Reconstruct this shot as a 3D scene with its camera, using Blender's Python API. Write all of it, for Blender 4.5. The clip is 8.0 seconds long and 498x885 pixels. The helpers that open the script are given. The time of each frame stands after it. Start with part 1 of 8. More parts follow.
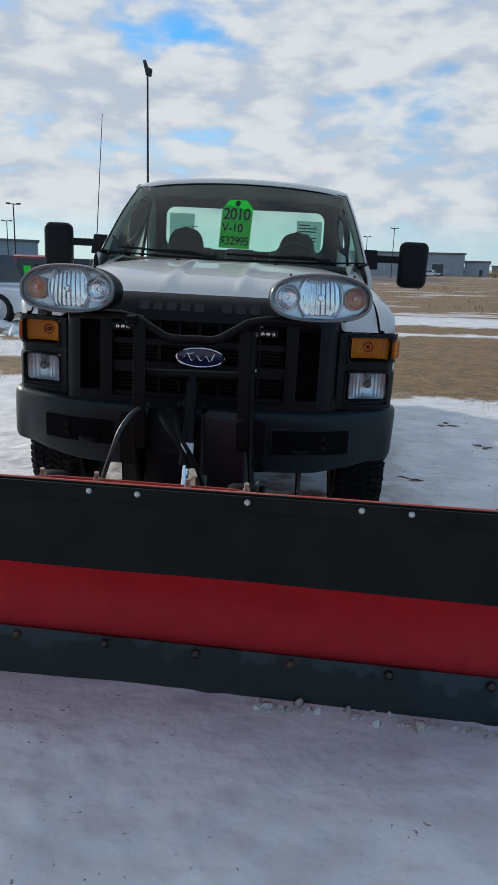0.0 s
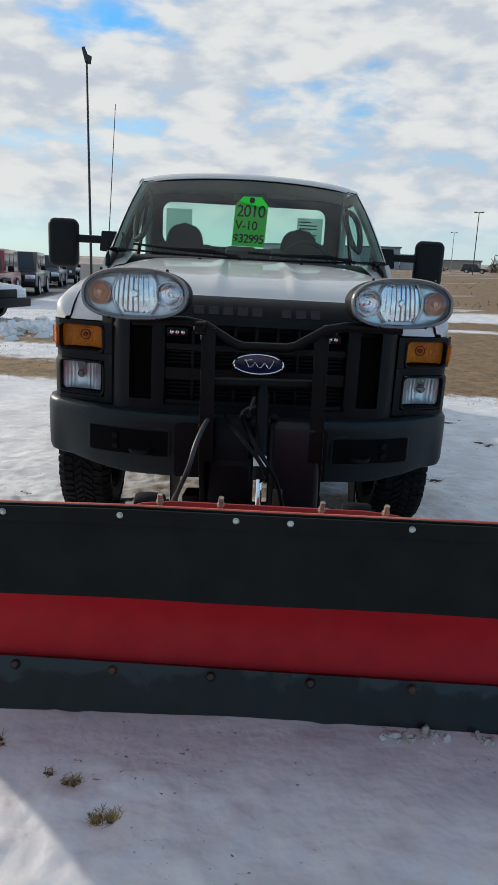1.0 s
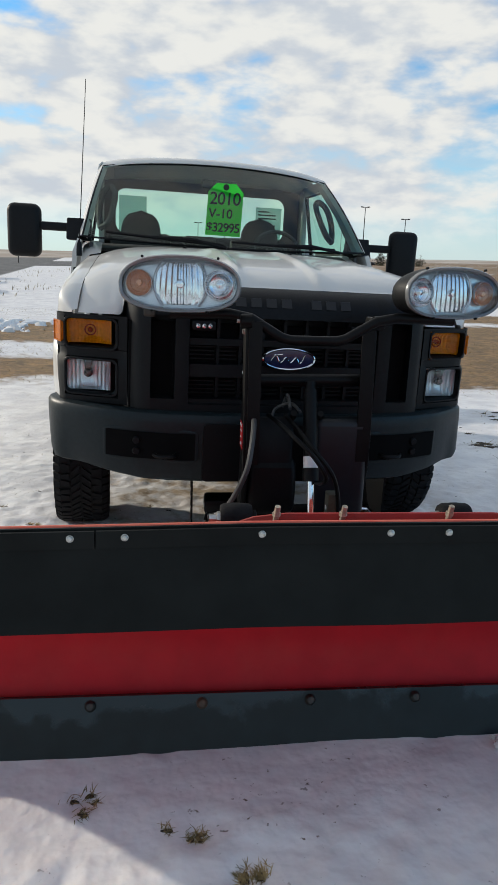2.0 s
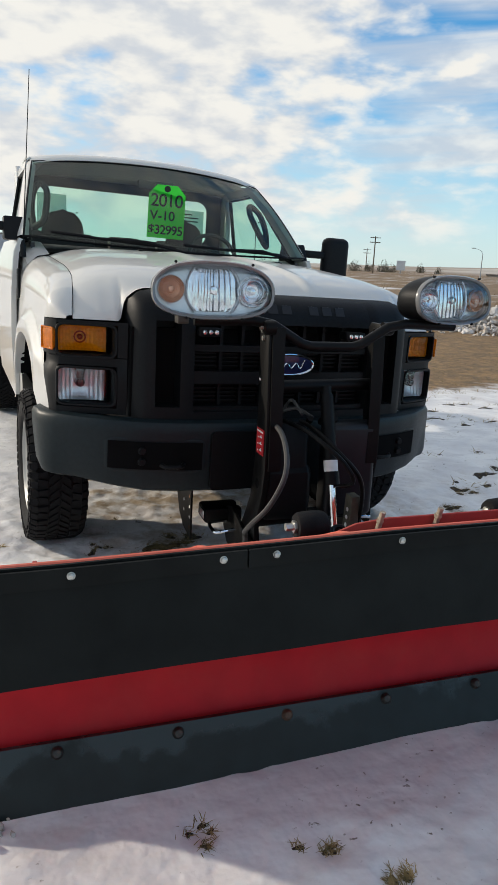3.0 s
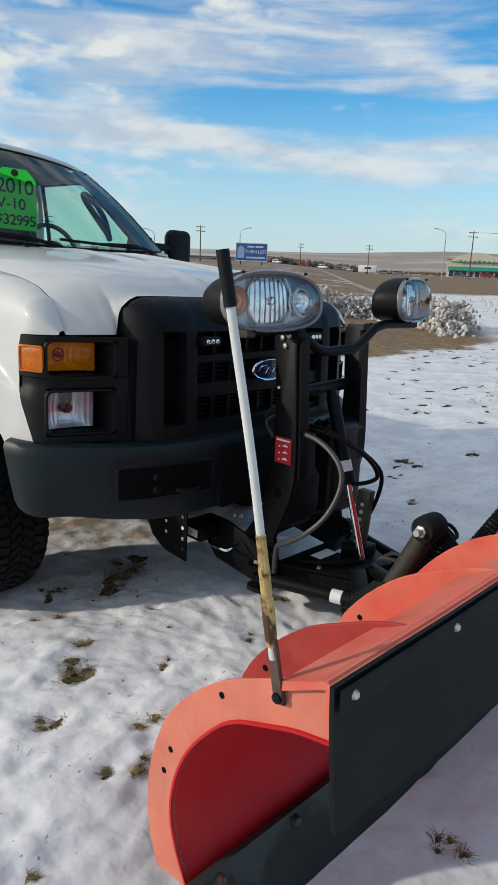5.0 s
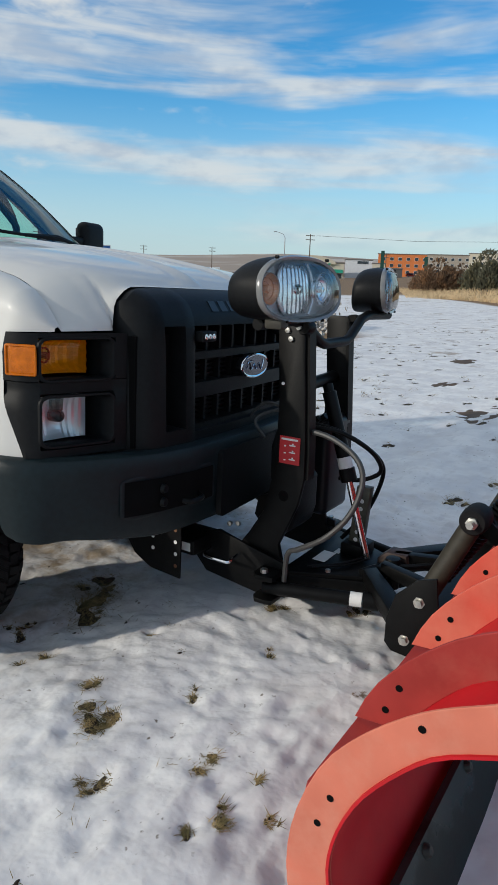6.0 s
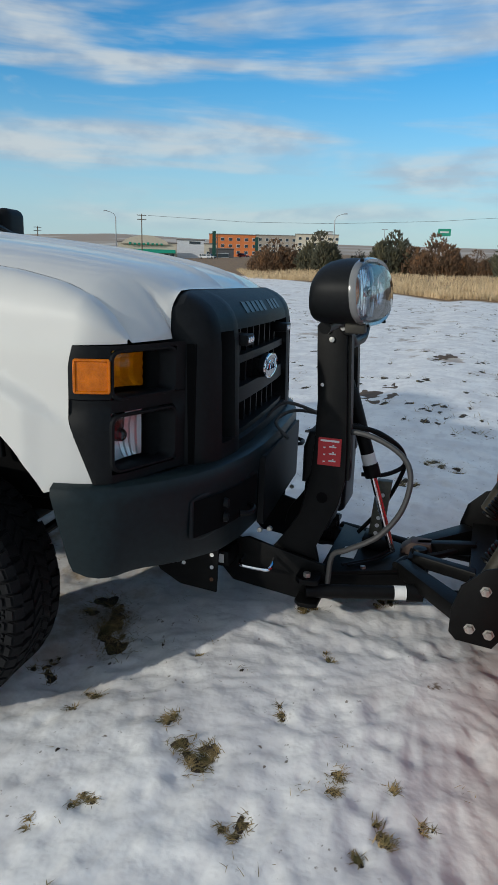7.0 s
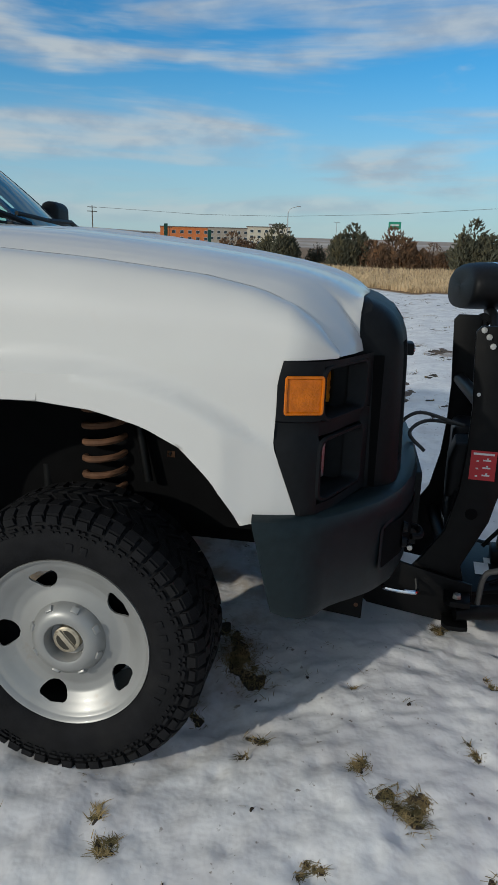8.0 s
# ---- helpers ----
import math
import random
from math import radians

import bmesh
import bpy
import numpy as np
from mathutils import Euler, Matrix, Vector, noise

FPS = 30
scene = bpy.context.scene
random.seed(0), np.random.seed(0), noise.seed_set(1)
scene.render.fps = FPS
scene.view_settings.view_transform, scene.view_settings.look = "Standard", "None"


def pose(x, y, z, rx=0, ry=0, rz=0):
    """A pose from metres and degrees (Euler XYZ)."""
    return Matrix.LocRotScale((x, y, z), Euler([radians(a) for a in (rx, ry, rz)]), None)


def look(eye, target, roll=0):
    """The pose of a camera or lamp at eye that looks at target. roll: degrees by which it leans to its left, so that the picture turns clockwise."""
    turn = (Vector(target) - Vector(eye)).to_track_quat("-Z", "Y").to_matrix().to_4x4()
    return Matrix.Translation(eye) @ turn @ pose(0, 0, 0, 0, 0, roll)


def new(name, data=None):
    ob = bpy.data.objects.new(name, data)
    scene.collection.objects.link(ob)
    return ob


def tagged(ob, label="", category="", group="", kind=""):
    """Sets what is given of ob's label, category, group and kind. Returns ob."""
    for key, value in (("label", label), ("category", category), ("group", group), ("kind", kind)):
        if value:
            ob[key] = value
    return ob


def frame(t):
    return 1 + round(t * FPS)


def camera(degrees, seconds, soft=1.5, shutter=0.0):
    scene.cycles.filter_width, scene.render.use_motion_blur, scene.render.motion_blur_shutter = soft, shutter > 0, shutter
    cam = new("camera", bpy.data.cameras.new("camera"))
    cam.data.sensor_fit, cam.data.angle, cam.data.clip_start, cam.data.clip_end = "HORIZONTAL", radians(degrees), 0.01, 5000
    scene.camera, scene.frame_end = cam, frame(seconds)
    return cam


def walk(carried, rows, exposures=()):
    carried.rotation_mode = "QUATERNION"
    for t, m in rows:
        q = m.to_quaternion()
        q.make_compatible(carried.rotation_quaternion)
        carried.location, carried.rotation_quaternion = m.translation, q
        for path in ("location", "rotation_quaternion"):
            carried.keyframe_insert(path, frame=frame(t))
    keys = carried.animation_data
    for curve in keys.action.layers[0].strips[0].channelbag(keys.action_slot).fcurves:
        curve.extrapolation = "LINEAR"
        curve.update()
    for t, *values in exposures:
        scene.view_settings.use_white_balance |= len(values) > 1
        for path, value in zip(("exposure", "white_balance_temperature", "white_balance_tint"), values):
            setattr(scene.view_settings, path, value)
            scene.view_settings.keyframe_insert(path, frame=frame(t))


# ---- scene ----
cam = camera(40.5, 8.0, 1.0)
PATH = [
    (0, (-0.028, 0.06, 1.36), (-0.303, 1.984, 0.89), 1.9),
    (0.5, (-0.314, 0.112, 1.348), (-0.499, 2.046, 0.873), 2.1),
    (1, (-0.619, 0.149, 1.388), (-0.718, 2.087, 0.904), 2.0),
    (1.5, (-0.89, 0.208, 1.367), (-0.873, 2.147, 0.879), 2.2),
    (1.7, (-1.038, 0.272, 1.36), (-0.94, 2.208, 0.867), 2.0),
    (2.8, (-1.698, 0.469, 1.34), (-1.192, 2.346, 0.869), 2.6),
    (3, (-1.859, 0.502, 1.347), (-1.245, 2.345, 0.873), 2.6),
    (3.5, (-2.158, 0.649, 1.3), (-1.384, 2.424, 0.798), 2.4),
    (4, (-2.344, 0.826, 1.34), (-1.417, 2.525, 0.836), 2.2),
    (4.5, (-2.613, 1.035, 1.341), (-1.468, 2.598, 0.842), 2.4),
    (5, (-2.905, 1.262, 1.393), (-1.537, 2.635, 0.901), 2.2),
    (6.3, (-3.182, 2.021, 1.315), (-1.469, 2.936, 0.838), 1.9),
    (6.5, (-3.239, 2.159, 1.321), (-1.48, 2.976, 0.835), 1.9),
    (7, (-3.354, 2.519, 1.37), (-1.52, 3.134, 0.859), 1.6),
    (7.5, (-3.36, 2.851, 1.363), (-1.508, 3.387, 0.832), 1.9),
    (8, (-3.356, 3.227, 1.381), (-1.488, 3.71, 0.854), 1.6),
]
walk(cam, [(t, look(eye, target, roll)) for t, eye, target, roll in PATH],
     exposures=[(0.0, -0.09, 5850, 9), (1.0, 0.0, 6100, 9), (1.5, 0.04, 6200, 9), (3.0, 0.20, 6500, 10), (3.5, 0.18, 6500, 10), (4.2, 0.08, 6200, 9), (5.0, 0.0, 6100, 9), (6.5, -0.20, 5950, 7), (7.0, -0.30, 5870, 6), (7.5, -0.42, 5850, 6), (8.0, -0.52, 5850, 6)])

# ---- light ----
SUN_AZ, SUN_EL = radians(147), radians(21)      # where the sun stands, counted from +x towards +y
SUN_DIR = Vector((math.cos(SUN_AZ) * math.cos(SUN_EL), math.sin(SUN_AZ) * math.cos(SUN_EL), math.sin(SUN_EL)))
sun_lamp = new("sun", bpy.data.lights.new("sun", "SUN"))
sun_lamp.data.energy, sun_lamp.data.angle, sun_lamp.data.color = 2.8, radians(1.2), (1.0, 0.89, 0.74)
sun_lamp.matrix_world = look(SUN_DIR * 60, (0, 0, 0))
scene.view_settings.exposure = 0.0


def build_world():
    world = bpy.data.worlds.new("sky")
    scene.world = world
    world.use_nodes = True
    nt = world.node_tree
    nt.nodes.clear()
    n, l = nt.nodes.new, nt.links.new
    out, bg = n("ShaderNodeOutputWorld"), n("ShaderNodeBackground")
    sky = n("ShaderNodeTexSky")
    sky.sky_type, sky.sun_disc = "NISHITA", False
    sky.sun_elevation, sky.sun_rotation = SUN_EL, radians(90) - SUN_AZ
    sky.air_density, sky.dust_density, sky.ozone_density = 1.0, 0.3, 2.2
    coord, sep = n("ShaderNodeTexCoord"), n("ShaderNodeSeparateXYZ")
    l(coord.outputs["Generated"], sep.inputs[0])

    def m(op, a, b=None, c=None):
        q = n("ShaderNodeMath")
        q.operation = op
        for k, v in enumerate((a, b, c)):
            if v is None:
                continue
            if isinstance(v, (int, float)):
                q.inputs[k].default_value = v
            else:
                l(v, q.inputs[k])
        return q.outputs[0]
    def noise_layer(scale, detail, rough, stretch, move, warp=0.0, turn=0.0):
        mp, nz = n("ShaderNodeMapping"), n("ShaderNodeTexNoise")
        mp.inputs["Scale"].default_value, mp.inputs["Location"].default_value = stretch, move
        mp.inputs["Rotation"].default_value = (turn, 0, 0)
        l(coord.outputs["Generated"], mp.inputs[0])
        l(mp.outputs[0], nz.inputs["Vector"])
        nz.inputs["Scale"].default_value, nz.inputs["Detail"].default_value, nz.inputs["Roughness"].default_value = scale, detail, rough
        nz.inputs["Distortion"].default_value = warp
        return nz.outputs["Fac"]

    def ramp(v, a, b, c=0.0, d=1.0):
        q = n("ShaderNodeMapRange")
        q.interpolation_type = "SMOOTHSTEP"
        for k, w in enumerate((a, b, c, d)):
            q.inputs[k + 1].default_value = w
        l(v, q.inputs[0])
        return q.outputs[0]
    # banks of small puffs over +y, thinning towards +x, where long thin bands take over
    big, small = noise_layer(4.5, 3, 0.5, (1, 1, 2.2), (3.1, 1.2, 0.4)), noise_layer(14, 4, 0.5, (1, 1, 2.4), (0.7, 5.2, 1.4), 0.1)
    body = m("ADD", m("MULTIPLY", big, 0.55), m("MULTIPLY", small, 0.45))
    edge = ramp(sep.outputs[0], 0.12, 0.95, 0.365, 0.66)
    puffs = ramp(m("SUBTRACT", body, edge), -0.085, 0.12)
    bands = ramp(noise_layer(2.2, 5, 0.52, (1, 1, 8.5), (7.3, 4.4, 2.15), 0.3, 0.05), 0.43, 0.66)
    cover = m("MAXIMUM", puffs, m("MULTIPLY", bands, ramp(sep.outputs[0], 0.15, 0.6, 0.25, 0.85)))
    # cover is thinned over the unseen -y sky to set the fill light
    cover = m("MULTIPLY", m("MULTIPLY", cover, ramp(sep.outputs[2], 0.015, 0.10)), ramp(sep.outputs[1], -0.45, 0.15, 0.58, 1.0))
    tone = n("ShaderNodeMixRGB")
    tone.inputs[1].default_value, tone.inputs[2].default_value = (4.1, 4.35, 4.65, 1), (5.85, 5.75, 5.4, 1)
    l(ramp(small, 0.36, 0.62), tone.inputs[0])
    mix = n("ShaderNodeMixRGB")
    l(cover, mix.inputs[0])
    hs, tint, haze = n("ShaderNodeHueSaturation"), n("ShaderNodeMixRGB"), n("ShaderNodeMixRGB")
    hs.inputs["Saturation"].default_value = 1.32
    l(sky.outputs[0], hs.inputs["Color"])
    tint.blend_type, tint.inputs[0].default_value, tint.inputs[2].default_value = "MULTIPLY", 1.0, (0.84, 1.22, 1.24, 1)
    l(hs.outputs[0], tint.inputs[1])
    haze.inputs[2].default_value = (4.25, 4.8, 5.2, 1)
    l(ramp(sep.outputs[2], 0.0, 0.26, 0.82, 0.0), haze.inputs[0])
    l(tint.outputs[0], haze.inputs[1])
    l(haze.outputs[0], mix.inputs[1])
    l(tone.outputs[0], mix.inputs[2])
    l(mix.outputs[0], bg.inputs[0])
    bg.inputs[1].default_value = 0.135
    l(bg.outputs[0], out.inputs[0])


build_world()


# ---- materials ----
def material(name, base, rough=0.5, metal=0.0, scale=20.0, vary=0.15, bump=0.0, bump_scale=None, dirt=None, dirt_scale=3.0,
             dirt_range=(0.55, 0.75), coat=0.0, transmission=0.0, ior=1.45, emit=None, dirt_rough=None, spec=0.5):
    """Principled paint with grain at one scale and dirt or wear at another."""
    mat = bpy.data.materials.new(name)
    mat.use_nodes = True
    nt = mat.node_tree
    b = nt.nodes["Principled BSDF"]
    n, l = nt.nodes.new, nt.links.new
    coord = n("ShaderNodeTexCoord")
    nz = n("ShaderNodeTexNoise")
    nz.inputs["Scale"].default_value, nz.inputs["Detail"].default_value = scale, 5
    l(coord.outputs["Object"], nz.inputs["Vector"])
    ramp = n("ShaderNodeMapRange")
    ramp.inputs[1].default_value, ramp.inputs[2].default_value = 0.3, 0.7
    ramp.inputs[3].default_value, ramp.inputs[4].default_value = 1 - vary, 1 + vary
    l(nz.outputs["Fac"], ramp.inputs[0])
    mul = n("ShaderNodeMixRGB")
    mul.blend_type, mul.inputs[0].default_value = "MULTIPLY", 1.0
    mul.inputs[1].default_value = (*base, 1)
    l(ramp.outputs[0], mul.inputs[2])
    colour, roughness = mul.outputs[0], None
    if dirt:
        dn, dr, dm = n("ShaderNodeTexNoise"), n("ShaderNodeMapRange"), n("ShaderNodeMixRGB")
        dn.inputs["Scale"].default_value, dn.inputs["Detail"].default_value, dn.inputs["Roughness"].default_value = dirt_scale, 8, 0.62
        dr.inputs[1].default_value, dr.inputs[2].default_value = dirt_range
        l(coord.outputs["Object"], dn.inputs["Vector"])
        l(dn.outputs["Fac"], dr.inputs[0])
        l(dr.outputs[0], dm.inputs[0])
        l(colour, dm.inputs[1])
        dm.inputs[2].default_value = (*dirt, 1)
        colour = dm.outputs[0]
        if dirt_rough is not None:
            rm = n("ShaderNodeMapRange")
            rm.inputs[3].default_value, rm.inputs[4].default_value = rough, dirt_rough
            l(dr.outputs[0], rm.inputs[0])
            roughness = rm.outputs[0]
    l(colour, b.inputs["Base Color"])
    b.inputs["Roughness"].default_value, b.inputs["Metallic"].default_value = rough, metal
    if roughness:
        l(roughness, b.inputs["Roughness"])
    b.inputs["Specular IOR Level"].default_value = spec
    b.inputs["Coat Weight"].default_value, b.inputs["Coat Roughness"].default_value = coat, 0.05
    b.inputs["Transmission Weight"].default_value, b.inputs["IOR"].default_value = transmission, ior
    if bump:
        bn, bp = n("ShaderNodeTexNoise"), n("ShaderNodeBump")
        bn.inputs["Scale"].default_value, bn.inputs["Detail"].default_value = bump_scale or scale * 3, 4
        bp.inputs["Strength"].default_value, bp.inputs["Distance"].default_value = bump, 0.01
        l(coord.outputs["Object"], bn.inputs["Vector"])
        l(bn.outputs["Fac"], bp.inputs["Height"])
        l(bp.outputs[0], b.inputs["Normal"])
    if emit:
        b.inputs["Emission Color"].default_value, b.inputs["Emission Strength"].default_value = (*emit[:3], 1), emit[3]
    return mat


def thin_glass(name, tint, gloss=0.12, rough=0.02):
    """A pane: clear with a tint, and a mirror-like coat that grows at a grazing view."""
    mat = bpy.data.materials.new(name)
    mat.use_nodes = True
    nt = mat.node_tree
    nt.nodes.clear()
    n, l = nt.nodes.new, nt.links.new
    out, mix, clear, shine, fr = n("ShaderNodeOutputMaterial"), n("ShaderNodeMixShader"), n("ShaderNodeBsdfTransparent"), n("ShaderNodeBsdfGlossy"), n("ShaderNodeFresnel")
    clear.inputs[0].default_value = (*tint, 1)
    shine.inputs["Roughness"].default_value = rough
    fr.inputs["IOR"].default_value = 1.45 + gloss
    l(fr.outputs[0], mix.inputs[0])
    l(clear.outputs[0], mix.inputs[1])
    l(shine.outputs[0], mix.inputs[2])
    l(mix.outputs[0], out.inputs[0])
    return mat


WHITE = material("white_paint", (0.575, 0.562, 0.53), 0.5, scale=3, vary=0.02, coat=0.7, dirt=(0.55, 0.50, 0.42), dirt_scale=2.2, dirt_range=(0.66, 0.95))
BLACK_PLASTIC = material("black_grained_plastic", (0.0046, 0.0052, 0.0060), 0.50, spec=0.21, scale=60, vary=0.25, bump=0.06, bump_scale=700)
GREY_PLASTIC = material("dark_grey_bumper_plastic", (0.0075, 0.0140, 0.0165), 0.42, spec=0.27, scale=50, vary=0.18, bump=0.06, bump_scale=600, dirt=(0.0075, 0.0125, 0.0150), dirt_scale=3)
# near black for hollows and drawn holes: their shade is put into the colour
DEEP = material("recess_shade", (0.004, 0.004, 0.0042), 0.85, spec=0.08)
RUBBER = material("tyre_rubber", (0.007, 0.007, 0.008), 0.75, spec=0.2, scale=25, vary=0.3, bump=0.15, bump_scale=160, dirt=(0.015, 0.0145, 0.014), dirt_scale=7, dirt_range=(0.5, 0.8))
FLAP_RUBBER = material("deflector_rubber", (0.0062, 0.0072, 0.0068), 0.5, spec=0.14, scale=9, vary=0.3, bump=0.08, bump_scale=40, dirt=(0.011, 0.0122, 0.0115), dirt_scale=3.5, dirt_range=(0.45, 0.75))
# plow red twice: deep for the shaded moldboard, a lit copy for outer parts
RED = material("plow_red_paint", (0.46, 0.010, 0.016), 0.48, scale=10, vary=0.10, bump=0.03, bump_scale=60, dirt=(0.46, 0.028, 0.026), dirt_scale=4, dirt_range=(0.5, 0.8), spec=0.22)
# sunlight on the outer parts is put into this lighter, more orange colour
RED_SUNLIT = material("sunlit_red_paint", (0.58, 0.095, 0.062), 0.6, scale=8, vary=0.08, bump=0.04, bump_scale=60, dirt=(0.62, 0.21, 0.14), dirt_scale=3, dirt_range=(0.42, 0.75), spec=0.22)
def edge_steel():
    """Blackened steel whose upper half is scoured paler, in ragged patches."""
    mat = material("cutting_edge_steel", (0.0055, 0.0090, 0.0090), 0.40, spec=0.34, scale=14, vary=0.35, bump=0.05, bump_scale=50)
    nt = mat.node_tree
    n, l = nt.nodes.new, nt.links.new
    b = nt.nodes["Principled BSDF"]
    coord, sep, nz, add, rng, mix, gloss = n("ShaderNodeTexCoord"), n("ShaderNodeSeparateXYZ"), n("ShaderNodeTexNoise"), n("ShaderNodeMath"), n("ShaderNodeMapRange"), n("ShaderNodeMixRGB"), n("ShaderNodeMapRange")
    nz.inputs["Scale"].default_value, nz.inputs["Detail"].default_value, nz.inputs["Roughness"].default_value = 4.2, 7, 0.6
    add.operation = "MULTIPLY_ADD"
    add.inputs[1].default_value = 2.3
    l(coord.outputs["Object"], sep.inputs[0])
    l(coord.outputs["Object"], nz.inputs["Vector"])
    l(sep.outputs[2], add.inputs[0])
    l(nz.outputs["Fac"], add.inputs[2])
    rng.inputs[1].default_value, rng.inputs[2].default_value = 0.64, 0.70
    l(add.outputs[0], rng.inputs[0])
    l(b.inputs["Base Color"].links[0].from_socket, mix.inputs[1])
    mix.inputs[2].default_value = (0.024, 0.033, 0.035, 1)
    l(rng.outputs[0], mix.inputs[0])
    l(mix.outputs[0], b.inputs["Base Color"])
    gloss.inputs[3].default_value, gloss.inputs[4].default_value = 0.40, 0.24
    l(rng.outputs[0], gloss.inputs[0])
    l(gloss.outputs[0], b.inputs["Roughness"])
    return mat


EDGE_STEEL = edge_steel()
BLACK_STEEL = material("black_painted_steel", (0.0036, 0.0037, 0.0039), 0.45, spec=0.17, scale=30, vary=0.3, bump=0.05, bump_scale=120, dirt=(0.011, 0.0095, 0.008), dirt_scale=9, dirt_range=(0.58, 0.8))
ZINC = material("zinc_bolt", (0.55, 0.54, 0.50), 0.36, 0.9, scale=40, vary=0.25, dirt=(0.28, 0.2, 0.12), dirt_scale=40)
CHROME = material("chrome", (0.80, 0.81, 0.83), 0.06, 1.0, scale=20, vary=0.05)
SILVER_WHEEL = material("argent_wheel_paint", (0.30, 0.298, 0.285), 0.40, 0.35, scale=12, vary=0.06, dirt=(0.24, 0.19, 0.13), dirt_scale=11, dirt_range=(0.62, 0.86), coat=0.2)
REFLECTOR = material("lamp_reflector", (0.84, 0.86, 0.88), 0.15, 0.85, scale=30, vary=0.12)
AMBER = material("amber_lens", (0.52, 0.130, 0.002), 0.2, spec=0.4, scale=45, vary=0.18, bump=0.3, bump_scale=150)
DUSTY_STEEL = material("dusty_dark_steel", (0.032, 0.028, 0.019), 0.6, scale=30, vary=0.3, bump=0.05, bump_scale=120, dirt=(0.015, 0.013, 0.010), dirt_scale=12, dirt_range=(0.5, 0.7))
POST_STEEL = material("dull_post_steel", (0.085, 0.082, 0.06), 0.5, 0.2, scale=30, vary=0.25, dirt=(0.04, 0.035, 0.026), dirt_scale=10)
HEADLAMP_BOWL = material("headlamp_bowl", (0.80, 0.86, 0.90), 0.28, 0.55, scale=30, vary=0.06)
HEADLINER = material("grey_headliner", (0.33, 0.33, 0.31), 0.9, scale=30, vary=0.1)
AMBER_BULB = material("amber_bulb", (0.68, 0.35, 0.20), 0.25, 0.4, scale=60, vary=0.2, coat=0.2)
CLEAR_LENS = thin_glass("clear_lens", (0.94, 0.965, 0.975), 0.15)
GLASS = thin_glass("green_tinted_glass", (0.68, 0.88, 0.80), -0.10)
REAR_GLASS = thin_glass("rear_glass", (0.80, 0.93, 0.86), 0.05)
CABIN = material("cabin_trim", (0.05, 0.05, 0.052), 0.75, scale=30, vary=0.1)
SEAT_CLOTH = material("grey_seat_cloth", (0.045, 0.043, 0.043), 0.9, scale=90, vary=0.2)
TAG_GREEN = material("green_tag", (0.05, 0.80, 0.04), 0.55, scale=8, vary=0.04)
INK = material("black_ink", (0.012, 0.014, 0.012), 0.6)
EMBLEM_BLUE = material("emblem_blue", (0.010, 0.016, 0.06), 0.2, coat=0.6)
STICKER_RED = material("sticker_red", (0.46, 0.02, 0.025), 0.4, scale=20, vary=0.05)
PAPER = material("white_label", (0.72, 0.72, 0.70), 0.6, scale=25, vary=0.08)
HOSE = material("grey_rubber_hose", (0.05, 0.05, 0.05), 0.6, scale=60, vary=0.2)
SPRING_RUST = material("rusty_coil_spring", (0.13, 0.062, 0.03), 0.8, scale=30, vary=0.3)


# ---- mesh helpers ----
def part(name, bm, mat, parent=None, label="", smooth=True, loc=None):
    """Links a bmesh as one mesh object under a thing or part."""
    me = bpy.data.meshes.new(name)
    bm.normal_update()
    if smooth:
        for f in bm.faces:
            f.smooth = True
        for e in bm.edges:
            e.smooth = not (len(e.link_faces) == 2 and e.calc_face_angle(0) > 0.65)
    bm.to_mesh(me)
    bm.free()
    for q in (mat if isinstance(mat, (list, tuple)) else [mat]):
        me.materials.append(q)
    ob = new(name, me)
    if parent is not None:
        ob.parent = parent
    if loc is not None:
        ob.matrix_basis = loc
    if label:
        ob["label"] = label
    return ob


def thing(name, label, category, m=None, group="", kind=""):
    ob = new(name)
    ob.empty_display_size = 0.2
    if m is not None:
        ob.matrix_basis = m
    return tagged(ob, label, category, group, kind)


def grid(rows, closed=False, flip=False):
    """A sheet through rows of points."""
    bm = bmesh.new()
    vs = [[bm.verts.new(p) for p in r] for r in rows]
    for a, b in zip(vs, vs[1:]):
        k = len(a)
        for i in range(k if closed else k - 1):
            j = (i + 1) % k
            q = [a[i], a[j], b[j], b[i]]
            if flip:
                q.reverse()
            if len({tuple(v.co) for v in q}) == 4:
                bm.faces.new(q)
            else:
                t = []
                for v in q:
                    if tuple(v.co) not in [tuple(w.co) for w in t]:
                        t.append(v)
                if len(t) == 3:
                    bm.faces.new(t)
    return bm


def pane(points, towards):
    """One flat sheet of glass that faces a direction."""
    bm = bmesh.new()
    f = bm.faces.new([bm.verts.new(p) for p in points])
    f.normal_update()
    if f.normal.dot(Vector(towards)) < 0:
        f.normal_flip()
    return bm


def solid(bm, depth):
    """Gives a sheet thickness against its normals."""
    bm.normal_update()
    bmesh.ops.solidify(bm, geom=bm.faces[:], thickness=depth)
    return bm


def box(x0, x1, y0, y1, z0, z1, bevel=0.0, seg=2):
    bm = bmesh.new()
    bmesh.ops.create_cube(bm, size=1, matrix=Matrix.Translation(((x0 + x1) / 2, (y0 + y1) / 2, (z0 + z1) / 2)) @ Matrix.Diagonal((x1 - x0, y1 - y0, z1 - z0, 1)))
    if bevel:
        bmesh.ops.bevel(bm, geom=bm.edges[:], offset=bevel, segments=seg, profile=0.5, affect="EDGES")
    return bm


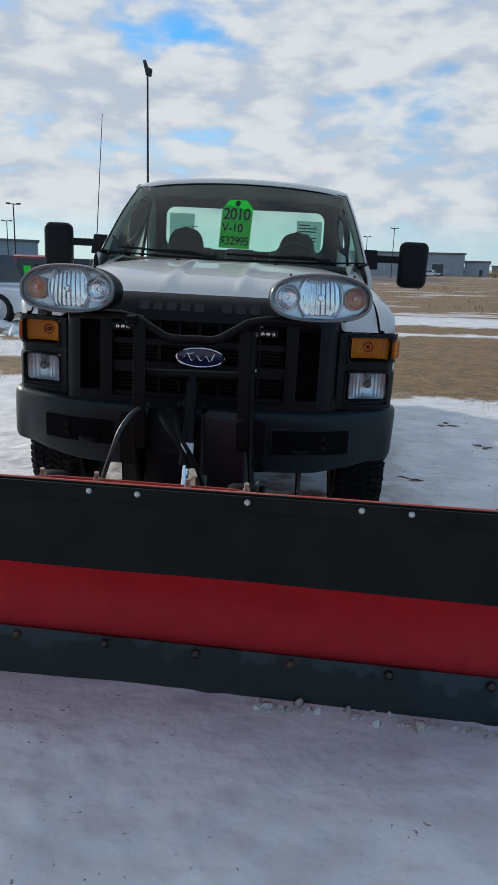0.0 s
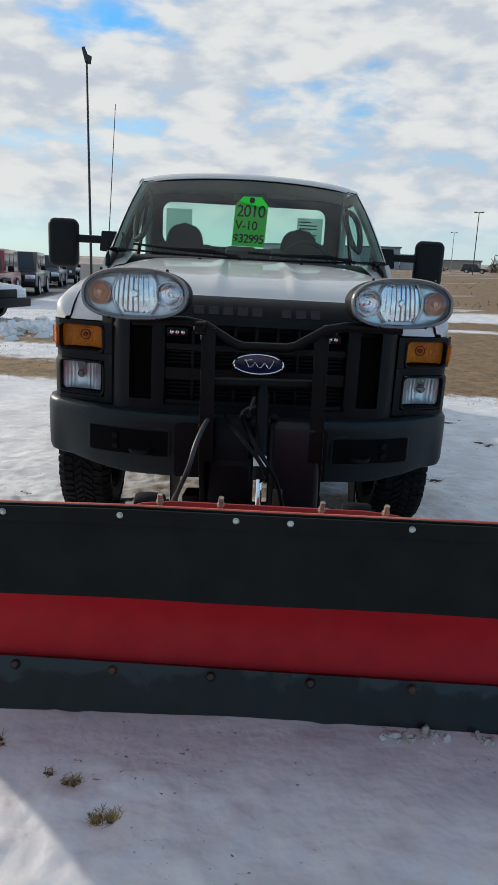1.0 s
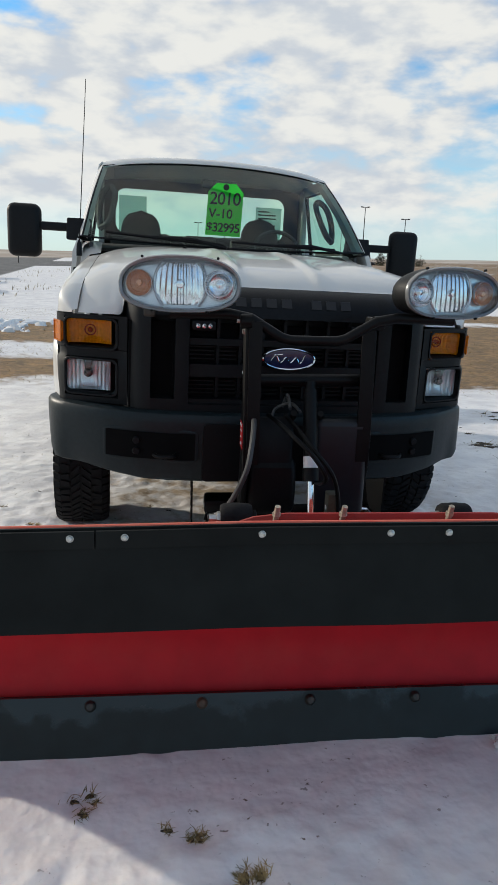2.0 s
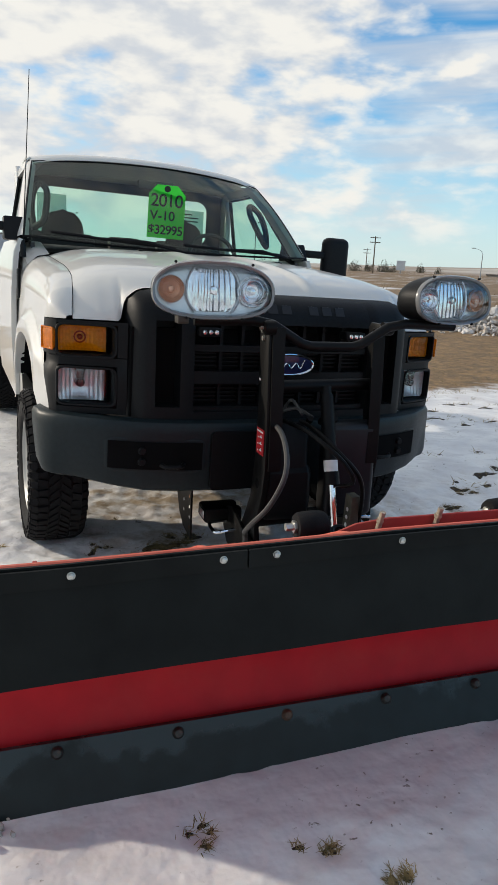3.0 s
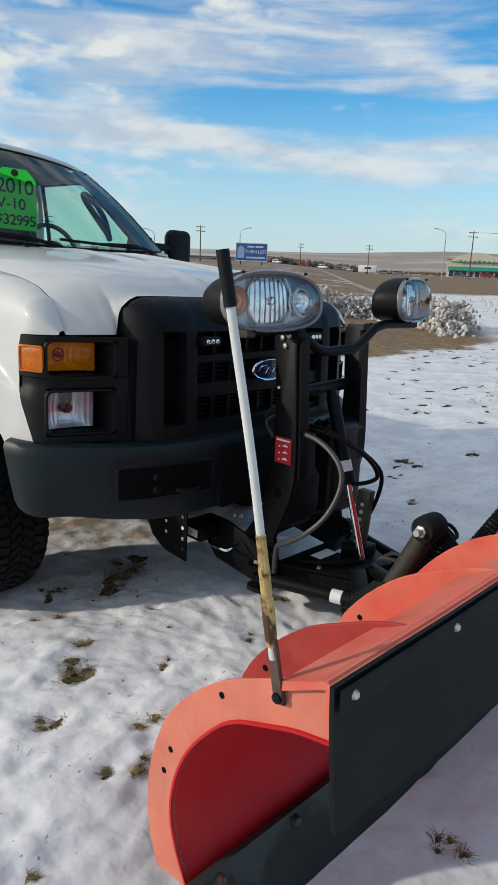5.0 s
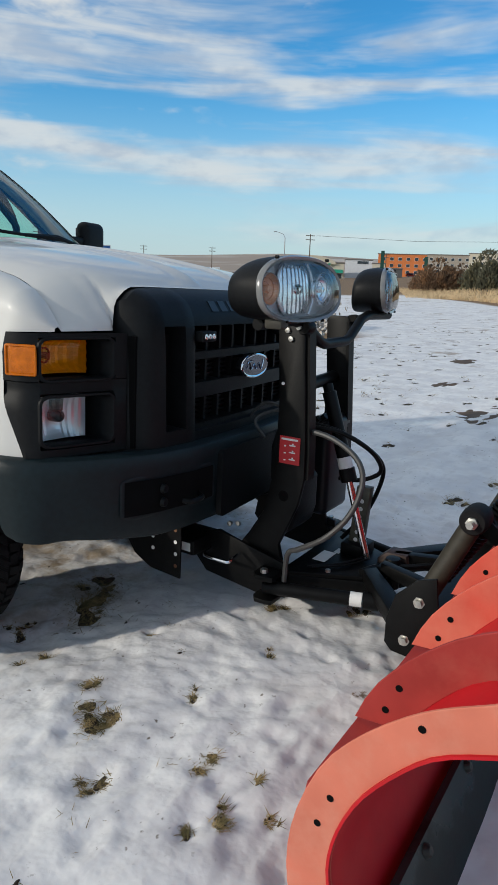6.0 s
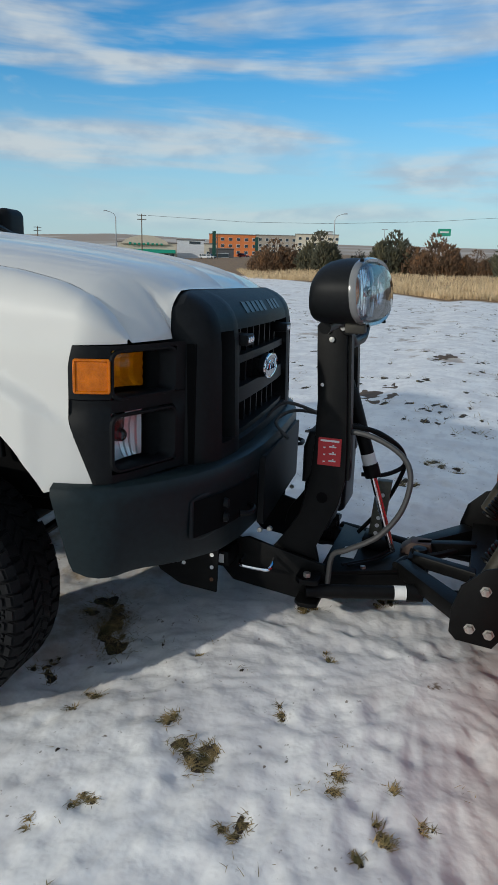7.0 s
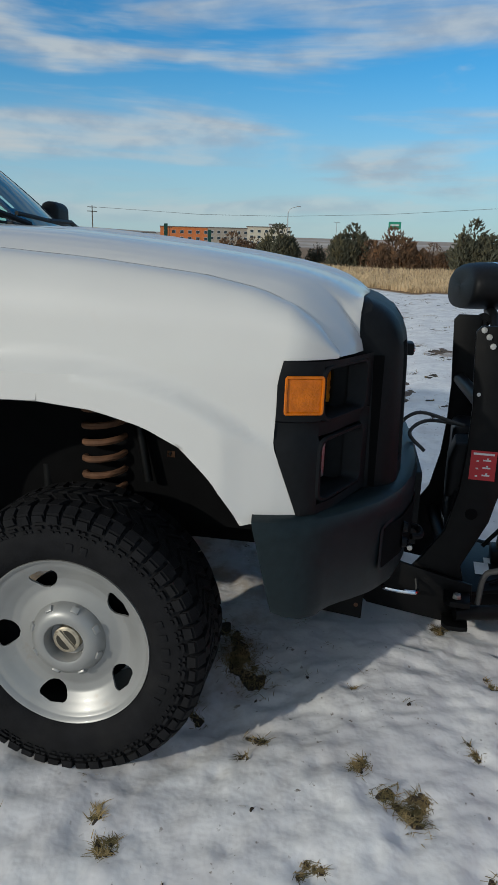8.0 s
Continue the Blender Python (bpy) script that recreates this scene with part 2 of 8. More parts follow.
def prism(outline, axis, a, b, bevel=0.0, seg=2, keep=None):
    """A plate: an outline of 2D points, drawn out along an axis from a to b. axis x takes (y, z), y takes (x, z), z takes (x, y)."""
    def put(p, d):
        return {"x": (d, p[0], p[1]), "y": (p[0], d, p[1]), "z": (p[0], p[1], d)}[axis]
    bm = bmesh.new()
    va = [bm.verts.new(put(p, a)) for p in outline]
    vb = [bm.verts.new(put(p, b)) for p in outline]
    fa, fb = bm.faces.new(va), bm.faces.new(vb[::-1])
    k = len(va)
    for i in range(k):
        bm.faces.new((va[i], vb[i], vb[(i + 1) % k], va[(i + 1) % k]))
    bmesh.ops.recalc_face_normals(bm, faces=bm.faces[:])
    if bevel:
        es = list({e for f in (fa, fb) for e in f.edges})
        bmesh.ops.bevel(bm, geom=es, offset=bevel, segments=seg, profile=0.5, affect="EDGES")
    return bm


def rounded(x0, x1, z0, z1, r, seg=5):
    """The outline of a rectangle with round corners."""
    pts = []
    for cx, cz, s in ((x1 - r, z1 - r, 0), (x0 + r, z1 - r, 90), (x0 + r, z0 + r, 180), (x1 - r, z0 + r, 270)):
        pts += [(cx + r * math.cos(radians(s + 90 * i / seg)), cz + r * math.sin(radians(s + 90 * i / seg))) for i in range(seg + 1)]
    return pts


def tube(points, radius, sides=10, cap=True):
    """A round bar along points; radius a number or one for each point."""
    pts = [Vector(p) for p in points]
    rs = radius if isinstance(radius, (list, tuple)) else [radius] * len(pts)
    rows, ref = [], None
    for i, p in enumerate(pts):
        d = (pts[min(i + 1, len(pts) - 1)] - pts[max(i - 1, 0)]).normalized()
        if ref is None:
            ref = Vector((0, 0, 1)) if abs(d.z) < 0.9 else Vector((1, 0, 0))
        a = d.cross(ref).normalized()
        b = a.cross(d).normalized()
        ref = b
        rows.append([p + rs[i] * (math.cos(2 * math.pi * k / sides) * a + math.sin(2 * math.pi * k / sides) * b) for k in range(sides)])
    bm = grid(rows, closed=True)
    if cap:
        bm.verts.ensure_lookup_table()
        bm.faces.new(bm.verts[:sides][::-1])
        bm.faces.new(bm.verts[len(bm.verts) - sides:])
    bmesh.ops.recalc_face_normals(bm, faces=bm.faces[:])
    return bm


def curve_pts(pts, n=24):
    """A smooth line through a few points (Catmull-Rom)."""
    p = [Vector(q) for q in pts]
    p = [2 * p[0] - p[1]] + p + [2 * p[-1] - p[-2]]
    out, segs = [], len(p) - 3
    for s in range(n + 1):
        f = s / n * segs
        i = min(int(f), segs - 1)
        t = f - i
        a, b, c, d = p[i:i + 4]
        out.append(0.5 * ((2 * b) + (c - a) * t + (2 * a - 5 * b + 4 * c - d) * t * t + (3 * b - a - 3 * c + d) * t ** 3))
    return out


def lathe(profile, axis="x", seg=32, centre=(0, 0, 0)):
    """Turns a profile of (radius, along) about an axis."""
    rows = []
    for r, d in profile:
        row = []
        for k in range(seg):
            a = 2 * math.pi * k / seg
            c, s = r * math.cos(a), r * math.sin(a)
            row.append(Vector({"x": (d, c, s), "y": (c, d, s), "z": (c, s, d)}[axis]) + Vector(centre))
        rows.append(row)
    bm = grid(rows, closed=True)
    bmesh.ops.recalc_face_normals(bm, faces=bm.faces[:])
    return bm


def joined(*bms):
    out = bmesh.new()
    for b in bms:
        me = bpy.data.meshes.new("tmp")
        b.to_mesh(me)
        b.free()
        out.from_mesh(me)
        bpy.data.meshes.remove(me)
    return out


def lerp(a, b, t):
    return a + (b - a) * t


def table(t, *knots):
    """A value read between knots (t, value)."""
    if t <= knots[0][0]:
        return knots[0][1]
    for (a, va), (b, vb) in zip(knots, knots[1:]):
        if t <= b:
            return lerp(va, vb, (t - a) / (b - a))
    return knots[-1][1]


# ---- the ground, one sheet to the horizon ----
# places where grass has melted through: x, y, radius, number of leaves
TUFTS = ((-1.06, 1.625, 0.055, 40), (-1.175, 1.755, 0.035, 22), (-1.47, 1.915, 0.04, 26), (-1.27, 3.71, 0.16, 260), (-1.02, 3.92, 0.15, 140), (-1.806, 3.165, 0.075, 80), (-1.83, 3.12, 0.05, 40), (-1.71, 3.31, 0.05, 36),
         (-2.025, 2.965, 0.05, 36), (-1.836, 2.755, 0.045, 34), (-1.945, 2.62, 0.045, 34), (-2.02, 2.66, 0.03, 20), (-2.08, 3.385, 0.04, 26), (-1.586, 2.976, 0.03, 14), (-1.79, 2.615, 0.025, 10), (-0.90, 3.066, 0.05, 40),
         (-0.745, 2.77, 0.045, 30), (1.58, 2.776, 0.11, 60), (1.40, 2.577, 0.09, 40), (0.99, 2.893, 0.12, 50), (-2.112, 3.893, 0.05, 40), (-2.013, 3.96, 0.035, 22), (2.0, 4.86, 0.20, 120), (5.05, 7.30, 0.22, 90), (0.735, 4.07, 0.12, 80),
         (1.07, 4.37, 0.10, 60), (1.25, 6.31, 0.14, 60), (0.99, 7.2, 0.14, 60), (0.52, 5.06, 0.10, 40), (0.776, 3.423, 0.07, 30), (1.28, 3.91, 0.06, 24), (1.70, 4.08, 0.07, 24), (-1.55, 3.85, 0.07, 20), (-1.62, 3.62, 0.05, 16))

scatter = random.Random(21)
TUFTS += tuple((scatter.uniform(-3.1, -1.1), scatter.uniform(2.45, 4.3), scatter.uniform(0.016, 0.032), scatter.randint(6, 14)) for k in range(26))


# small pits thawed into the crust, kept in cells of 0.2 m
PITS = {}
for k in range(1500):
    px, py, pr = scatter.uniform(-3.6, 3.0), scatter.uniform(0.3, 5.2), scatter.uniform(0.018, 0.06)
    if py < 2.1 and (px > -2.2 and scatter.random() < 0.75):
        continue
    pit = (px, py, pr, scatter.uniform(0.10, 0.24) * pr * (0.5 if py < 2.1 else 1.0), scatter.uniform(0.6, 1.7))
    for ci in range(int((px - 0.12) // 0.2), int((px + 0.12) // 0.2) + 1):
        for cj in range(int((py - 0.12) // 0.2), int((py + 0.12) // 0.2) + 1):
            PITS.setdefault((ci, cj), []).append(pit)


def ground_height(x, y):
    """Near ground: lumpy snow, lower before the blade and under the truck; beyond it climbs to the north, with hills far out."""
    r = math.hypot(x + 1, y - 2)
    near = max(0.0, 1 - r / 14)
    h = 0.016 * noise.noise(Vector((x * 1.7, y * 1.7, 0.3)))
    if r < 16:
        lumps = 0.011 * noise.noise(Vector((x * 4.2, y * 4.2, 1.7))) + 0.015 * (0.5 - abs(noise.noise(Vector((x * 6.5, y * 6.5, 8.7))))) + 0.010 * noise.noise(Vector((x * 11, y * 11, 5.1))) + 0.005 * noise.noise(Vector((x * 24, y * 24, 2.1)))
        calm = max(table(y, (1.55, 0.0), (1.95, 1.0), (2.15, 1.0), (2.4, 0.0)) if x > -2.2 else 0.0, 0.05 if y < 1.9 else 0.0)
        h = h * (1 - calm) + lumps * (1 - 0.9 * calm)
        for tx, ty, tr, tn in TUFTS:
            if abs(x - tx) < 2.2 * tr and abs(y - ty) < 2.2 * tr:
                h -= 0.016 * math.exp(-((x - tx) ** 2 / 1.5 + (y - ty) ** 2) / (0.8 * tr * tr))
        for px, py, pr, pd, ps in PITS.get((int(x // 0.2), int(y // 0.2)), ()):
            q = ((x - px) ** 2 / ps + (y - py) ** 2 * ps) / (pr * pr)
            if q < 4:
                h -= pd * math.exp(-q * 1.4) - 0.35 * pd * math.exp(-(q - 1.6) ** 2)
    h *= 0.35 + 0.65 * near
    h += table(y, (1.2, -0.026), (2.05, table(x, (-1.5, -0.052), (-0.7, -0.030))), (2.15, table(x, (-1.5, -0.050), (-0.7, -0.030))), (2.6, 0.008), (3.3, 0.010), (3.75, -0.055), (9.0, -0.055), (13.0, 0.0))
    az = math.degrees(math.atan2(x + 1, y - 1))
    slope = table(az, (-70, 0.0), (-28, 0.0095), (-15, 0.0105), (0, 0.019), (8, 0.0223), (28, 0.0245), (45, 0.019), (54, 0.0075), (61, 0.0075), (69, 0.013), (76, 0.021), (95, 0.021), (130, 0.0), (180, 0.0))
    d = max(0.0, min(r, 420) - 8)
    h += slope * d * d / (d + 3)
    if r > 420:
        hill = table(az, (-60, 0.010), (0, 0.021), (30, 0.026), (45, 0.030), (60, 0.037), (75, 0.032), (90, 0.030), (120, 0.020), (180, 0.01))
        f = min(1.0, (r - 420) / 1300)
        h += f * f * (3 - 2 * f) * max(0.0, hill * 1720 - slope * 412) * (0.9 + 0.1 * noise.noise(Vector((az * 0.09, 0, 3))))
    return h


def build_ground():
    rings, seg = [0.0], 560
    r = 0.0
    while r < 3400:
        step = 0.021 if r < 3.2 else 0.021 + (r - 3.2) * 0.034
        r += step
        rings.append(r)
    cx, cy = -1.3, 2.6
    bm = bmesh.new()
    rows = []
    for q in rings[1:]:
        row = []
        for k in range(seg):
            a = 2 * math.pi * k / seg
            x, y = cx + q * math.cos(a), cy + q * math.sin(a)
            row.append(bm.verts.new((x, y, ground_height(x, y))))
        rows.append(row)
    c = bm.verts.new((cx, cy, ground_height(cx, cy)))
    for k in range(seg):
        bm.faces.new((c, rows[0][k], rows[0][(k + 1) % seg]))
    for a, b in zip(rows, rows[1:]):
        for k in range(seg):
            j = (k + 1) % seg
            bm.faces.new((a[k], b[k], b[j], a[j]))
    return bm


def ground_material():
    mat = bpy.data.materials.new("snow_and_dry_grass")
    mat.use_nodes = True
    nt = mat.node_tree
    b = nt.nodes["Principled BSDF"]
    n, l = nt.nodes.new, nt.links.new
    coord, sep = n("ShaderNodeTexCoord"), n("ShaderNodeSeparateXYZ")
    l(coord.outputs["Object"], sep.inputs[0])
    X, Y = sep.outputs[0], sep.outputs[1]

    def m(op, a, c=None):
        q = n("ShaderNodeMath")
        q.operation = op
        for k, v in enumerate((a, c)):
            if v is None:
                continue
            if isinstance(v, (int, float)):
                q.inputs[k].default_value = v
            else:
                l(v, q.inputs[k])
        return q.outputs[0]

    def nz(scale, detail=5, rough=0.55, stretch=None):
        q = n("ShaderNodeTexNoise")
        q.inputs["Scale"].default_value, q.inputs["Detail"].default_value, q.inputs["Roughness"].default_value = scale, detail, rough
        if stretch:
            mp = n("ShaderNodeMapping")
            mp.inputs["Scale"].default_value = stretch
            l(coord.outputs["Object"], mp.inputs[0])
            l(mp.outputs[0], q.inputs["Vector"])
        else:
            l(coord.outputs["Object"], q.inputs["Vector"])
        return q.outputs["Fac"]

    def step(v, lo, hi):
        q = n("ShaderNodeMapRange")
        q.interpolation_type = "SMOOTHSTEP"
        q.inputs[1].default_value, q.inputs[2].default_value = lo, hi
        l(v, q.inputs[0])
        return q.outputs[0]

    def mix(f, a, c):
        q = n("ShaderNodeMixRGB")
        if isinstance(f, (int, float)):
            q.inputs[0].default_value = f
        else:
            l(f, q.inputs[0])
        for k, v in ((1, a), (2, c)):
            if isinstance(v, tuple):
                q.inputs[k].default_value = (*v, 1)
            else:
                l(v, q.inputs[k])
        return q.outputs[0]
    snow = mix(step(nz(2.6, 3, 0.5), 0.36, 0.66), (0.79, 0.78, 0.765), (0.65, 0.64, 0.645))
    snow = mix(m("MULTIPLY", step(nz(5.2, 5, 0.55, (1, 2.2, 1)), 0.50, 0.66), 0.55), snow, (0.60, 0.585, 0.59))
    snow = mix(m("MULTIPLY", step(nz(6, 8, 0.68), 0.50, 0.78), 0.45), snow, (0.55, 0.53, 0.52))
    snow = mix(m("MULTIPLY", step(nz(42, 3, 0.5), 0.66, 0.74), step(nz(1.8, 5), 0.42, 0.6)), snow, (0.16, 0.13, 0.10))
    under = m("MULTIPLY", m("MULTIPLY", step(X, -2.1, -1.5), m("SUBTRACT", 1.0, step(X, 0.0, 0.7))), m("MULTIPLY", step(Y, 3.3, 4.3), m("SUBTRACT", 1.0, step(Y, 9.0, 10.5))))
    snow = mix(m("MULTIPLY", under, step(nz(5.0, 6, 0.62), 0.42, 0.62)), snow, (0.36, 0.285, 0.20))
    snow = mix(m("MULTIPLY", step(nz(3.1, 6, 0.6), 0.54, 0.70), 0.38), snow, (0.55, 0.515, 0.49))
    straw = mix(step(nz(2.4, 8, 0.72), 0.35, 0.65), (0.29, 0.165, 0.060), (0.125, 0.070, 0.026))
    straw = mix(m("MULTIPLY", step(nz(30, 5, 0.65), 0.45, 0.65), 0.6), straw, (0.33, 0.215, 0.098))
    straw = mix(m("MULTIPLY", step(nz(6.5, 7, 0.75), 0.47, 0.60), 0.70), straw, (0.085, 0.054, 0.024))
    soil = (0.045, 0.032, 0.022)
    # a dry lawn lies beyond the snow on the +y side, with two bands of snow across it and open fields farther out
    wob = m("MULTIPLY", m("SUBTRACT", nz(0.45, 7, 0.6), 0.5), 2.6)
    fine = m("MULTIPLY", m("SUBTRACT", nz(3.0, 6, 0.65), 0.5), 1.2)
    yy = m("ADD", m("ADD", Y, fine), m("ADD", wob, m("MULTIPLY", X, 0.04)))

    def band(a, c, soft=0.5):
        return m("MULTIPLY", step(yy, a, a + soft), m("SUBTRACT", 1.0, step(yy, c, c + soft)))
    lawn = m("MAXIMUM", band(8.6, 17.2), band(18.0, 20.5))
    field = m("MULTIPLY", step(yy, 24.0, 25.5), m("SUBTRACT", 1.0, m("MULTIPLY", step(nz(0.10, 7, 0.66, (1, 3.0, 1)), 0.56, 0.62), 0.8)))
    west = m("SUBTRACT", 1.0, step(X, -3.4, -2.6))
    bare = m("ADD", m("MULTIPLY", m("MAXIMUM", lawn, field), m("SUBTRACT", 1.0, west)), m("MULTIPLY", west, m("MAXIMUM", band(8.6, 10.3), band(12.2, 16.0))))
    # the open snow over +x keeps its cover, with thin streaks of straw, until the tall grass
    east = step(m("SUBTRACT", X, m("MULTIPLY", Y, 1.15)), 2.0, 4.0)
    bare = m("MULTIPLY", bare, m("SUBTRACT", 1.0, east))
    streak = m("MULTIPLY", step(nz(1.1, 8, 0.72, (1.0, 1.0, 1)), 0.56, 0.63), step(X, 2.0, 8))
    far_e = m("MULTIPLY", step(m("ADD", X, m("SUBTRACT", m("MULTIPLY", wob, 0.3), m("MULTIPLY", m("MAXIMUM", m("SUBTRACT", Y, 4.0), 0.0), 1.5))), 22.5, 23.5), east)
    dist = m("POWER", m("ADD", m("MULTIPLY", X, X), m("MULTIPLY", Y, Y)), 0.5)
    far_e = m("MAXIMUM", far_e, m("MULTIPLY", step(m("ADD", dist, m("MULTIPLY", wob, 2.5)), 48, 53), east))
    bare = m("MAXIMUM", bare, m("MAXIMUM", m("MULTIPLY", streak, m("MULTIPLY", east, 0.6)), far_e))
    bare = m("MAXIMUM", bare, m("MULTIPLY", step(nz(3.4, 6, 0.62), 0.685, 0.72), 0.9))
    colour = mix(bare, snow, straw)
    colour = mix(m("MULTIPLY", step(nz(1.6, 8, 0.66), 0.66, 0.74), m("MULTIPLY", bare, 0.7)), colour, soil)
    # the car park beyond the lawn on the -x side, and a road that crosses to the north
    lot = m("MULTIPLY", step(m("ADD", m("SUBTRACT", m("MULTIPLY", X, -1.0), m("MULTIPLY", Y, 0.147)), m("MULTIPLY", fine, 0.4)), 6.3, 6.8), step(Y, 15.5, 16.2))
    road = m("MULTIPLY", step(Y, 95, 97), m("SUBTRACT", 1.0, step(Y, 160, 163)))
    road = m("MULTIPLY", road, m("SUBTRACT", 1.0, step(X, 12, 16)))
    asphalt = mix(step(nz(0.5, 8, 0.6), 0.45, 0.7), (0.055, 0.054, 0.053), (0.15, 0.148, 0.15))
    colour = mix(m("MAXIMUM", lot, road), colour, asphalt)
    # far fields: straw brown with pale strips, distance haze put into both colours
    plain = mix(step(nz(0.006, 6, 0.6, (1, 1, 1)), 0.45, 0.62), (0.32, 0.25, 0.19), (0.50, 0.44, 0.37))
    colour = mix(step(dist, 260, 420), colour, plain)
    l(colour, b.inputs["Base Color"])
    b.inputs["Roughness"].default_value = 0.75
    b.inputs["Subsurface Weight"].default_value = 0.0
    bp = n("ShaderNodeBump")
    bp.inputs["Strength"].default_value, bp.inputs["Distance"].default_value = 0.6, 0.035
    l(m("ADD", m("MULTIPLY", nz(7, 3, 0.45), 0.58), m("ADD", m("MULTIPLY", nz(18, 2, 0.45), 0.30), m("MULTIPLY", nz(60, 2), 0.03))), bp.inputs["Height"])
    l(bp.outputs[0], b.inputs["Normal"])
    return mat


ground = part("ground", build_ground(), ground_material())
tagged(ground, "trampled snow with straw showing through, dry lawn beyond", "ground", kind="structure")


# ---- the pickup truck ----
YAW, LEAN = 5.1, 1.1
truck = thing("pickup_truck", "white single-cab pickup truck with a black grille, parked on snow", "pickup truck", pose(-0.801, 3.480, -0.023, 0.5, LEAN, YAW))
# local frame: x across, y back from the headlamps' plane, z up


def hood_top(v):
    return table(v, (-0.05, 1.285), (-0.02, 1.302), (0.02, 1.326), (0.06, 1.346), (0.12, 1.366), (0.2, 1.385), (0.35, 1.41), (0.5, 1.43), (0.7, 1.45), (0.9, 1.467), (1.3, 1.484), (1.5, 1.488))


def seam_u(v):
    return table(v, (0.0, 0.905), (0.06, 0.90), (0.15, 0.885), (0.3, 0.865), (0.6, 0.85), (1.5, 0.835))


def seam_z(v):
    return table(v, (0.03, 1.155), (0.06, 1.19), (0.10, 1.235), (0.16, 1.278), (0.25, 1.312), (0.4, 1.342), (0.7, 1.372), (1.2, 1.405), (1.5, 1.42))


def front_v(u):
    """The front line of the hood and headlamps in plan."""
    a = abs(u)
    return table(a, (0, -0.022), (0.3, -0.020), (0.5, -0.010), (0.62, -0.004), (0.655, -0.004), (0.69, 0.0), (0.704, 0.0), (0.709, -0.008), (0.722, -0.016), (0.80, 0.005), (0.90, 0.04), (0.96, 0.08), (1.0, 0.16), (1.01, 0.3))


def front_z(u):
    a = abs(u)
    return table(a, (0, 1.300), (0.55, 1.300), (0.62, 1.297), (0.655, 1.283), (0.69, 1.252), (0.70, 1.225), (0.706, 1.172), (0.72, 1.157), (1.0, 1.155))


def hood_z(u, v):
    a = abs(u) / seam_u(v)
    zt, zs = hood_top(v), seam_z(v)
    z = zt - (zt - zs) * (0.25 * a ** 2 + 0.75 * a ** 7)
    ridge = 0.014 * math.exp(-((abs(u) - 0.185) / (0.05 if abs(u) > 0.185 else 0.022)) ** 2) * table(v, (-0.1, 0), (0.1, 1), (1.0, 1), (1.3, 0))
    return z + ridge


def build_hood():
    rows = []
    NB, NA = 30, 150
    for i in range(NB + 1):
        b = (i / NB) ** 1.6
        row = []
        for k in range(NA + 1):
            a = -1 + 2 * k / NA
            a = math.copysign(1 - (1 - abs(a)) ** 1.25, a)
            u = a * 0.90
            vf = front_v(u)
            v = vf + (1.38 - vf) * b
            u = a * (seam_u(v) - 0.0012)
            zf = front_z(u)
            depth = table(abs(u), (0, 0.03), (0.5, 0.05), (0.62, 0.09), (0.70, 0.165), (0.76, 0.19), (0.9, 0.16))
            s = min(1.0, (v - vf) / depth)
            zt = hood_z(u, v)
            z = zf + (zt - zf) * math.sqrt(max(0.0, 1 - (1 - s) ** 2))
            row.append((u, v, z))
        rows.append(row)
    # fold the rim under, so that the panel has thickness
    bm = grid(rows)
    bmesh.ops.recalc_face_normals(bm, faces=bm.faces[:])
    return bm


hood = part("hood", build_hood(), WHITE, truck)
for s in (-1, 1):
    part("washer_nozzle", box(s * 0.33 - 0.012, s * 0.33 + 0.012, 1.20, 1.225, 1.47, 1.487, 0.004), BLACK_PLASTIC, truck)

ARCH_V, ARCH_Z, ARCH_R = 0.79, 0.46, 0.545


def arch(t):
    """The wheel arch: t 0 at the front foot, 1 at the back foot."""
    if t < 0.5:
        return table(t, (0, 0.258), (0.08, 0.290), (0.18, 0.342), (0.28, 0.415), (0.36, 0.510), (0.43, 0.640), (0.5, ARCH_V)), table(t, (0, 0.73), (0.08, 0.782), (0.18, 0.852), (0.28, 0.924), (0.36, 0.970), (0.43, 1.003), (0.5, 1.016))
    a = math.pi * t
    c, s = -math.cos(a), math.sin(a)
    e = 0.86
    return ARCH_V + ARCH_R * math.copysign(abs(c) ** e, c), 0.73 + 0.286 * abs(s) ** 0.72


def side_u(v, z):
    u = 1.0
    d = abs(math.hypot((v - ARCH_V) / 0.56, (z - 0.70) / 0.33) - 1.0) if z > 0.5 else 1
    f = max(0.0, min(1.0, (0.30 - d) / 0.12))
    u += 0.034 * f * f * (3 - 2 * f)
    u -= 0.16 * max(0.0, z - 1.10) ** 1.3
    return min(u, table(v, (0.04, 0.925), (0.08, 0.96), (0.12, 0.985), (0.18, 1.003), (0.26, 1.02), (0.4, 1.06)))


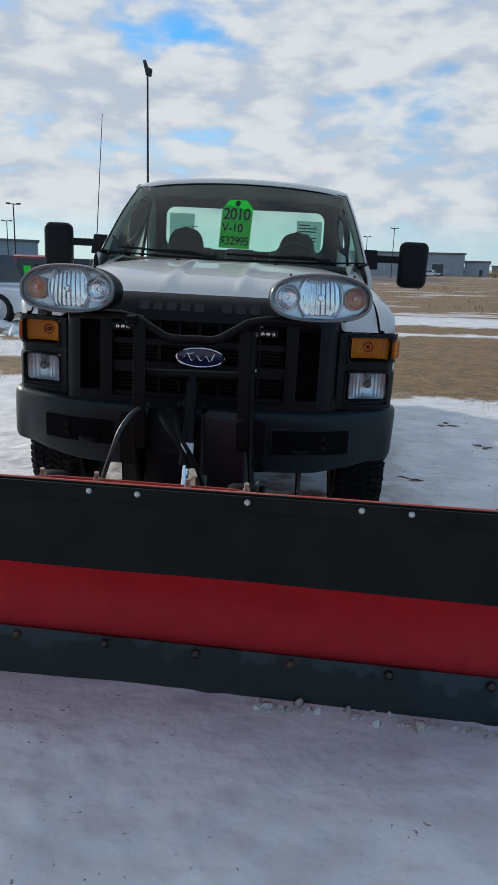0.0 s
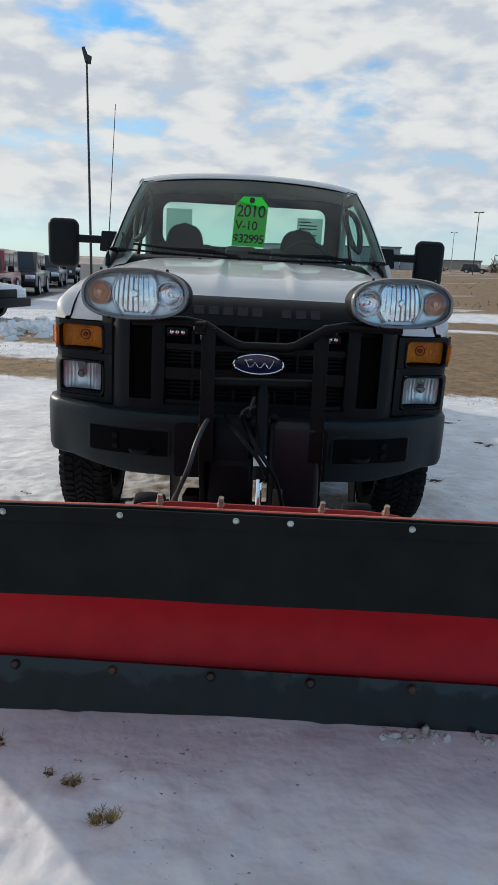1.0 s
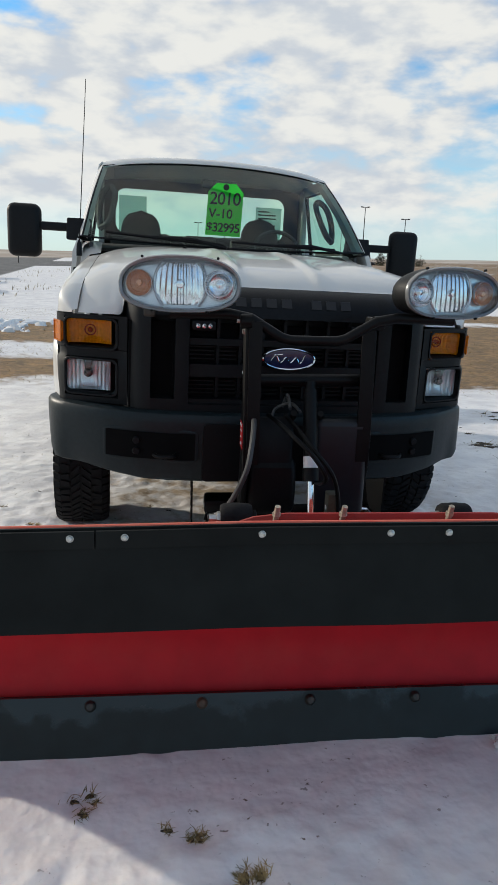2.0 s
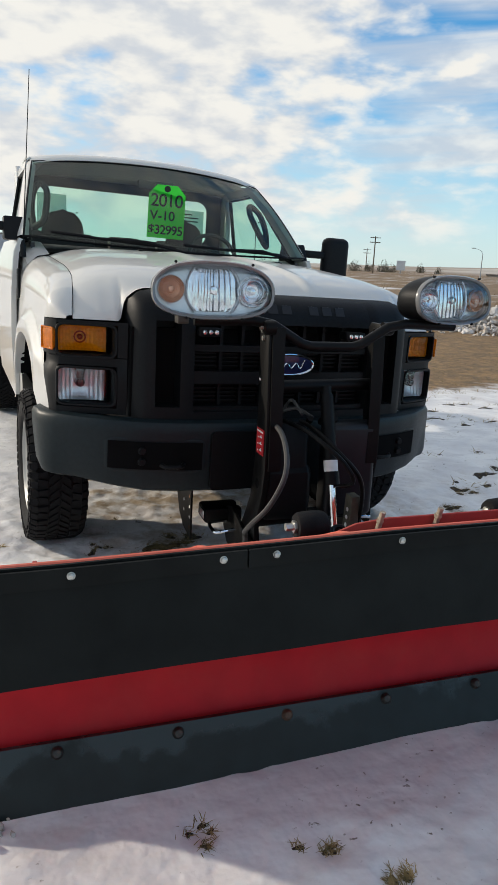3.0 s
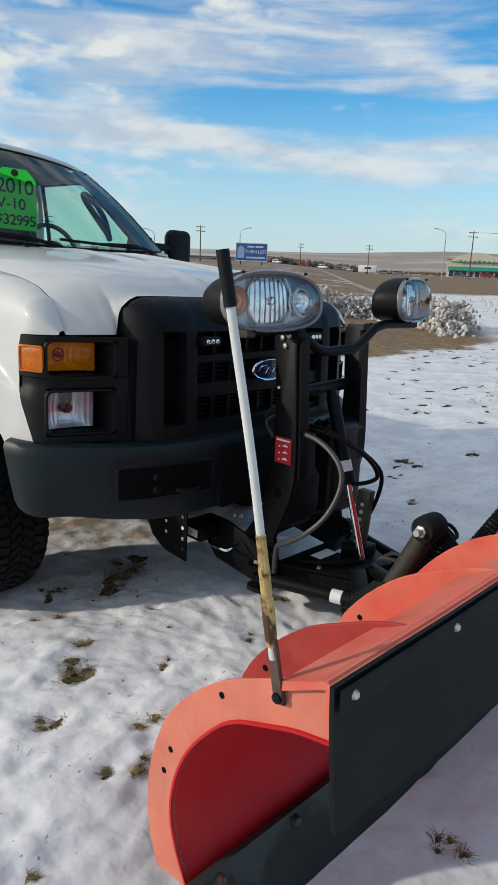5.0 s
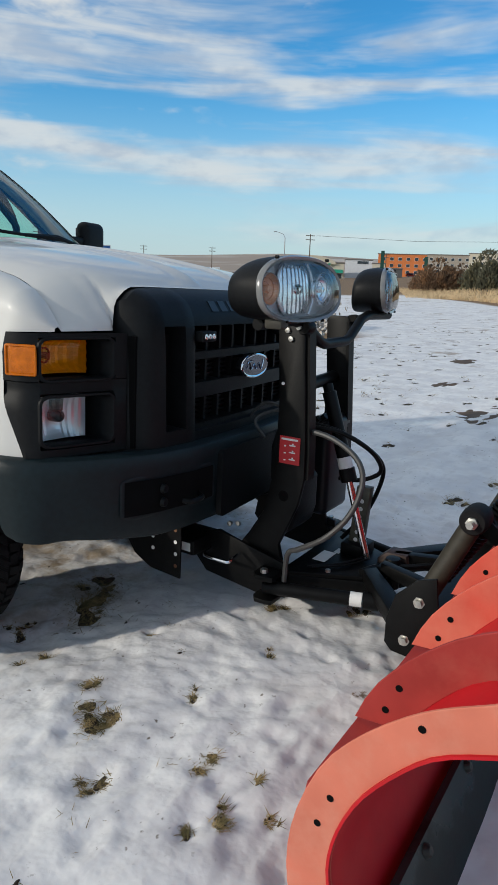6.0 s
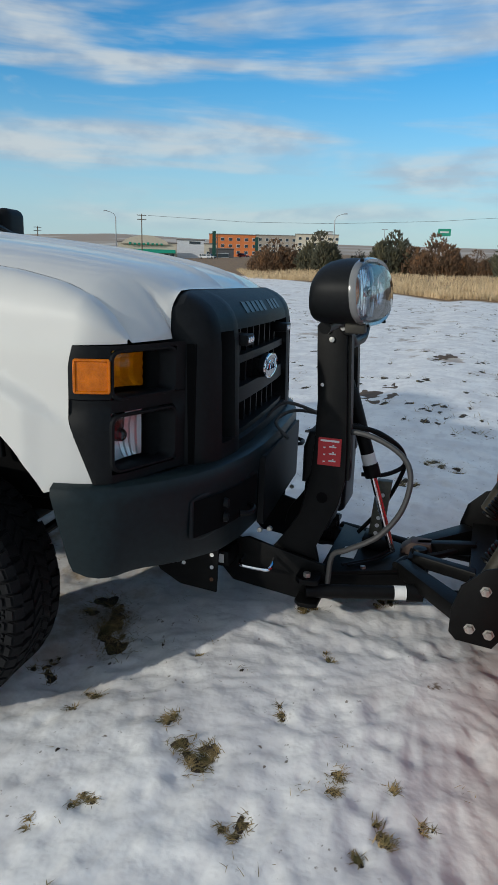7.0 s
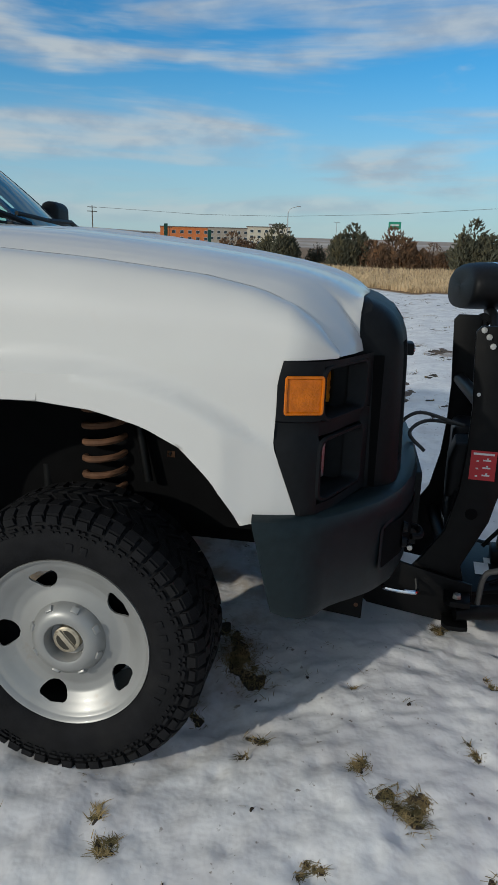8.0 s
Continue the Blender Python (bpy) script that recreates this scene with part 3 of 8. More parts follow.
def build_fender(s):
    rows = []
    # upper panel: from the hood's seam over the shoulder to the lower line
    N, M = 40, 14
    vs = sorted({0.170, 0.30, 0.50, 1.02, ARCH_V, 1.20, 1.25, 1.28, 1.30, 1.315, 1.325, 1.331, 1.335, *[0.042 + (1.40 - 0.042) * (i / N) ** 1.4 for i in range(N + 1)]})
    for v in vs:
        us, zs = seam_u(v) + 0.0018, seam_z(v)
        zl = table(v, (0.04, 1.155), (0.17, 1.150), (0.30, 1.10), (0.50, 1.075), (ARCH_V, 1.06), (1.02, 1.06), (1.42, 1.03))
        row = []
        for k in range(M + 1):
            f = k / M
            ul = side_u(v, zl)
            # quarter superellipse from the seam to the shoulder, then straight down
            ang = min(1.0, f / 0.6) * math.pi / 2
            zsh = lerp(zs, zl, 0.55)
            ush = side_u(v, zsh)
            if f <= 0.6:
                u = us + (ush - us) * math.sin(ang) ** 0.9
                z = zsh + (zs - zsh) * math.cos(ang) ** 0.9
            else:
                g = (f - 0.6) / 0.4
                z = lerp(zsh, zl, g)
                u = side_u(v, z)
            row.append((s * u, v, z))
        rows.append(row)
    up = grid(rows)
    # patches below it, each spanned between four edge lines
    def foot(v):
        return table(v, (0.04, 1.155), (0.17, 1.150), (0.30, 1.10), (0.50, 1.075), (ARCH_V, 1.06), (1.02, 1.06), (1.42, 1.03))

    def patch(cols, top, low, first, last, n):
        rows = []
        for k in range(n + 1):
            f = k / n
            row = []
            for g in cols:
                v, z = [(1 - f) * top(g)[q] + f * low(g)[q] + (1 - g) * first(f)[q] + g * last(f)[q]
                        - (1 - f) * ((1 - g) * first(0)[q] + g * last(0)[q]) - f * ((1 - g) * first(1)[q] + g * last(1)[q]) for q in (0, 1)]
                row.append((s * side_u(v, z), v, z))
            rows.append(row)
        return grid(rows)

    def lamp_edge(f):
        z = lerp(1.150, 0.762, f)
        return table(z, (0.762, 0.122), (0.94, 0.186), (1.10, 0.180), (1.150, 0.170)), z

    def front_arch(f):
        return (ARCH_V, lerp(1.06, 1.016, f / 0.08)) if f < 0.08 else arch(0.5 - 0.5 * (f - 0.08) / 0.92)

    def between(a, b):
        return lambda g: (lerp(a[0], b[0], g), lerp(a[1], b[1], g))
    cols = [(q - 0.170) / (ARCH_V - 0.170) for q in vs if 0.1699 < q < ARCH_V + 0.0001]
    lo = patch(cols, lambda g: (lerp(0.170, ARCH_V, g), foot(lerp(0.170, ARCH_V, g))), between(lamp_edge(1), front_arch(1)), lamp_edge, front_arch, 25)
    def arch_z(v):
        c = min(1.0, (v - ARCH_V) / ARCH_R) ** (1 / 0.86)
        return 0.73 + 0.286 * math.sqrt(max(0.0, 1 - c * c)) ** 0.72
    behind = [q for q in vs if ARCH_V - 0.0001 < q < 1.3351]
    back = grid([[(s * side_u(q, z), q, z) for q in behind for z in [lerp(foot(q), arch_z(q), f / 12)]] for f in range(13)])
    tail = [q for q in vs if q > 1.3349]
    back = joined(back, grid([[(s * side_u(q, z), q, z) for q in tail for z in [lerp(foot(q), 0.58, f / 14)]] for f in range(15)]))
    # the arch's lip turns inwards
    lip = []
    for k in range(33):
        va, za = arch(k / 32)
        u = side_u(va, za)
        lip.append([(s * u, va, za), (s * (u - 0.012), va, za - 0.004), (s * (u - 0.05), va, za - 0.002)])
    bm = joined(up, lo, back, grid(lip))
    bmesh.ops.remove_doubles(bm, verts=bm.verts[:], dist=0.0015)
    bmesh.ops.recalc_face_normals(bm, faces=bm.faces[:])
    return bm


def build_wheel_well(s):
    rows = []
    for k in range(25):
        va, za = arch(k / 24)
        rows.append([(s * (side_u(va, za) - 0.03), va, za - 0.001), (s * 0.45, ARCH_V + (va - ARCH_V) * 0.97, za + 0.02), ])
    tunnel = grid(rows)
    inner = prism([(va, za) for va, za in (arch(k / 24) for k in range(25))] + [(1.33, 0.45), (0.25, 0.45)], "x", s * 0.44, s * 0.45)
    bm = joined(tunnel, inner)
    return bm


for s in (-1, 1):
    part("fender", build_fender(s), WHITE, truck, loc=Matrix.Translation((0.0 if s < 0 else 0.004, 0, 0)))
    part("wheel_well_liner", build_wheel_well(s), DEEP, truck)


# front: headlamp bezels, grille, bumper
def bezel(s):
    """The black surround of the headlamp with its two openings, wrapping round the corner."""
    def place(a, z, depth=0.0):
        # a runs from the grille (0) round to the side (1)
        u = table(a, (0, 0.687), (0.62, 0.925), (0.72, 0.965), (0.82, 0.99), (0.90, 1.0), (1.0, 1.003))
        v = table(a, (0, -0.045), (0.3, 0.0), (0.55, 0.035), (0.62, 0.05), (0.72, 0.075), (0.82, 0.11), (0.90, 0.145), (1.0, 0.182))
        rear = table(z, (0.762, 0.122), (0.94, 0.186), (1.10, 0.182), (1.150, 0.170))
        v = min(v, rear)
        if v == rear:
            u = min(u, side_u(v, z) + 0.002)
        n = Vector((u * 0.35 if a < 0.62 else u * 0.9, -1 if a < 0.62 else -0.5, 0)).normalized()
        if depth > 0.05:
            return (s * u, max(v, 0.050) + (0.165 if z > 1.0 else 0.085), z)
        return (s * (u - n.x * depth), v - n.y * depth, z)
    As = [0, 0.06, 0.10, 0.12, 0.3, 0.48, 0.56, 0.62, 0.66, 0.70, 0.715, 0.76, 0.82, 0.88, 0.94, 1.0]
    Zs = [0.760, 0.785, 0.80, 0.85, 0.90, 0.945, 0.962, 0.985, 0.998, 1.003, 1.035, 1.06, 1.09, 1.115, 1.133, 1.137, 1.150]
    def depth(a, z):
        d = 0.0
        if 0.11 < a < 0.71:
            if 0.79 < z < 0.955:
                d = 0.075
            if 1.0 < z < 1.135:
                d = 0.06
        if 0.955 < z < 1.0 and a > 0.05:
            d = max(d, 0.012)
        return d
    rows = [[place(a, z, depth(a, z)) for a in As] for z in Zs]
    bm = grid(rows)
    bmesh.ops.recalc_face_normals(bm, faces=bm.faces[:])
    return bm


def on_bezel(a, z, s, out):
    u = table(a, (0, 0.687), (0.62, 0.925), (0.72, 0.965), (0.82, 0.99))
    v = table(a, (0, -0.045), (0.3, 0.0), (0.55, 0.035), (0.62, 0.05), (0.72, 0.075), (0.82, 0.11))
    return (s * u, v - out, z)


def lamp_frame(s, z0, z1):
    """A moulded frame with round corners round one lamp opening."""
    def ring(grow, out, r):
        return [on_bezel(0.415 + d / 0.37, z, s, out) for d, z in rounded(-0.107 - grow, 0.107 + grow, z0 - grow, z1 + grow, r, 4)]
    bm = grid([ring(0.009, -0.003, 0.030), ring(0.007, 0.005, 0.028), ring(0.001, 0.005, 0.024), ring(-0.002, 0.0, 0.022), ring(-0.004, -0.045, 0.020)], closed=True)
    bmesh.ops.recalc_face_normals(bm, faces=bm.faces[:])
    return bm


def lens_patch(u0, u1, v0, v1, z0, z1, bulge, s, thick=0.02, r=0.014, sheet=False):
    """A lamp glass with round corners, slanting back from (u0, v0) to (u1, v1)."""
    pts = rounded(0, math.hypot(u1 - u0, v1 - v0), z0, z1, r, 4)
    L = math.hypot(u1 - u0, v1 - v0)
    nx, ny = (v1 - v0) / L, -(u1 - u0) / L
    bm = bmesh.new()
    def at(d, z, push):
        t = d / L
        return bm.verts.new((s * (lerp(u0, u1, t) + nx * push), lerp(v0, v1, t) + ny * push, z))
    front = [at(d, z, 0) for d, z in pts]
    back = [at(d, z, -thick) for d, z in pts]
    cx, cz = L / 2, (z0 + z1) / 2
    mid = [at(cx + (d - cx) * 0.7, cz + (z - cz) * 0.7, bulge) for d, z in pts]
    c = at(cx, cz, bulge * 1.15)
    k = len(pts)
    for i in range(k):
        j = (i + 1) % k
        bm.faces.new((front[i], front[j], mid[j], mid[i]))
        bm.faces.new((mid[i], mid[j], c))
        bm.faces.new((back[i], back[j], front[j], front[i]))
    bm.faces.new(back)
    bmesh.ops.recalc_face_normals(bm, faces=bm.faces[:])
    if sheet:
        bmesh.ops.delete(bm, geom=back, context="VERTS")
    return bm


AMBER_DEEP = material("deep_amber", (0.34, 0.085, 0.002), 0.25, spec=0.4)
SIGNAL_BACK = material("pale_signal_backing", (0.92, 0.88, 0.80), 0.30, 0.2, scale=60, vary=0.1)
AMBER_GLASS = thin_glass("amber_glass", (1.0, 0.57, 0.03), -0.1)
BULB_SHIELD = material("bulb_shield", (0.10, 0.105, 0.11), 0.25, 0.7, scale=60, vary=0.4)
for s in (-1, 1):
    hl = part("headlamp", bezel(s), BLACK_PLASTIC, truck, "black headlamp surround", loc=Matrix.Translation((0.0 if s < 0 else 0.016, 0, 0)))
    for z0, z1 in ((0.797, 0.951), (1.006, 1.131)):
        part("lamp_frame", lamp_frame(s, z0, z1), BLACK_PLASTIC, hl)
    def cup(i, j):
        a, b = 2 * i / 26 - 1, 2 * j / 8 - 1
        deep = 0.100 * (1 - abs(a) ** 3) * (1 - 0.6 * abs(b) ** 4)
        return (s * lerp(0.756, 0.958, i / 26), lerp(0.060, 0.098, i / 26) + 0.009 + deep + (0.005 if i % 2 else 0.0) - 0.003 * (j % 2), lerp(1.014, 1.124, j / 8))
    part("signal_reflector", grid([[cup(i, j) for i in range(27)] for j in range(9)]), SIGNAL_BACK, hl, smooth=False)
    part("turn_signal", lens_patch(0.752, 0.960, 0.060, 0.098, 1.012, 1.126, 0.004, s, 0.004, 0.014, True), AMBER_GLASS, hl, "amber turn signal lens")
    part("bulb", lathe([(0.0, -0.012), (0.009, -0.009), (0.012, 0.0), (0.010, 0.030)], "y", 14, (s * 0.852, 0.150, 1.070)), AMBER_DEEP, hl)
    part("bulb_ring", tube([(s * 0.852 + 0.024 * c, 0.160, 1.070 + 0.024 * q) for c, q in [(math.cos(math.pi * k / 10), math.sin(math.pi * k / 10)) for k in range(21)]], 0.0034, 6, cap=False), AMBER_DEEP, hl)
    part("side_marker", lens_patch(0.976, 1.010, 0.074, 0.160, 1.024, 1.112, 0.003, s), AMBER, hl, "amber side marker lens")
    part("marker_rim", tube([(s * (lerp(0.976, 1.010, a) + 0.002), lerp(0.074, 0.160, a) - 0.001, z) for a, z in rounded(0.0, 1.0, 1.024, 1.112, 0.012, 3) + [(1.0, 1.10)]], 0.004, 6, cap=False), AMBER, hl)
    def bowl(i, j):
        a, b = 2 * i / 22 - 1, 2 * j / 10 - 1
        deep = 0.036 * max(0.0, 1 - abs(a) ** 2.2) * (1 - 0.55 * abs(b) ** 2.5)
        return (s * lerp(0.760, 0.958, i / 22), 0.070 + 0.036 * i / 22 + deep + (0.0028 if i % 2 else 0.0) * (abs(a) > 0.3), lerp(0.802, 0.946, j / 10))
    part("reflector", grid([[bowl(i, j) for i in range(23)] for j in range(11)]), HEADLAMP_BOWL, hl, smooth=False)
    part("bulb_hood", joined(lathe([(0.0, 0.078), (0.012, 0.079), (0.019, 0.086), (0.021, 0.100), (0.021, 0.125)], "y", 16, (s * 0.860, 0.0, 0.880)), prism([(s * 0.845, 0.897), (s * 0.875, 0.897), (s * 0.882, 0.945), (s * 0.838, 0.945)], "y", 0.088, 0.120, 0.004)), BULB_SHIELD, hl)
    part("lens", lens_patch(0.756, 0.962, 0.062, 0.100, 0.798, 0.950, 0.006, s, 0.004, 0.022, True), CLEAR_LENS, hl)


def build_grille():
    """The grille: a bowed black frame with round shoulders, side slots and three rows of openings."""
    def gv(u):
        return table(abs(u), (0, -0.128), (0.3, -0.124), (0.43, -0.116), (0.46, -0.122), (0.55, -0.108), (0.60, -0.102), (0.64, -0.088), (0.665, -0.068), (0.683, -0.030), (0.695, 0.015), (0.707, 0.095))
    def lean(z):
        return table(z, (0.74, -0.012), (1.10, 0.0), (1.16, 0.004), (1.20, 0.012), (1.235, 0.026), (1.265, 0.052), (1.285, 0.088), (1.298, 0.128), (1.304, 0.158))
    us = sorted({0.0, *[q * w for q in (-1, 1) for w in (0.03, 0.06, 0.12, 0.2, 0.28, 0.34, 0.40, 0.425, 0.43, 0.455, 0.49, 0.495, 0.54, 0.59, 0.595, 0.63, 0.655, 0.675, 0.69, 0.700, 0.707)]})
    zs = [0.74, 0.765, 0.79, 0.795, 0.812, 0.817, 0.87, 0.905, 0.91, 0.965, 0.97, 1.00, 1.045, 1.05, 1.078, 1.083, 1.105, 1.14, 1.168, 1.173, 1.20, 1.23, 1.255, 1.275, 1.288, 1.297, 1.303, 1.31]
    def depth(u, z):
        a = abs(u)
        if 0.494 < a < 0.592 and 0.815 < z < 1.170:
            return 0.10
        if a < 0.426:
            if 0.815 < z < 0.907 or 0.968 < z < 1.047 or 1.081 < z < 1.170:
                return 0.11
            if 0.79 < z:
                return 0.02 if z < 1.172 else 0.0
        return 0.0
    rows = []
    for z in zs:
        row = []
        for u in us:
            top = table(abs(u), (0.0, 1.299), (0.56, 1.298), (0.62, 1.292), (0.655, 1.278), (0.69, 1.247), (0.700, 1.219), (0.707, 1.166))
            zz = min(z, top)
            tuck = 0.07 if z > 1.305 else 0.0
            row.append((u, gv(u) + lean(zz) + depth(u, z) + tuck, zz - 0.05 * tuck))
        rows.append(row)
    bm = grid(rows)
    bmesh.ops.recalc_face_normals(bm, faces=bm.faces[:])
    return bm


grille = part("grille", build_grille(), BLACK_PLASTIC, truck, loc=Matrix.Translation((0.006, -0.030, 0)))
for z0 in (0.832, 0.850, 0.868, 0.886, 0.985, 1.003, 1.021, 1.038):
    part("grille_slat", box(-0.42, 0.42, -0.062, -0.035, z0 - 0.0035, z0 + 0.0035), BLACK_PLASTIC, grille, smooth=False)
for u0 in (-0.30, -0.20, -0.10, 0.0, 0.10, 0.20, 0.30):
    part("grille_rib", box(u0 - 0.007, u0 + 0.007, -0.085, -0.03, 0.815, 1.168), BLACK_PLASTIC, grille, smooth=False)
ell = [(math.cos(2 * math.pi * k / 40), math.sin(2 * math.pi * k / 40)) for k in range(40)]
emblem = part("emblem", joined(prism([(0.118 * c, 0.99 + 0.046 * q) for c, q in ell], "y", -0.134, -0.105, 0.003), box(-0.09, 0.09, -0.106, -0.02, 0.955, 1.025)), BLACK_PLASTIC, truck, "oval blue emblem with a chrome rim", loc=Matrix.Translation((0.018, -0.030, 0.012)))
part("rim", tube([(0.117 * c, -0.134, 0.99 + 0.0455 * q) for c, q in ell + ell[:1]], 0.0055, 8, cap=False), CHROME, emblem)
part("field", prism([(0.112 * c, 0.99 + 0.041 * q) for c, q in ell], "y", -0.137, -0.1345), EMBLEM_BLUE, emblem)
part("script_stroke", joined(tube(curve_pts([(-0.084, -0.139, 0.984), (-0.062, -0.139, 1.010), (-0.040, -0.139, 0.976), (-0.016, -0.139, 0.998), (0.006, -0.139, 0.976), (0.030, -0.139, 0.998), (0.050, -0.139, 0.974), (0.070, -0.139, 1.012)], 40), 0.0030, 6), tube([(-0.070, -0.139, 1.006), (-0.030, -0.139, 1.012)], 0.0028, 6)), CHROME, emblem)
for u0 in (-0.365, 0.345):
    led = part("strobe_lamp", box(u0 - 0.05, u0 + 0.05, -0.172, -0.10, 1.116, 1.154, 0.006), BLACK_PLASTIC, truck, "small grille strobe lamp")
    for d in (-0.026, 0.0, 0.026):
        part("strobe_lens", lathe([(0, -0.177), (0.009, -0.1755), (0.011, -0.171)], "y", 12, (u0 + d, 0, 1.135)), REFLECTOR, led)
EMBOSS = material("embossed_letter_plastic", (0.0050, 0.0056, 0.0064), 0.38, scale=60, vary=0.2)
# raised nameplate bars on the grille's top band
for k in range(9):
    if k == 5:
        continue
    u0 = -0.30 + 0.068 * k
    face = [(u0 + a, -0.1285 + 0.013 * abs(u0 + a) + lean + d, z) for d in (-0.0018, 0.02) for a, z, lean in ((0.0, 1.222, 0.0195), (0.046, 1.222, 0.0195), (0.046, 1.258, 0.0445), (0.0, 1.258, 0.0445))]
    part("nameplate_block", grid([face[:4], face[4:]], closed=True), EMBOSS, grille, "embossed nameplate letter block", smooth=False)
    part("block_face", pane(face[:4], (0, -1, 0)), EMBOSS, grille, smooth=False)


def build_bumper():
    prof = [(0.10, 0.752), (0.03, 0.762), (0.008, 0.752), (0.0, 0.735), (0.0, 0.70), (0.004, 0.62), (0.01, 0.52), (0.02, 0.49), (0.05, 0.475), (0.12, 0.475)]
    path = []
    for k in range(-30, 31):
        f = k / 30
        a = abs(f)
        u = math.copysign(table(a, (0, 0), (0.42, 0.5), (0.66, 0.785), (0.75, 0.882), (0.82, 0.945), (0.88, 0.985), (0.94, 1.012), (1.0, 1.022)), f)
        v = table(a, (0, -0.235), (0.25, -0.228), (0.42, -0.205), (0.55, -0.165), (0.66, -0.105), (0.75, -0.035), (0.82, 0.03), (0.88, 0.085), (0.94, 0.15), (1.0, 0.225))
        path.append(Vector((u, v, 0)))
    rows = []
    for i, p in enumerate(path):
        d = (path[min(i + 1, 60)] - path[max(i - 1, 0)]).normalized()
        n = Vector((d.y, -d.x, 0))
        a = abs(p.x)
        drop = table(a, (0.0, 0.0), (0.45, 0.0), (0.62, 0.0), (0.9, 0.03), (1.008, 0.032), (1.018, 0.036), (1.022, 0.050))
        row = []
        for back, z in prof:
            zz = z if z > 0.6 else z + drop - 0.035
            q = p - n * back
            q.y -= 0.24 * (0.752 - min(zz, 0.752)) * table(a, (0.0, 0.0), (0.94, 0.0), (1.022, 1.0))
            wide = math.copysign(0.024 * max(0.0, abs(q.x) - 0.88) / 0.12, q.x)
            row.append((q.x + wide, q.y, zz))
        rows.append(row)
    bm = grid(rows)
    bmesh.ops.recalc_face_normals(bm, faces=bm.faces[:])
    return bm


bumper = part("bumper", build_bumper(), GREY_PLASTIC, truck)


def on_bumper(u, out=0.0):
    """A place on the bumper's face at u, pushed out by some metres, and the way it faces."""
    a = abs(u)
    k = table(a, (0, 0), (0.5, 0.42), (0.785, 0.66), (0.882, 0.75), (0.945, 0.82))
    def p(f):
        return Vector((table(f, (0, 0), (0.42, 0.5), (0.66, 0.785), (0.75, 0.882), (0.82, 0.945)), table(f, (0, -0.235), (0.25, -0.228), (0.42, -0.205), (0.55, -0.165), (0.66, -0.105), (0.75, -0.035), (0.82, 0.03)), 0))
    d = (p(k + 0.02) - p(k - 0.02)).normalized()
    n = Vector((d.y, -d.x, 0))
    q = p(k) + n * out
    return Vector((math.copysign(q.x, u), q.y, 0)), Vector((math.copysign(n.x, u), n.y, 0))


for s in (-1, 1):
    outline = rounded(0.0, 1.0, 0.0, 1.0, 0.14, 4)
    def ring(u0, u1, z0, z1, out):
        r = []
        for a, b in outline:
            p, n = on_bumper(s * lerp(u0, u1, a), out)
            r.append((p.x, p.y, lerp(z0, z1, b)))
        return r
    bm = grid([ring(0.380, 0.790, 0.535, 0.685, 0.001), ring(0.386, 0.784, 0.540, 0.680, 0.0030), ring(0.393, 0.777, 0.547, 0.673, 0.0024)], closed=True)
    bm2 = grid([[tuple(on_bumper(s * lerp(0.393, 0.777, k / 16), 0.0035)[0] + Vector((0, 0, z))) for k in range(17)] for z in (0.550, 0.58, 0.61, 0.64, 0.670)])
    pocket = part("bumper_pocket", bm, GREY_PLASTIC, bumper, "bumper pocket drawn as a frame round a dark sheet")
    # no hollow here: a dark sheet on the bumper's face paints the pocket's shade
    part("pocket_shade", bm2, DEEP, pocket)
    p, n = on_bumper(s * 0.52, 0.006)
    part("tow_hook", tube(curve_pts([(p.x - 0.05, p.y, 0.575), (p.x - 0.03, p.y - 0.03, 0.573), (p.x + 0.03, p.y - 0.03, 0.573), (p.x + 0.05, p.y, 0.578)], 12), 0.010, 8), BLACK_STEEL, bumper)
    for dz in (-0.028, 0.02):
        p, n = on_bumper(s * 0.645, 0.006)
        part("bolt", lathe([(0.0, -0.014), (0.014, -0.014), (0.018, 0.0)], "y", 10, (p.x, p.y, 0.612 + dz)), BLACK_PLASTIC, bumper)
part("centre_panel", prism(rounded(-0.36, 0.36, 0.46, 0.72, 0.02), "y", -0.242, -0.22), BLACK_PLASTIC, bumper)


# wheels
def build_tyre():
    R, W = 0.425, 0.142
    prof = [(0.262, W - 0.022), (0.275, W - 0.006), (0.31, W + 0.004), (0.345, W + 0.003), (0.372, W - 0.003), (0.395, W - 0.012), (0.410, W - 0.026), (0.413, 0.06), (0.413, 0.0)]
    prof = prof + [(r, -w) for r, w in prof[-2::-1]]
    return lathe(prof, "x", 72)


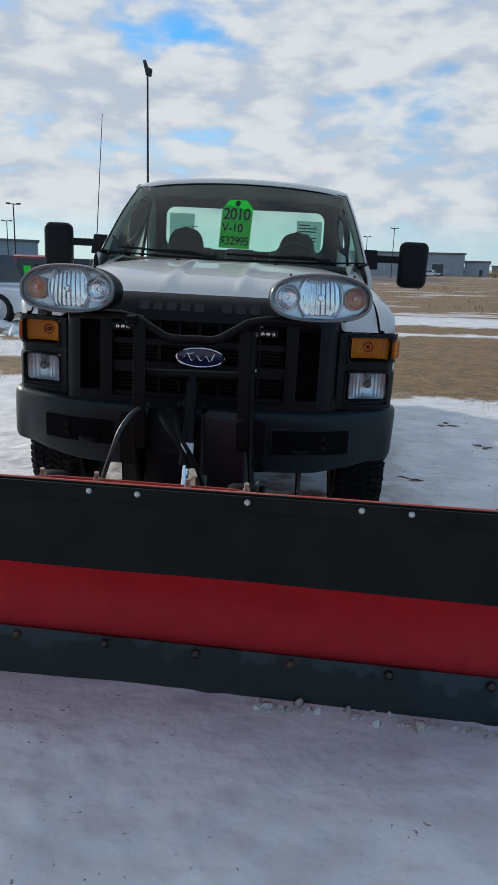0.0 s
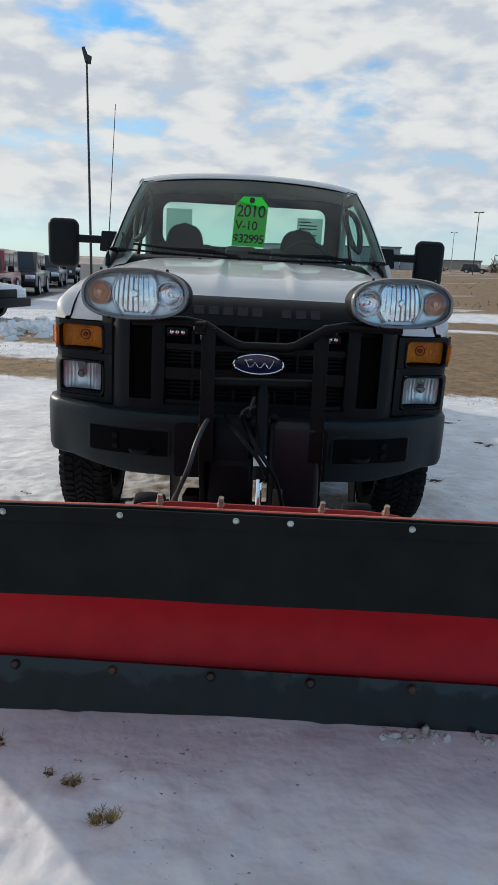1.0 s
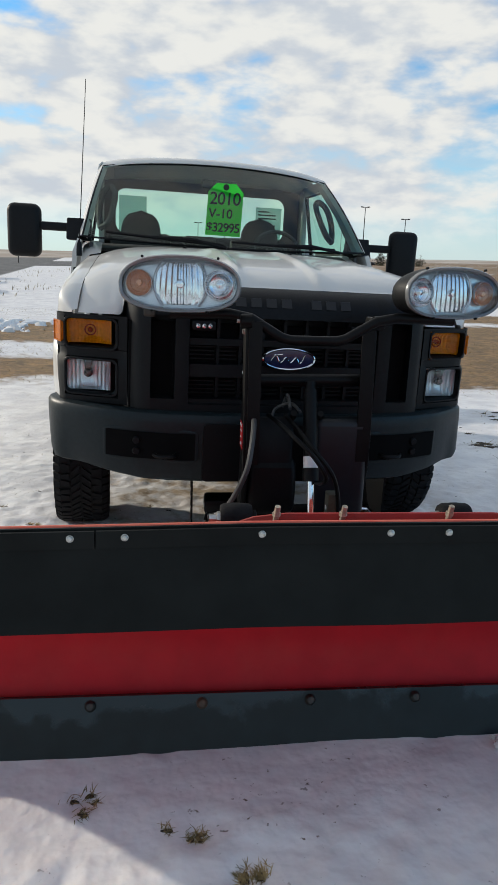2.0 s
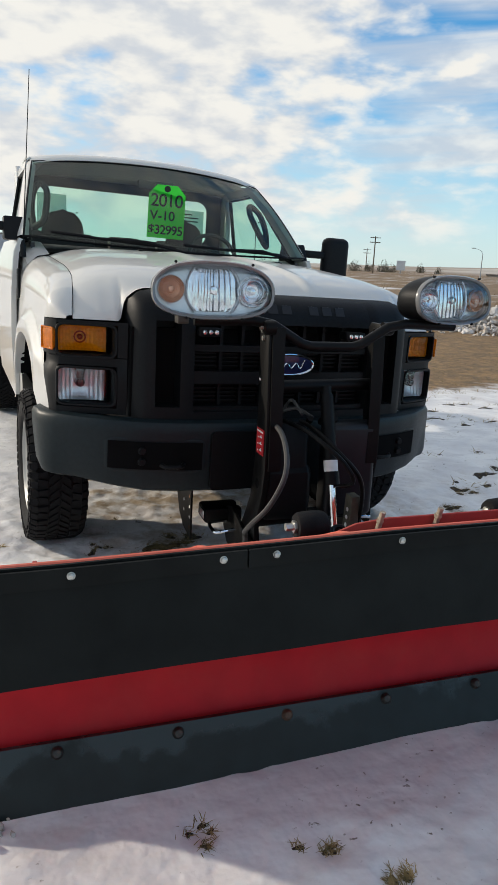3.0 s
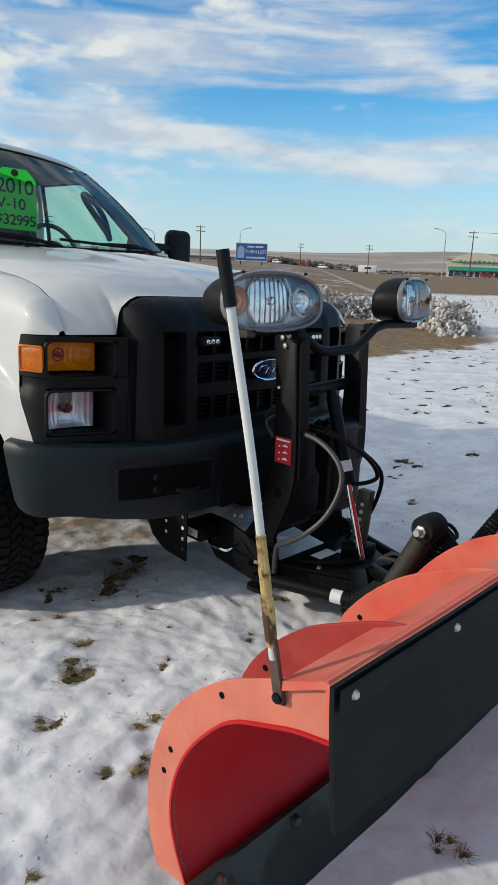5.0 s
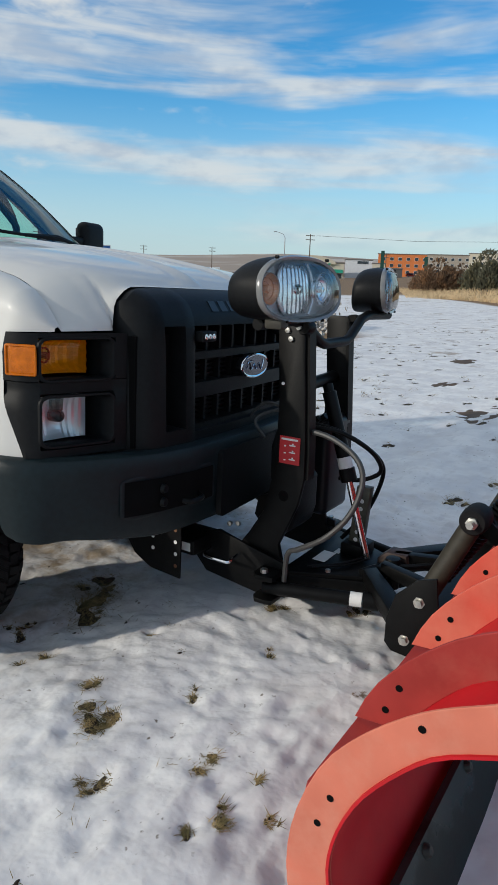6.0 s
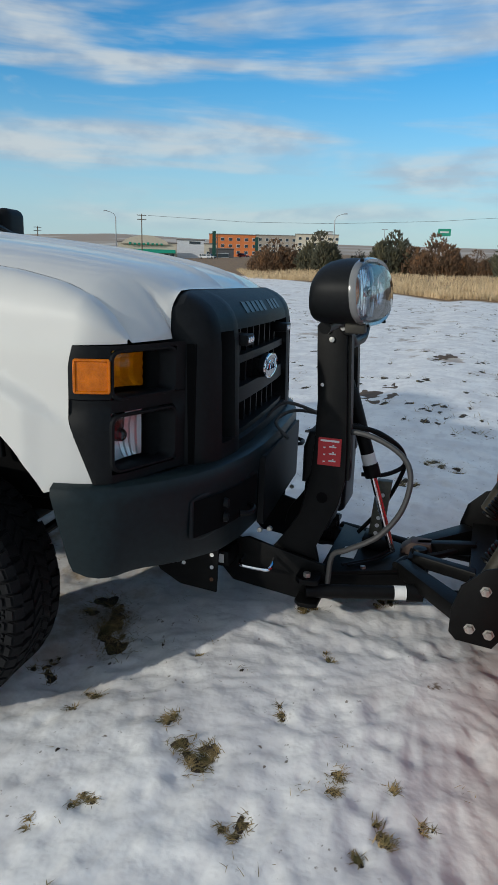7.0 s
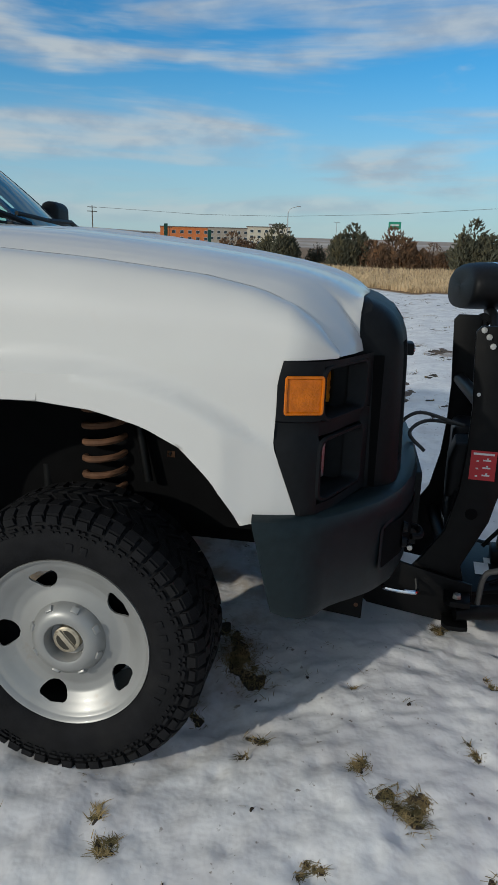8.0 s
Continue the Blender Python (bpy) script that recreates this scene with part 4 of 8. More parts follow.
def build_tread():
    """Chunky lugs: two staggered centre rows and shoulder blocks that wrap onto the sidewall."""
    bm = bmesh.new()
    def block(a0, a1, skew, w0, w1, r0, r1, drop=0.0):
        vs = []
        for r in (r0, r1):
            sh = 0.003 if r == r1 else 0
            for a, w, sk in ((a0, w0, 0), (a1, w0, 0), (a1, w1, skew), (a0, w1, skew)):
                ang = a + sk + (sh / r0) * (1 if a == a0 else -1)
                q = r - (drop if r == r1 and w == w1 else 0.0)
                vs.append(bm.verts.new((w, q * math.cos(ang), q * math.sin(ang))))
        f = [(0, 1, 2, 3), (7, 6, 5, 4), (0, 4, 5, 1), (1, 5, 6, 2), (2, 6, 7, 3), (3, 7, 4, 0)]
        for q in f:
            bm.faces.new([vs[i] for i in q])
    n = 56
    st = 2 * math.pi / n
    for k in range(n):
        a = k * st
        block(a, a + st * 0.74, st * 0.75, 0.006, 0.052, 0.405, 0.4235)
        block(a + st * 0.45, a + st * 1.19, -st * 0.75, -0.052, -0.006, 0.405, 0.4235)
        for s in (-1, 1):
            o, big = (0.25 if s > 0 else 0.7) * st, k % 2
            block(a + o, a + o + st * (0.84 if big else 0.70), s * st * (0.22 if big else -0.12), s * 0.060, s * 0.108, 0.402, 0.424)
            block(a + o + st * 0.02, a + o + st * 0.90, 0, s * 0.110, s * (0.139 if big else 0.136), 0.385 if big else 0.392, 0.4225, 0.014)
            block(a + o + st * 0.04, a + o + st * 0.84, 0, s * 0.130, s * (0.1465 if big else 0.1445), 0.378 if big else 0.384, 0.402)
            for h in (0.06, 0.50) if big else (0.10,):
                block(a + o + st * h, a + o + st * (h + (0.34 if big else 0.70)), 0, s * 0.138, s * 0.1482, 0.365, 0.373)
                block(a + o + st * (h + 0.16), a + o + st * (h + 0.50), 0, s * 0.140, s * 0.1475, 0.353, 0.359)
    bmesh.ops.recalc_face_normals(bm, faces=bm.faces[:])
    return bm


def build_rim(s):
    """Stamped steel disc with five rounded windows and a raised hub; s: which way is out."""
    def out(r):
        return table(r, (0.110, 0.082), (0.135, 0.076), (0.160, 0.070), (0.185, 0.074), (0.21, 0.088), (0.230, 0.102), (0.240, 0.108), (0.246, 0.110), (0.250, 0.113), (0.256, 0.123), (0.261, 0.125), (0.264, 0.114))
    rings = (0.110, 0.125, 0.140, 0.152, 0.160, 0.170, 0.180, 0.190, 0.200, 0.208, 0.216, 0.224, 0.232, 0.240, 0.246, 0.250, 0.256, 0.261, 0.264)
    r0, r1 = 0.160, 0.224
    per = 36
    bm = bmesh.new()
    def half(r):
        """Half the angle of a window at this radius: a rounded trapezium, wider outside."""
        f = (r - r0) / (r1 - r0)
        if f <= 0 or f >= 1:
            return 0.0
        w = lerp(0.020, 0.056, f) * (1 - abs(2 * f - 1) ** 3.0) ** 0.42
        return w / r
    verts = {}
    def vert(r, a):
        key = (round(r, 4), round(a % (2 * math.pi), 5))
        if key not in verts:
            verts[key] = bm.verts.new((s * out(r), r * math.cos(a), r * math.sin(a)))
        return verts[key]
    fine = sorted({*rings, *[lerp(r0, r1, k / 12) for k in range(13)]})
    for w in range(5):
        c = 2 * math.pi * w / 5 + 0.35
        for ra, rb in zip(fine, fine[1:]):
            for k in range(per):
                f0, f1 = k / per, (k + 1) / per
                def ang(r, f):
                    h = half(r)
                    return c + h + (2 * math.pi / 5 - 2 * h) * f
                q = [vert(ra, ang(ra, f0)), vert(rb, ang(rb, f0)), vert(rb, ang(rb, f1)), vert(ra, ang(ra, f1))]
                if len(set(q)) == 4:
                    bm.faces.new(q)
    bmesh.ops.remove_doubles(bm, verts=bm.verts[:], dist=0.0002)
    bmesh.ops.recalc_face_normals(bm, faces=bm.faces[:])
    bmesh.ops.solidify(bm, geom=bm.faces[:], thickness=0.006)
    return bm


def build_hub(s):
    prof = [(0.118, 0.060), (0.115, 0.082), (0.106, 0.104), (0.090, 0.118), (0.070, 0.122), (0.062, 0.119), (0.058, 0.110), (0.055, 0.078), (0.030, 0.074)]
    bm = lathe([(r, s * d) for r, d in prof], "x", 48)
    return bm


CAP_METAL = material("tarnished_hub_cap", (0.42, 0.37, 0.28), 0.45, 0.5, scale=60, vary=0.3, dirt=(0.12, 0.09, 0.06), dirt_scale=50)


def build_wheel(s):
    w = part("wheel", lathe([(0.252, s * 0.105), (0.244, s * 0.09), (0.234, s * 0.06), (0.232, s * -0.10), (0.255, s * -0.13)], "x", 48), BLACK_STEEL, None)
    part("tyre", build_tyre(), RUBBER, w, "black mud-terrain tyre")
    part("tread", build_tread(), RUBBER, w, smooth=False)
    part("rim", build_rim(s), SILVER_WHEEL, w, "silver painted steel rim")
    part("hub_cover", build_hub(s), SILVER_WHEEL, w)
    part("hub_cap", lathe([(0.0, s * 0.101), (0.037, s * 0.101), (0.041, s * 0.098), (0.042, s * 0.072)], "x", 32), CAP_METAL, w)
    part("cap_grip", box(s * 0.1035 - 0.003, s * 0.1035 + 0.003, -0.036, 0.036, -0.008, 0.008, 0.003), CAP_METAL, w)
    for h in (-1, 1):
        part("cap_recess", prism([(0.027 * math.cos(q), h * (0.011 + 0.018 * math.sin(q))) for q in [math.pi * k / 10 for k in range(11)]], "x", s * 0.1005, s * 0.1018), DUSTY_STEEL, w)
    for k in range(8):
        a = 2 * math.pi * (k + 0.3) / 8
        lug = Matrix.Rotation(a, 4, "X") @ Matrix.Translation((s * 0.101, 0, 0.1050)) @ Matrix.Rotation(radians(s * -48), 4, "Y")
        part("lug_cover", box(-0.008, 0.008, -0.012, 0.012, -0.010, 0.010, 0.003), SILVER_WHEEL, w, loc=lug)
    part("brake_disc", lathe([(0.0, s * 0.02), (0.19, s * 0.02), (0.19, 0.0), (0.0, 0.0)], "x", 40), BLACK_STEEL, w)
    return w


def sidewall_letters(w, s):
    """Moulded blocks of lettering on the sidewall, too worn to read."""
    for start, count in ((200, 7), (20, 7), (318, 2)):
        for k in range(count):
            a = radians(start + 7.5 * k)
            part("letter_block", box(s * 0.146 - 0.003, s * 0.146 + 0.003, -0.010, 0.010, -0.012, 0.012, 0.001), RUBBER, w,
                 loc=Matrix.Rotation(a, 4, "X") @ Matrix.Translation((0, 0, 0.317)))


HUB_Z = 0.334
for s, v in ((-1, 0.74), (1, 0.74), (-1, 4.25), (1, 4.25)):
    w = build_wheel(s)
    w.parent = truck
    w.matrix_basis = pose(s * 0.910, v, HUB_Z + (0.0 if s < 0 else 0.012), 49) @ Matrix.Scale(0.953, 4)
    if s < 0 and v < 1:
        sidewall_letters(w, s)


# axle, suspension and frame under the nose
part("axle", joined(tube([(-0.85, 0.77, 0.355), (0.85, 0.77, 0.355)], 0.045, 12), lathe([(0.0, -0.12), (0.12, -0.08), (0.14, 0.0), (0.12, 0.08), (0.0, 0.12)], "y", 20, (0.25, 0.77, 0.355))), BLACK_STEEL, truck)
for s in (-1, 1):
    part("frame_rail", box(s * 0.43 - 0.04, s * 0.43 + 0.04, -0.2, 5.2, 0.50, 0.66, 0.01), BLACK_STEEL, truck)
    part("brake_hose", tube(curve_pts([(s * 0.60, 0.61, 0.95), (s * 0.61, 0.60, 0.88), (s * 0.62, 0.575, 0.82), (s * 0.66, 0.54, 0.80)], 14), 0.007, 7), RUBBER, truck)
    part("hose_bracket", box(min(s * 0.60, s * 0.66), max(s * 0.60, s * 0.66), 0.525, 0.56, 0.785, 0.815, 0.005), SPRING_RUST, truck, "rusty hose bracket")
    part("frame_horn", box(min(s * 0.46, s * 0.59), max(s * 0.46, s * 0.59), 0.36, 0.60, 0.74, 0.96, 0.01), DUSTY_STEEL, truck)
    part("shock_absorber", tube([(s * 0.68, 0.645, 0.95), (s * 0.70, 0.60, 0.72)], 0.014, 10), BLACK_STEEL, truck)
    part("coil_spring", tube([(s * 0.66 + 0.064 * math.cos(t * 0.35), 0.752 + 0.064 * math.sin(t * 0.35), 0.60 + 0.0029 * t) for t in range(150)], 0.0105, 7), SPRING_RUST, truck, "rusty front coil spring")
    part("shock_absorber", tube([(s * 0.66, 0.92, 0.36), (s * 0.62, 0.98, 0.98)], [0.03, 0.022], 10), BLACK_STEEL, truck)
    part("radius_arm", tube([(s * 0.52, 0.80, 0.33), (s * 0.48, 1.9, 0.50)], 0.032, 8), BLACK_STEEL, truck)
part("tie_rod", tube([(-0.80, 0.60, 0.36), (0.80, 0.60, 0.36)], 0.018, 8), BLACK_STEEL, truck)
# plain blocks, coloured as dark as the shade beneath and behind the grille
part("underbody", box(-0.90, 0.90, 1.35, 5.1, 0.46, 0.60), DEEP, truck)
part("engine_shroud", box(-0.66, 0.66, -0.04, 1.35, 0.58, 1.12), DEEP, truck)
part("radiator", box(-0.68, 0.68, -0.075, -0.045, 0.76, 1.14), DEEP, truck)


# cab
def ws_point(a, b):
    """The windscreen: a -1..1 across, b 0 at the base, 1 at the roof."""
    half = lerp(0.955, 0.835, b)
    u = a * half
    bow = lerp(0.24, 0.12, b)
    v = lerp(1.36, 2.16, b) + bow * abs(a) ** 2.2
    z = lerp(1.495, 2.085, b) + 0.03 * math.sin(math.pi * b) - lerp(-0.03, 0.045, b) * abs(a) ** 2
    return (u, v, z)


part("windscreen", grid([[ws_point(-1 + 2 * i / 20, j / 8) for i in range(21)] for j in range(9)]), GLASS, truck, "green-tinted windscreen glass").visible_shadow = False
# dark sealing band round the glass
rim_pts = [ws_point(-1 + 2 * i / 20, 0.0) for i in range(21)] + [ws_point(1, j / 8) for j in range(1, 9)] + [ws_point(1 - 2 * i / 20, 1.0) for i in range(1, 21)] + [ws_point(-1, 1 - j / 8) for j in range(1, 8)]
part("windscreen_seal", tube([Vector(p) for p in rim_pts] + [Vector(rim_pts[0])], 0.007, 6, cap=False), BLACK_PLASTIC, truck)


def roof_point(a, f):
    """The roof: a -1..1 across, f 0 at the windscreen, 1 at the back."""
    u0, v0, z0 = ws_point(a, 1.0)
    u = lerp(u0 * 1.010, a * 0.852, min(1.0, 4 * f))
    rise = table(f, (0, 0.006), (0.015, 0.022), (0.05, 0.040), (0.12, 0.056), (0.3, 0.076), (0.45, 0.082), (0.7, 0.070), (0.93, 0.015), (1.0, -0.04))
    return (u, lerp(v0 - 0.008, 3.11, f), z0 + rise - 0.022 * abs(a) ** 8)


bm = grid([[roof_point(-1 + 2 * i / 28, f) for i in range(29)] for f in (0, 0.015, 0.035, 0.06, 0.09, 0.13, 0.2, 0.3, 0.45, 0.6, 0.75, 0.87, 0.94, 1.0)])
bmesh.ops.recalc_face_normals(bm, faces=bm.faces[:])
part("roof", solid(bm, 0.012), WHITE, truck)


def pillar_outer(b):
    """A-pillar line on the outside: from the cowl to the roof."""
    u, v, z = ws_point(1, b)
    return Vector((u, v, z))


for s in (-1, 1):
    rows = []
    for j in range(13):
        p = pillar_outer(j / 12)
        rows.append([(s * (p.x - 0.002), p.y - 0.004, p.z + 0.004), (s * (p.x + 0.012), p.y + 0.008, p.z + 0.004), (s * (p.x + 0.030), p.y + 0.06, p.z - 0.004), (s * (p.x + 0.034), p.y + 0.12, p.z - 0.02), (s * (p.x - 0.03), p.y + 0.12, p.z - 0.02), (s * (p.x - 0.03), p.y + 0.02, p.z - 0.01)])
    bm = grid(rows, closed=True)
    bmesh.ops.recalc_face_normals(bm, faces=bm.faces[:])
    part("a_pillar", bm, WHITE, truck)
    # roof rail down to the door glass
    bm = grid([[(s * 0.836, v, 2.068), (s * 0.858, v, 2.048), (s * 0.868, v, 2.00), (s * 0.846, v, 1.99)] for v in (2.32, 2.4, 2.6, 2.8, 3.0, 3.10)])
    part("roof_rail", solid(bm, 0.01), WHITE, truck)
    # rear corner of the cab
    part("rear_pillar", prism([(2.88, 1.47), (3.12, 1.47), (3.12, 2.05), (3.02, 2.09), (2.93, 2.03)], "x", min(s * 0.84, s * 0.885), max(s * 0.84, s * 0.885), 0.01), WHITE, truck)
    # cowl corner between the hood and the door
    rows = []
    for j in range(5):
        f = j / 4
        v = lerp(1.36, 1.80, f)
        rows.append([(s * 0.832, v, lerp(1.425, 1.50, f)), (s * 0.90, v, lerp(1.41, 1.505, f)), (s * 0.955, v, lerp(1.36, 1.47, f)), (s * 0.985, v, 1.20), (s * 1.0, v, 0.95), (s * 0.99, v, 0.56)])
    part("cowl_panel", grid(rows), WHITE, truck)
    # door with its window frame
    rows = []
    for j in range(9):
        v = lerp(1.56, 2.92, j / 8)
        rows.append([(s * 0.955, v, 1.50), (s * 0.985, v, 1.42), (s * 1.003, v, 1.20), (s * 1.006, v, 0.95), (s * 0.99, v, 0.56)])
    door = part("door", solid(grid(rows), 0.03 * -s), WHITE, truck, "white cab door")
    part("door_handle", box(s * 1.008 - 0.016, s * 1.008 + 0.016, 2.66, 2.84, 1.19, 1.23, 0.01), BLACK_PLASTIC, door)
    part("door_window", pane([(s * 0.945, 1.78, 1.495), (s * 0.945, 2.88, 1.495), (s * 0.862, 2.90, 1.98), (s * 0.862, 2.42, 1.985), (s * 0.864, 2.32, 1.96)], (-1, 0, 0)), GLASS, door).visible_shadow = False
    part("window_frame", tube([(s * 0.955, 1.76, 1.50), (s * 0.872, 2.34, 1.98), (s * 0.862, 2.44, 1.995), (s * 0.862, 2.88, 1.99), (s * 0.945, 2.90, 1.50)], 0.016, 6), BLACK_PLASTIC, door)
    part("fender_vent", box(s * 0.996 - 0.008, s * 0.996 + 0.008, 1.44, 1.52, 1.16, 1.33, 0.005), BLACK_PLASTIC, truck)
    # folding tow mirror; the driver's one is swung back a little
    dv, dz, du = (0.0, 0.0, 0.03) if s < 0 else (0.085, -0.012, -0.018)
    mirror = part("mirror", box(min(s * 1.25, s * 1.465), max(s * 1.25, s * 1.465), 1.70, 1.81, 1.378, 1.712, 0.050, 5), BLACK_PLASTIC, truck, "tall black towing mirror", loc=Matrix.Translation((du, dv, dz)))
    part("mirror_glass", box(min(s * 1.275, s * 1.44), max(s * 1.275, s * 1.44), 1.8085, 1.815, 1.50, 1.67, 0.002), CHROME, mirror)
    part("mirror_arm", box(min(s * 0.97, s * 1.26), max(s * 0.97, s * 1.26), 1.72, 1.775, 1.552, 1.606, 0.016), BLACK_PLASTIC, mirror)
    part("mirror_foot", prism([(1.66, 1.50), (1.86, 1.50), (1.82, 1.64), (1.74, 1.64)], "x", min(s * 0.93, s * 1.09), max(s * 0.93, s * 1.09), 0.012), BLACK_PLASTIC, mirror)

part("cowl_grille", grid([[(a * 0.90, 1.30 + 0.24 * abs(a) ** 2.2 + d, z - 0.03 * abs(a) ** 2) for a in (-1, -0.8, -0.5, -0.2, 0, 0.2, 0.5, 0.8, 1)] for d, z in ((0.0, 1.462), (0.03, 1.470), (0.08, 1.485))]), BLACK_PLASTIC, truck)
for u0, u1 in ((-0.80, -0.08), (-0.02, 0.70)):
    pts = []
    for k in range(11):
        f = k / 10
        u = lerp(u0, u1, f)
        x, v, z = ws_point(u / 0.915, 0.0 + 0.035 * (1 - f))
        pts.append((u, v - 0.03, z + 0.018))
    wiper = part("wiper", tube(pts, 0.009, 6), BLACK_PLASTIC, truck, "black wiper blade")
    part("wiper_arm", tube([pts[4], (lerp(u0, u1, 0.75), pts[7][1] - 0.02, pts[7][2] + 0.012), (u1 + 0.02, pts[10][1] - 0.05, pts[10][2] - 0.02)], 0.011, 6), BLACK_PLASTIC, wiper)
antenna = part("antenna", tube([(-0.968, 1.48, 1.45), (-0.922, 1.49, 2.42)], [0.0035, 0.0022], 6), BLACK_STEEL, truck, "thin whip antenna")
part("antenna_base", lathe([(0.018, 1.40), (0.016, 1.465), (0.007, 1.495), (0.0, 1.495)], "z", 12, (-0.968, 1.48, 0.0)), BLACK_PLASTIC, antenna)

# rear wall of the cab with a wide window
def window_ring(y, d, m=0.0):
    a, b = rounded(-0.86, 0.86, 0.70, 2.05, 0.03, 6), rounded(-0.76 + m, 0.72 - m, 1.60 + m, 1.985 - m, 0.085, 6)
    return solid(grid([[(x, y, z) for x, z in a], [(x, y, z) for x, z in b]], closed=True), d)


part("rear_wall", window_ring(3.06, 0.035), WHITE, truck, smooth=False)
part("rear_trim", window_ring(3.04, 0.01, 0.012), CABIN, truck, smooth=False)
rw = part("rear_window", pane([(-0.76, 3.078, 1.60), (0.72, 3.078, 1.60), (0.72, 3.078, 1.985), (-0.76, 3.078, 1.985)], (0, -1, 0)), REAR_GLASS, truck, smooth=False)
rw.visible_shadow = False
for u0, u1, z0, z1 in ((-0.72, -0.49, 1.60, 1.92), (0.46, 0.69, 1.60, 1.90)):
    paper = part("window_sticker", box(u0, u1, 3.068, 3.072, z0, z1), thin_glass("backlit_paper", (0.52, 0.62, 0.60), -0.3, 0.5), rw, "paper sheet stuck inside the rear window", smooth=False)
    for k in range(7 if u0 > 0 else 0):
        part("print_bar", box(u0 + 0.02, u0 + 0.02 + (0.16 if k % 3 else 0.10), 3.0655, 3.0675, z1 - 0.04 - 0.028 * k, z1 - 0.03 - 0.028 * k), INK, paper, smooth=False)

# cabin
part("dashboard", grid([[(a * 0.88, 1.52 + 0.22 * abs(a) ** 2.2 + d, z) for a in (-1, -0.7, -0.35, 0, 0.35, 0.7, 1)] for d, z in ((-0.1, 1.46), (0.10, 1.485), (0.40, 1.50), (0.52, 1.47), (0.56, 1.30), (0.52, 1.0))]), CABIN, truck)
part("cab_floor", box(-0.88, 0.88, 1.5, 3.05, 0.66, 0.72), CABIN, truck, smooth=False)
part("headliner", grid([[(a * 0.76, lerp(2.20 + 0.11 * abs(a) ** 2.2, 3.05, j / 4), 2.085 - 0.05 * abs(a) ** 2.5) for a in (-1, -0.7, -0.3, 0, 0.3, 0.7, 1)] for j in range(5)]), HEADLINER, truck)
for s in (-1, 1):
    part("door_trim", box(s * 0.90 - 0.01, s * 0.90 + 0.01, 1.6, 3.0, 0.75, 1.49), CABIN, truck)
for u0, w in ((-0.54, 0.25), (0.47, 0.25), (-0.04, 0.14)):
    seat = part("seat", prism([(2.30, 1.02), (2.78, 1.06), (2.80, 0.90), (2.30, 0.90)], "x", u0 - w, u0 + w, 0.03), SEAT_CLOTH, truck)
    part("seat_back", prism([(2.74, 1.06), (2.86, 1.04), (2.96, 1.58), (2.94, 1.62), (2.86, 1.58)], "x", u0 - w, u0 + w, 0.03), SEAT_CLOTH, seat)
    if w > 0.2:
        rows = []
        for j in range(9):
            f = j / 8
            hw = 0.165 * (1 - f ** 3.2) ** 0.5 if f < 1 else 0.0
            z = 1.56 + 0.235 * f
            rows.append([(u0 + hw * math.cos(2 * math.pi * k / 20) * 1.0, 2.91 + 0.05 * (1 - 0.4 * f) * math.sin(2 * math.pi * k / 20), z) for k in range(20)])
        part("headrest", grid(rows, closed=True), SEAT_CLOTH, seat)
ring = [Vector((0.46 + 0.185 * math.cos(2 * math.pi * k / 36), 2.14 + 0.07 * math.sin(2 * math.pi * k / 36), 1.49 + 0.17 * math.sin(2 * math.pi * k / 36))) for k in range(37)]
steer = part("steering_wheel", tube(ring, 0.016, 8, cap=False), CABIN, truck)
part("steering_hub", joined(lathe([(0.0, 2.10), (0.06, 2.10), (0.07, 2.14), (0.0, 2.16)], "y", 16, (0.46, 0, 1.49)), tube([(0.28, 2.13, 1.49), (0.64, 2.13, 1.49)], 0.016, 6)), CABIN, steer)
part("inner_mirror", box(-0.13, 0.13, 2.13, 2.16, 1.93, 1.99, 0.012), CABIN, truck)
for s in (-1, 1):
    # grab handles on the pillars
    loop = curve_pts([(s * 0.850, 2.03, 1.60), (s * 0.795, 1.99, 1.64), (s * 0.765, 2.07, 1.74), (s * 0.750, 2.17, 1.85), (s * 0.785, 2.24, 1.90), (s * 0.835, 2.17, 1.84), (s * 0.858, 2.09, 1.72), (s * 0.850, 2.03, 1.60)], 28)
    part("grab_handle", tube(loop, 0.022, 8, cap=False), CABIN, truck)

# green price tag hanging behind the windscreen
tag_m = pose(-0.930, 5.300, 1.757, -7, 2.5, -13)
tag = thing("price_tag", "bright green paper price tag with black handwriting behind the windscreen", "price tag", tag_m)
TW, TH = 0.124, 0.176
part("card", prism([(-TW, -TH), (TW, -TH), (TW, TH - 0.06), (TW - 0.055, TH), (-TW + 0.055, TH), (-TW, TH - 0.06)], "y", -0.001, 0.001), TAG_GREEN, tag, smooth=False)
part("eyelet", lathe([(0.0, -0.003), (0.020, -0.003), (0.022, 0.0)], "y", 16, (0, 0, TH - 0.025)), INK, tag)


def writing(text, size, x, z, parent, name, spread=1.0, m=None, mat=None, y=-0.003, weight=0.0016):
    cu = bpy.data.curves.new(name, "FONT")
    cu.body, cu.size, cu.align_x, cu.align_y, cu.extrude, cu.offset = text, size, "CENTER", "CENTER", 0.0004, weight
    cu.space_character = spread
    tmp = new(name, cu)
    dg = bpy.context.evaluated_depsgraph_get()
    me = bpy.data.meshes.new_from_object(tmp.evaluated_get(dg))
    bpy.data.objects.remove(tmp)
    bpy.data.curves.remove(cu)
    ob = new(name, me)
    me.materials.clear()
    me.materials.append(mat or INK)
    ob.parent = parent
    ob.matrix_basis = Matrix.Translation((x, y, z)) @ Matrix.Rotation(radians(90), 4, "X")
    return ob


